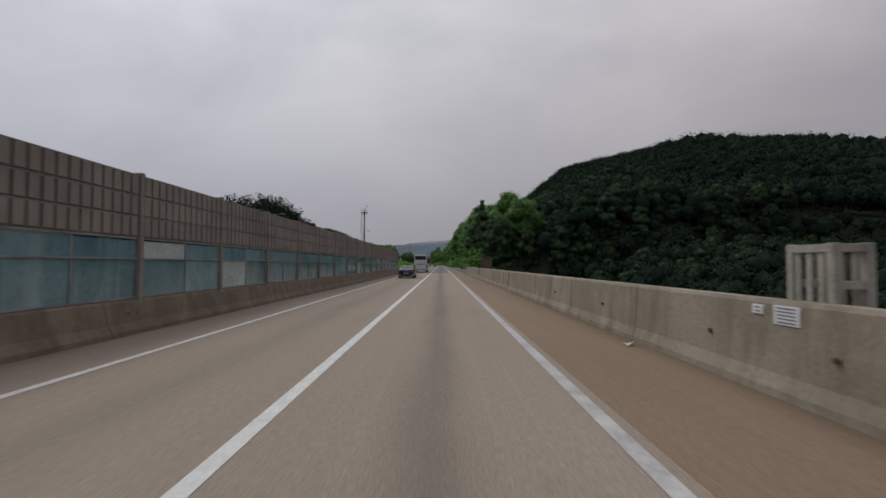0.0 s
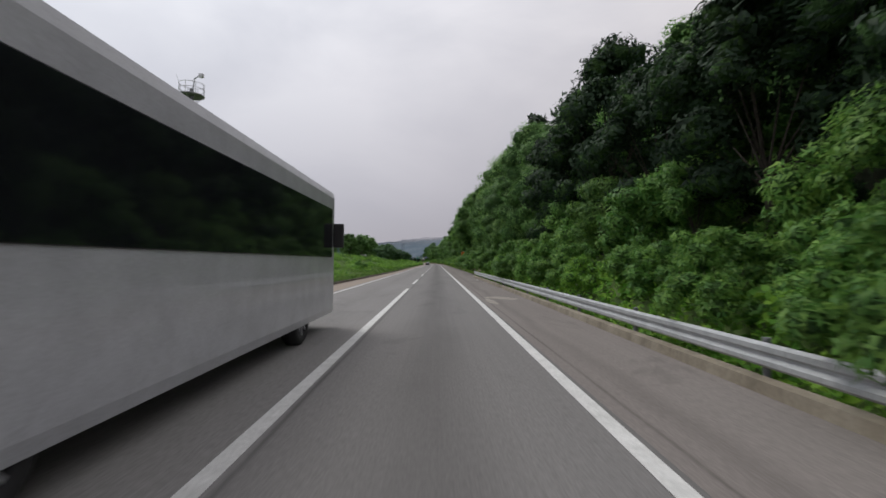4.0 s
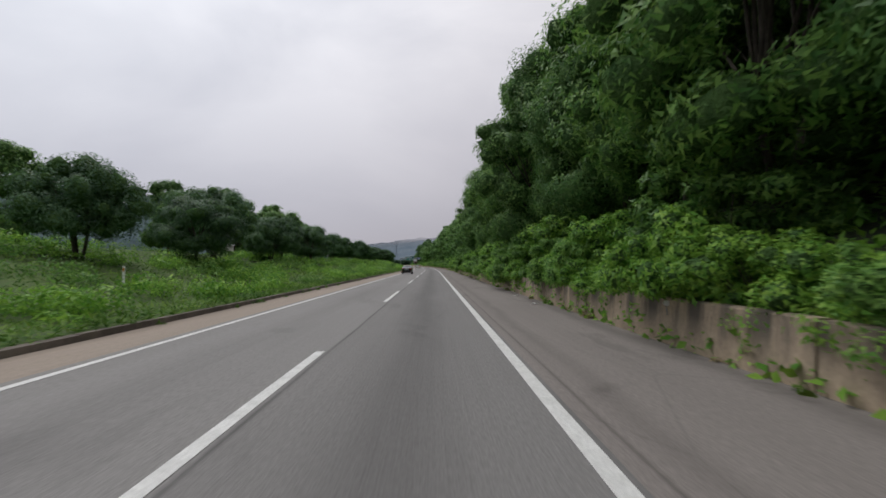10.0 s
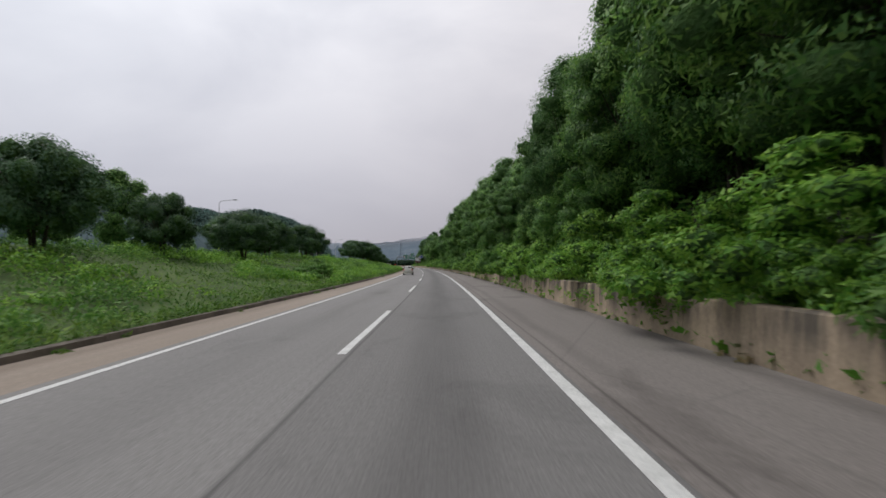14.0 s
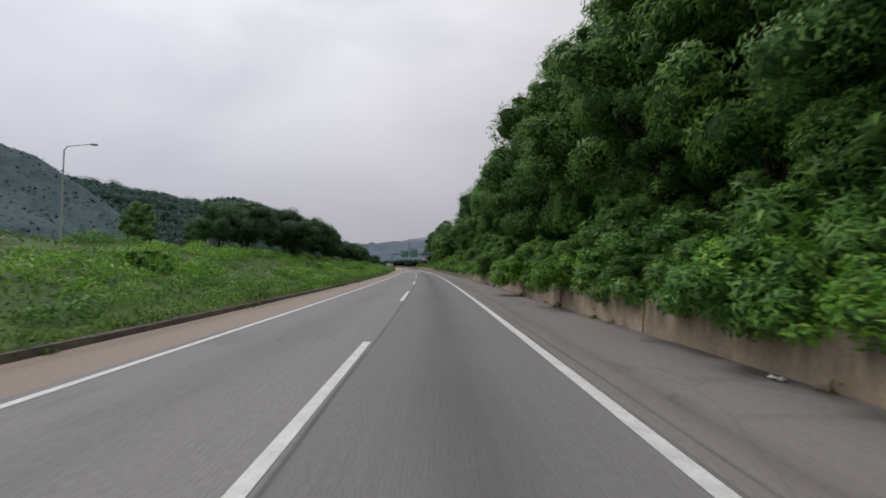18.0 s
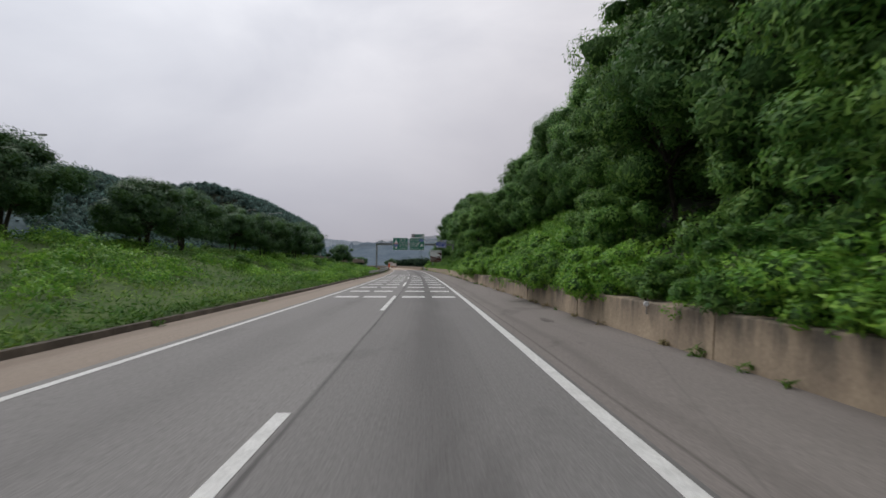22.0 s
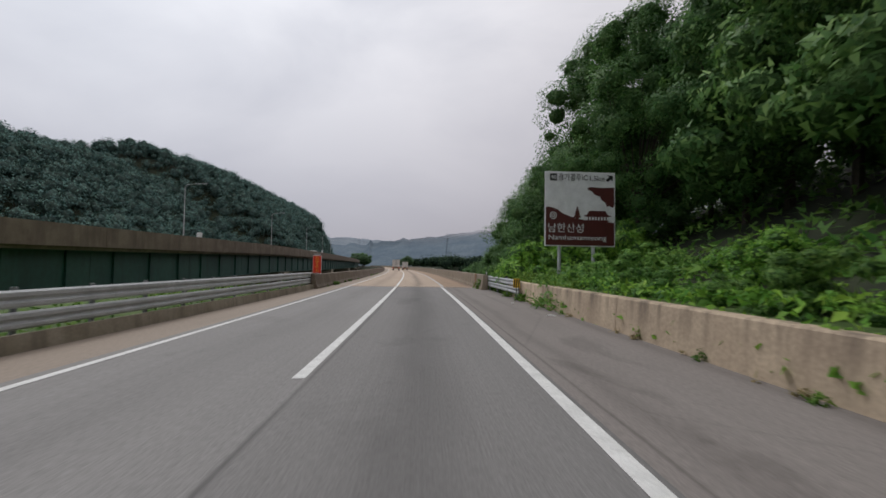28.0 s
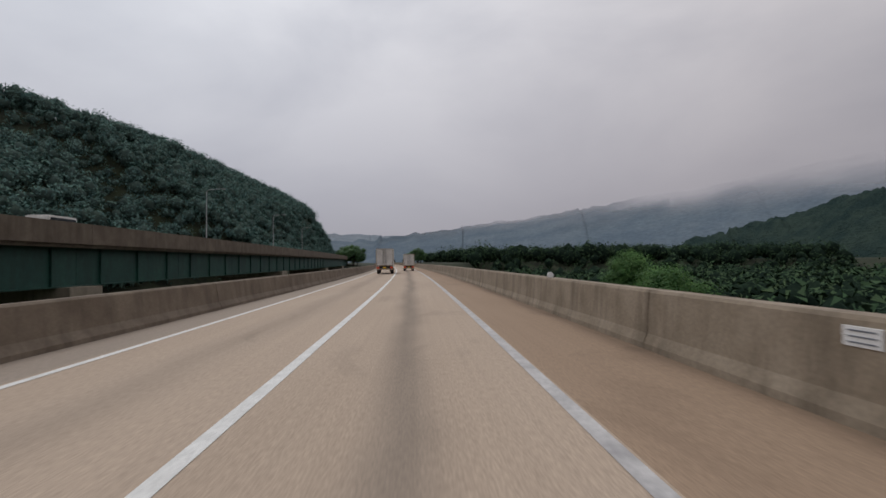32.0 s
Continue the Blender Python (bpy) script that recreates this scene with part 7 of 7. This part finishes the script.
def box_truck(s, x, w, long, tall, floor_z, label, signal):
    """A cargo lorry seen from behind: box body with two doors, hinges, locking rods, lamps, bumper, wheels and cab."""
    root = empty("box_truck", stand(s, x), label, "truck")
    body = part("cargo_box", box(-w / 2, 0.03, floor_z, w / 2, long, tall, 0.02), TRUCKW, root)
    fr = [(-w / 2, floor_z, -w / 2 + 0.07, tall), (w / 2 - 0.07, floor_z, w / 2, tall), (-w / 2, tall - 0.09, w / 2, tall), (-w / 2, floor_z, w / 2, floor_z + 0.1)]
    for a, b, c, d in fr:
        part("frame_edge", box(a, -0.02, b, c, 0.06, d, 0.008), TRUCKF, root)
    for sd in (1, -1):
        door = part("rear_door", box(sd * 0.02, -0.01, floor_z + 0.11, sd * (w / 2 - 0.08), 0.04, tall - 0.1, 0.008), TRUCKW, root)
        for q in (0.10, 0.22):
            part("lock_rod", rod((sd * q, -0.045, floor_z + 0.03), (sd * q, -0.045, tall - 0.04), 0.018, n=6), STEEL_D, door)
        part("lock_handle", box(sd * 0.1, -0.07, floor_z + 0.5, sd * 0.42, -0.04, floor_z + 0.54), STEEL_D, door)
        for i in range(4):
            z = floor_z + 0.35 + (tall - floor_z - 0.7) * i / 3
            part("hinge", box(sd * (w / 2 - 0.18), -0.035, z, sd * (w / 2 - 0.02), 0.0, z + 0.07), STEEL_D, door)
        part("tail_lamp", box(sd * (w / 2 - 0.42), -0.04, floor_z - 0.36, sd * (w / 2 - 0.06), 0.06, floor_z - 0.12, 0.02), LIT, root)
        part("indicator", box(sd * (w / 2 - 0.16), -0.05, floor_z - 0.36, sd * (w / 2 - 0.07), 0.05, floor_z - 0.13, 0.01), ORANGE, root)
        part("mud_flap", box(sd * (w / 2 - 0.5), 0.9, 0.25, sd * (w / 2 - 0.05), 0.93, floor_z - 0.2), PLASTIC, root)
        for y in (1.7, long - 0.2):
            wheel(root, sd * (w / 2 - 0.22), y, 0.42, 0.34, sd, 8)
    part("rear_bumper", box(-w / 2 + 0.05, -0.03, floor_z - 0.52, w / 2 - 0.05, 0.05, floor_z - 0.40, 0.015), TRUCKF, root)
    part("number_plate", box(-0.22, -0.05, floor_z - 0.32, 0.22, 0.0, floor_z - 0.18), YELLOW, root)
    part("chassis", box(-w / 2 + 0.4, 0.1, floor_z - 0.3, w / 2 - 0.4, long + 1.4, floor_z - 0.02), PLASTIC, root)
    part("cab", box(-w / 2 + 0.1, long + 0.1, 0.5, w / 2 - 0.1, long + 1.9, 2.35, 0.1), TRUCKW, root)
    for sd in (1, -1):
        part("wing_mirror", box(sd * (w / 2 - 0.05), long + 1.5, 1.6, sd * (w / 2 + 0.18), long + 1.6, 2.0, 0.02), PLASTIC, root)
    return root


TRUCKW = mat("truck_panel", (0.56, 0.545, 0.52), (0.66, 0.645, 0.62), scale=1.2, fine=20, rough=0.5, streak=((0.42, 0.38, 0.33), 0.35))
TRUCKF = mat("truck_frame", (0.30, 0.22, 0.15), (0.40, 0.31, 0.22), scale=3, fine=20, rough=0.6)
box_truck(746.5, -1.45, 2.35, 6.4, 3.5, 1.12, "white box lorry with brown framed rear doors on the inner lane", True)
box_truck(763.5, 2.2, 1.9, 4.2, 3.0, 0.95, "small pale box lorry on the outer lane", False)

bus = empty("coach_bus", stand(86.0, -2.1), "tall white coach with a dark rear window", "bus")
bmx = bmesh.new()
add_box(bmx, -1.24, 0, 0.35, 1.24, 11.6, 3.40, 0.16)
part("body", bmx, flat("coach_white", (0.5, 0.51, 0.54), 0.35, coat=0.6), bus, smooth=False)
part("rear_window", box(-1.08, -0.02, 2.45, 1.08, 0.05, 3.2, 0.06), CARGLASS, bus)
for sd in (1, -1):
    part("side_glass", box(sd * 1.22, 0.6, 1.75, sd * 1.255, 11.2, 2.95, 0.01), CARGLASS, bus)
    part("tail_lamp", box(sd * 0.98, -0.03, 0.95, sd * 1.18, 0.05, 1.5, 0.03), TAIL, bus)
    part("mirror", box(sd * 1.25, 11.3, 2.0, sd * 1.5, 11.45, 2.6, 0.04), PLASTIC, bus)
    for y in (2.6, 9.0):
        wheel(bus, sd * 1.05, y, 0.5, 0.3, sd, 8)
part("engine_grille", box(-0.7, -0.025, 1.55, 0.7, 0.03, 1.68, 0.01), PLASTIC, bus)
part("rear_bumper", box(-1.2, -0.05, 0.38, 1.2, 0.1, 0.75, 0.05), flat("coach_grey", (0.3, 0.31, 0.33), 0.5), bus)
part("number_plate", box(-0.26, -0.06, 0.82, 0.26, 0.0, 0.94), PLATE, bus)
part("number_bar", box(-0.2, -0.066, 0.85, 0.2, -0.04, 0.91), BAR, bus)


def far_car(s, x, z, label, tall=1.5, turn=180):
    r = empty("car", stand(s, x, z, turn), label, "car", "cars on the viaduct")
    part("body", box(-0.9, -2.2, 0.3, 0.9, 2.2, 0.3 + tall * 0.45, 0.12), TRUCKW, r)
    part("cabin", box(-0.78, -1.6, 0.25 + tall * 0.45, 0.78, 0.9, tall, 0.2), TRUCKW, r)
    part("glass_band", box(-0.80, -1.5, 0.32 + tall * 0.45, 0.80, 0.8, tall - 0.14, 0.1), CARGLASS, r)
    for sd in (1, -1):
        for y in (-1.35, 1.35):
            wheel(r, sd * 0.78, y, 0.32, 0.2, sd, 6)


far_car(653, -24, 3.05 + via_z(653), "white car passing on the parallel viaduct")
far_car(716, -22.5, 3.05, "white van passing on the parallel viaduct", 2.0)
far_car(775, -23, 3.05, "white car passing on the parallel viaduct")

# ---- small things ----
def litter(s, x, w, l, label):
    """A crumpled scrap lying on the shoulder."""
    lr = random.Random(int(s * 10))
    bm = bmesh.new()
    bmesh.ops.create_grid(bm, x_segments=4, y_segments=4, size=0.5)
    for v in bm.verts:
        v.co = Vector((v.co.x * w, v.co.y * l, 0.012 + lr.uniform(0, 0.06)))
    bmesh.ops.solidify(bm, geom=bm.faces[:], thickness=0.006)
    ob = part("litter", bm, SCRAP, None, m=stand(s, x, 0.004, lr.uniform(0, 360)))
    return tagged(ob, label, "litter", "scraps on the shoulder")


SCRAP = mat("scrap_paper", (0.55, 0.55, 0.53), (0.72, 0.72, 0.70), scale=8, fine=30, rough=0.7)
for s, x, w, l in ((9.3, 5.75, 0.12, 0.22), (127.5, 5.5, 0.18, 0.25), (158, 6.5, 0.12, 0.2), (184, 6.6, 0.15, 0.3), (236, 6.4, 0.1, 0.25), (241, 6.55, 0.12, 0.2), (262, 6.3, 0.12, 0.12), (303, 6.55, 0.2, 0.3), (362, 6.2, 0.1, 0.25),
                   (367, 6.0, 0.1, 0.12), (398, 6.5, 0.16, 0.2), (449, 6.55, 0.2, 0.3), (497, 6.3, 0.2, 0.1), (505, 6.5, 0.15, 0.2), (615, 6.2, 0.1, 0.3), (620, 5.9, 0.1, 0.2)):
    litter(s, x, w, l, "small crumpled white scrap on the hard shoulder")

# roadside marker posts on the grass bank
for s in (236.0,):
    mk = empty("marker_post", stand(s, -10.6, ground_z(s, -10.6)), "short white marker post in the bank grass", "marker post")
    part("post", box(-0.05, -0.02, -0.2, 0.05, 0.02, 0.85, 0.01), WHITE, mk)
    part("reflector", box(-0.035, -0.026, 0.62, 0.035, -0.018, 0.76), flat("amber_reflector", (0.6, 0.25, 0.03), 0.3) if "amber_reflector" not in bpy.data.materials else bpy.data.materials["amber_reflector"], mk)

# sheds beyond the bank
ROOFING = mat("shed_roof", (0.30, 0.31, 0.32), (0.42, 0.43, 0.44), scale=2, fine=20, rough=0.6, metal=0.2)
SHEDWALL = mat("shed_wall", (0.46, 0.46, 0.44), (0.60, 0.60, 0.58), scale=1.5, fine=15, rough=0.8, streak=((0.25, 0.2, 0.15), 0.4))


def shed(s, x, w, l, eave, vault, label, z):
    root = empty("shed", stand(s, x, z), label, "shed")
    part("wall", box(-w / 2, -l / 2, -1.5, w / 2, l / 2, eave), SHEDWALL, root)
    bm = bmesh.new()
    ring = [((w / 2 + 0.2) * math.cos(a), eave + vault * math.sin(a)) for a in [math.pi * i / 10 for i in range(11)]]
    rows2 = [[bm.verts.new((px, py, pz)) for px, pz in ring] for py in (-l / 2 - 0.25, l / 2 + 0.25)]
    for i in range(10):
        bm.faces.new((rows2[0][i], rows2[0][i + 1], rows2[1][i + 1], rows2[1][i]))
    bm.faces.new(rows2[0])
    bm.faces.new(rows2[1])
    part("roof", bm, ROOFING, root)
    part("door", box(w * -0.1, -l / 2 - 0.03, 0.0, w * 0.25, -l / 2 + 0.02, eave * 0.8), STEEL_D, root)


shed(201, -35.5, 3.6, 3.4, 1.7, 0.8, "low farm shed with a vaulted grey roof beyond the bank", 2.3)
shed(289, -31, 2.2, 2.6, 2.0, 0.25, "small white hut with a flat grey roof beyond the bank", 2.6)

# tar patches and pale repairs on the shoulder
TAR = mat("tar_stain", (0.085, 0.073, 0.065), (0.12, 0.102, 0.092), scale=2, fine=20, rough=0.7)
PALE = mat("pale_repair", (0.25, 0.225, 0.195), (0.36, 0.33, 0.285), scale=2, fine=20, rough=0.9)


def patch(s, x, w, l, material, label, seed):
    """A thin stain or repair with a ragged outline."""
    pr = random.Random(seed)
    n = 40
    ph = [pr.uniform(0, 6.28) for k in range(4)]
    bm = bmesh.new()
    vs = []
    for i in range(n):
        a = 2 * math.pi * i / n
        r = 1 + 0.22 * math.sin(2 * a + ph[0]) + 0.14 * math.sin(3 * a + ph[1]) + 0.08 * math.sin(7 * a + ph[2]) + 0.05 * math.sin(13 * a + ph[3])
        vs.append(bm.verts.new((math.cos(a) * r * w / 2, math.sin(a) * r * l / 2, 0.0)))
    bm.faces.new(vs)
    ob = part("patch", bm, material, None, m=stand(s, x, 0.002))
    return tagged(ob, label, "road patch", "patches on the shoulder", "structure")


patch(298.5, 4.75, 1.3, 4.2, TAR, "dark spilled tar stain on the shoulder", 1)
patch(303.5, 4.3, 0.7, 3.0, TAR, "dark spilled tar stain on the shoulder", 2)
patch(488.0, 5.3, 0.25, 1.4, TAR, "dark spilled tar stain on the shoulder", 3)
patch(450.5, 5.2, 0.3, 2.2, TAR, "dark spilled tar stain on the shoulder", 4)
patch(446.5, 5.6, 0.35, 1.6, TAR, "dark spilled tar stain on the shoulder", 5)
patch(105.3, 4.08, 0.34, 2.6, PALE, "pale concrete splash on the shoulder", 11)
patch(107.1, 4.75, 1.3, 1.7, PALE, "pale concrete splash on the shoulder", 12)
patch(625.5, 5.9, 0.9, 0.3, PALE, "pale concrete spill on the shoulder", 7)
patch(624.7, 5.75, 0.35, 0.16, PALE, "pale concrete spill on the shoulder", 8)
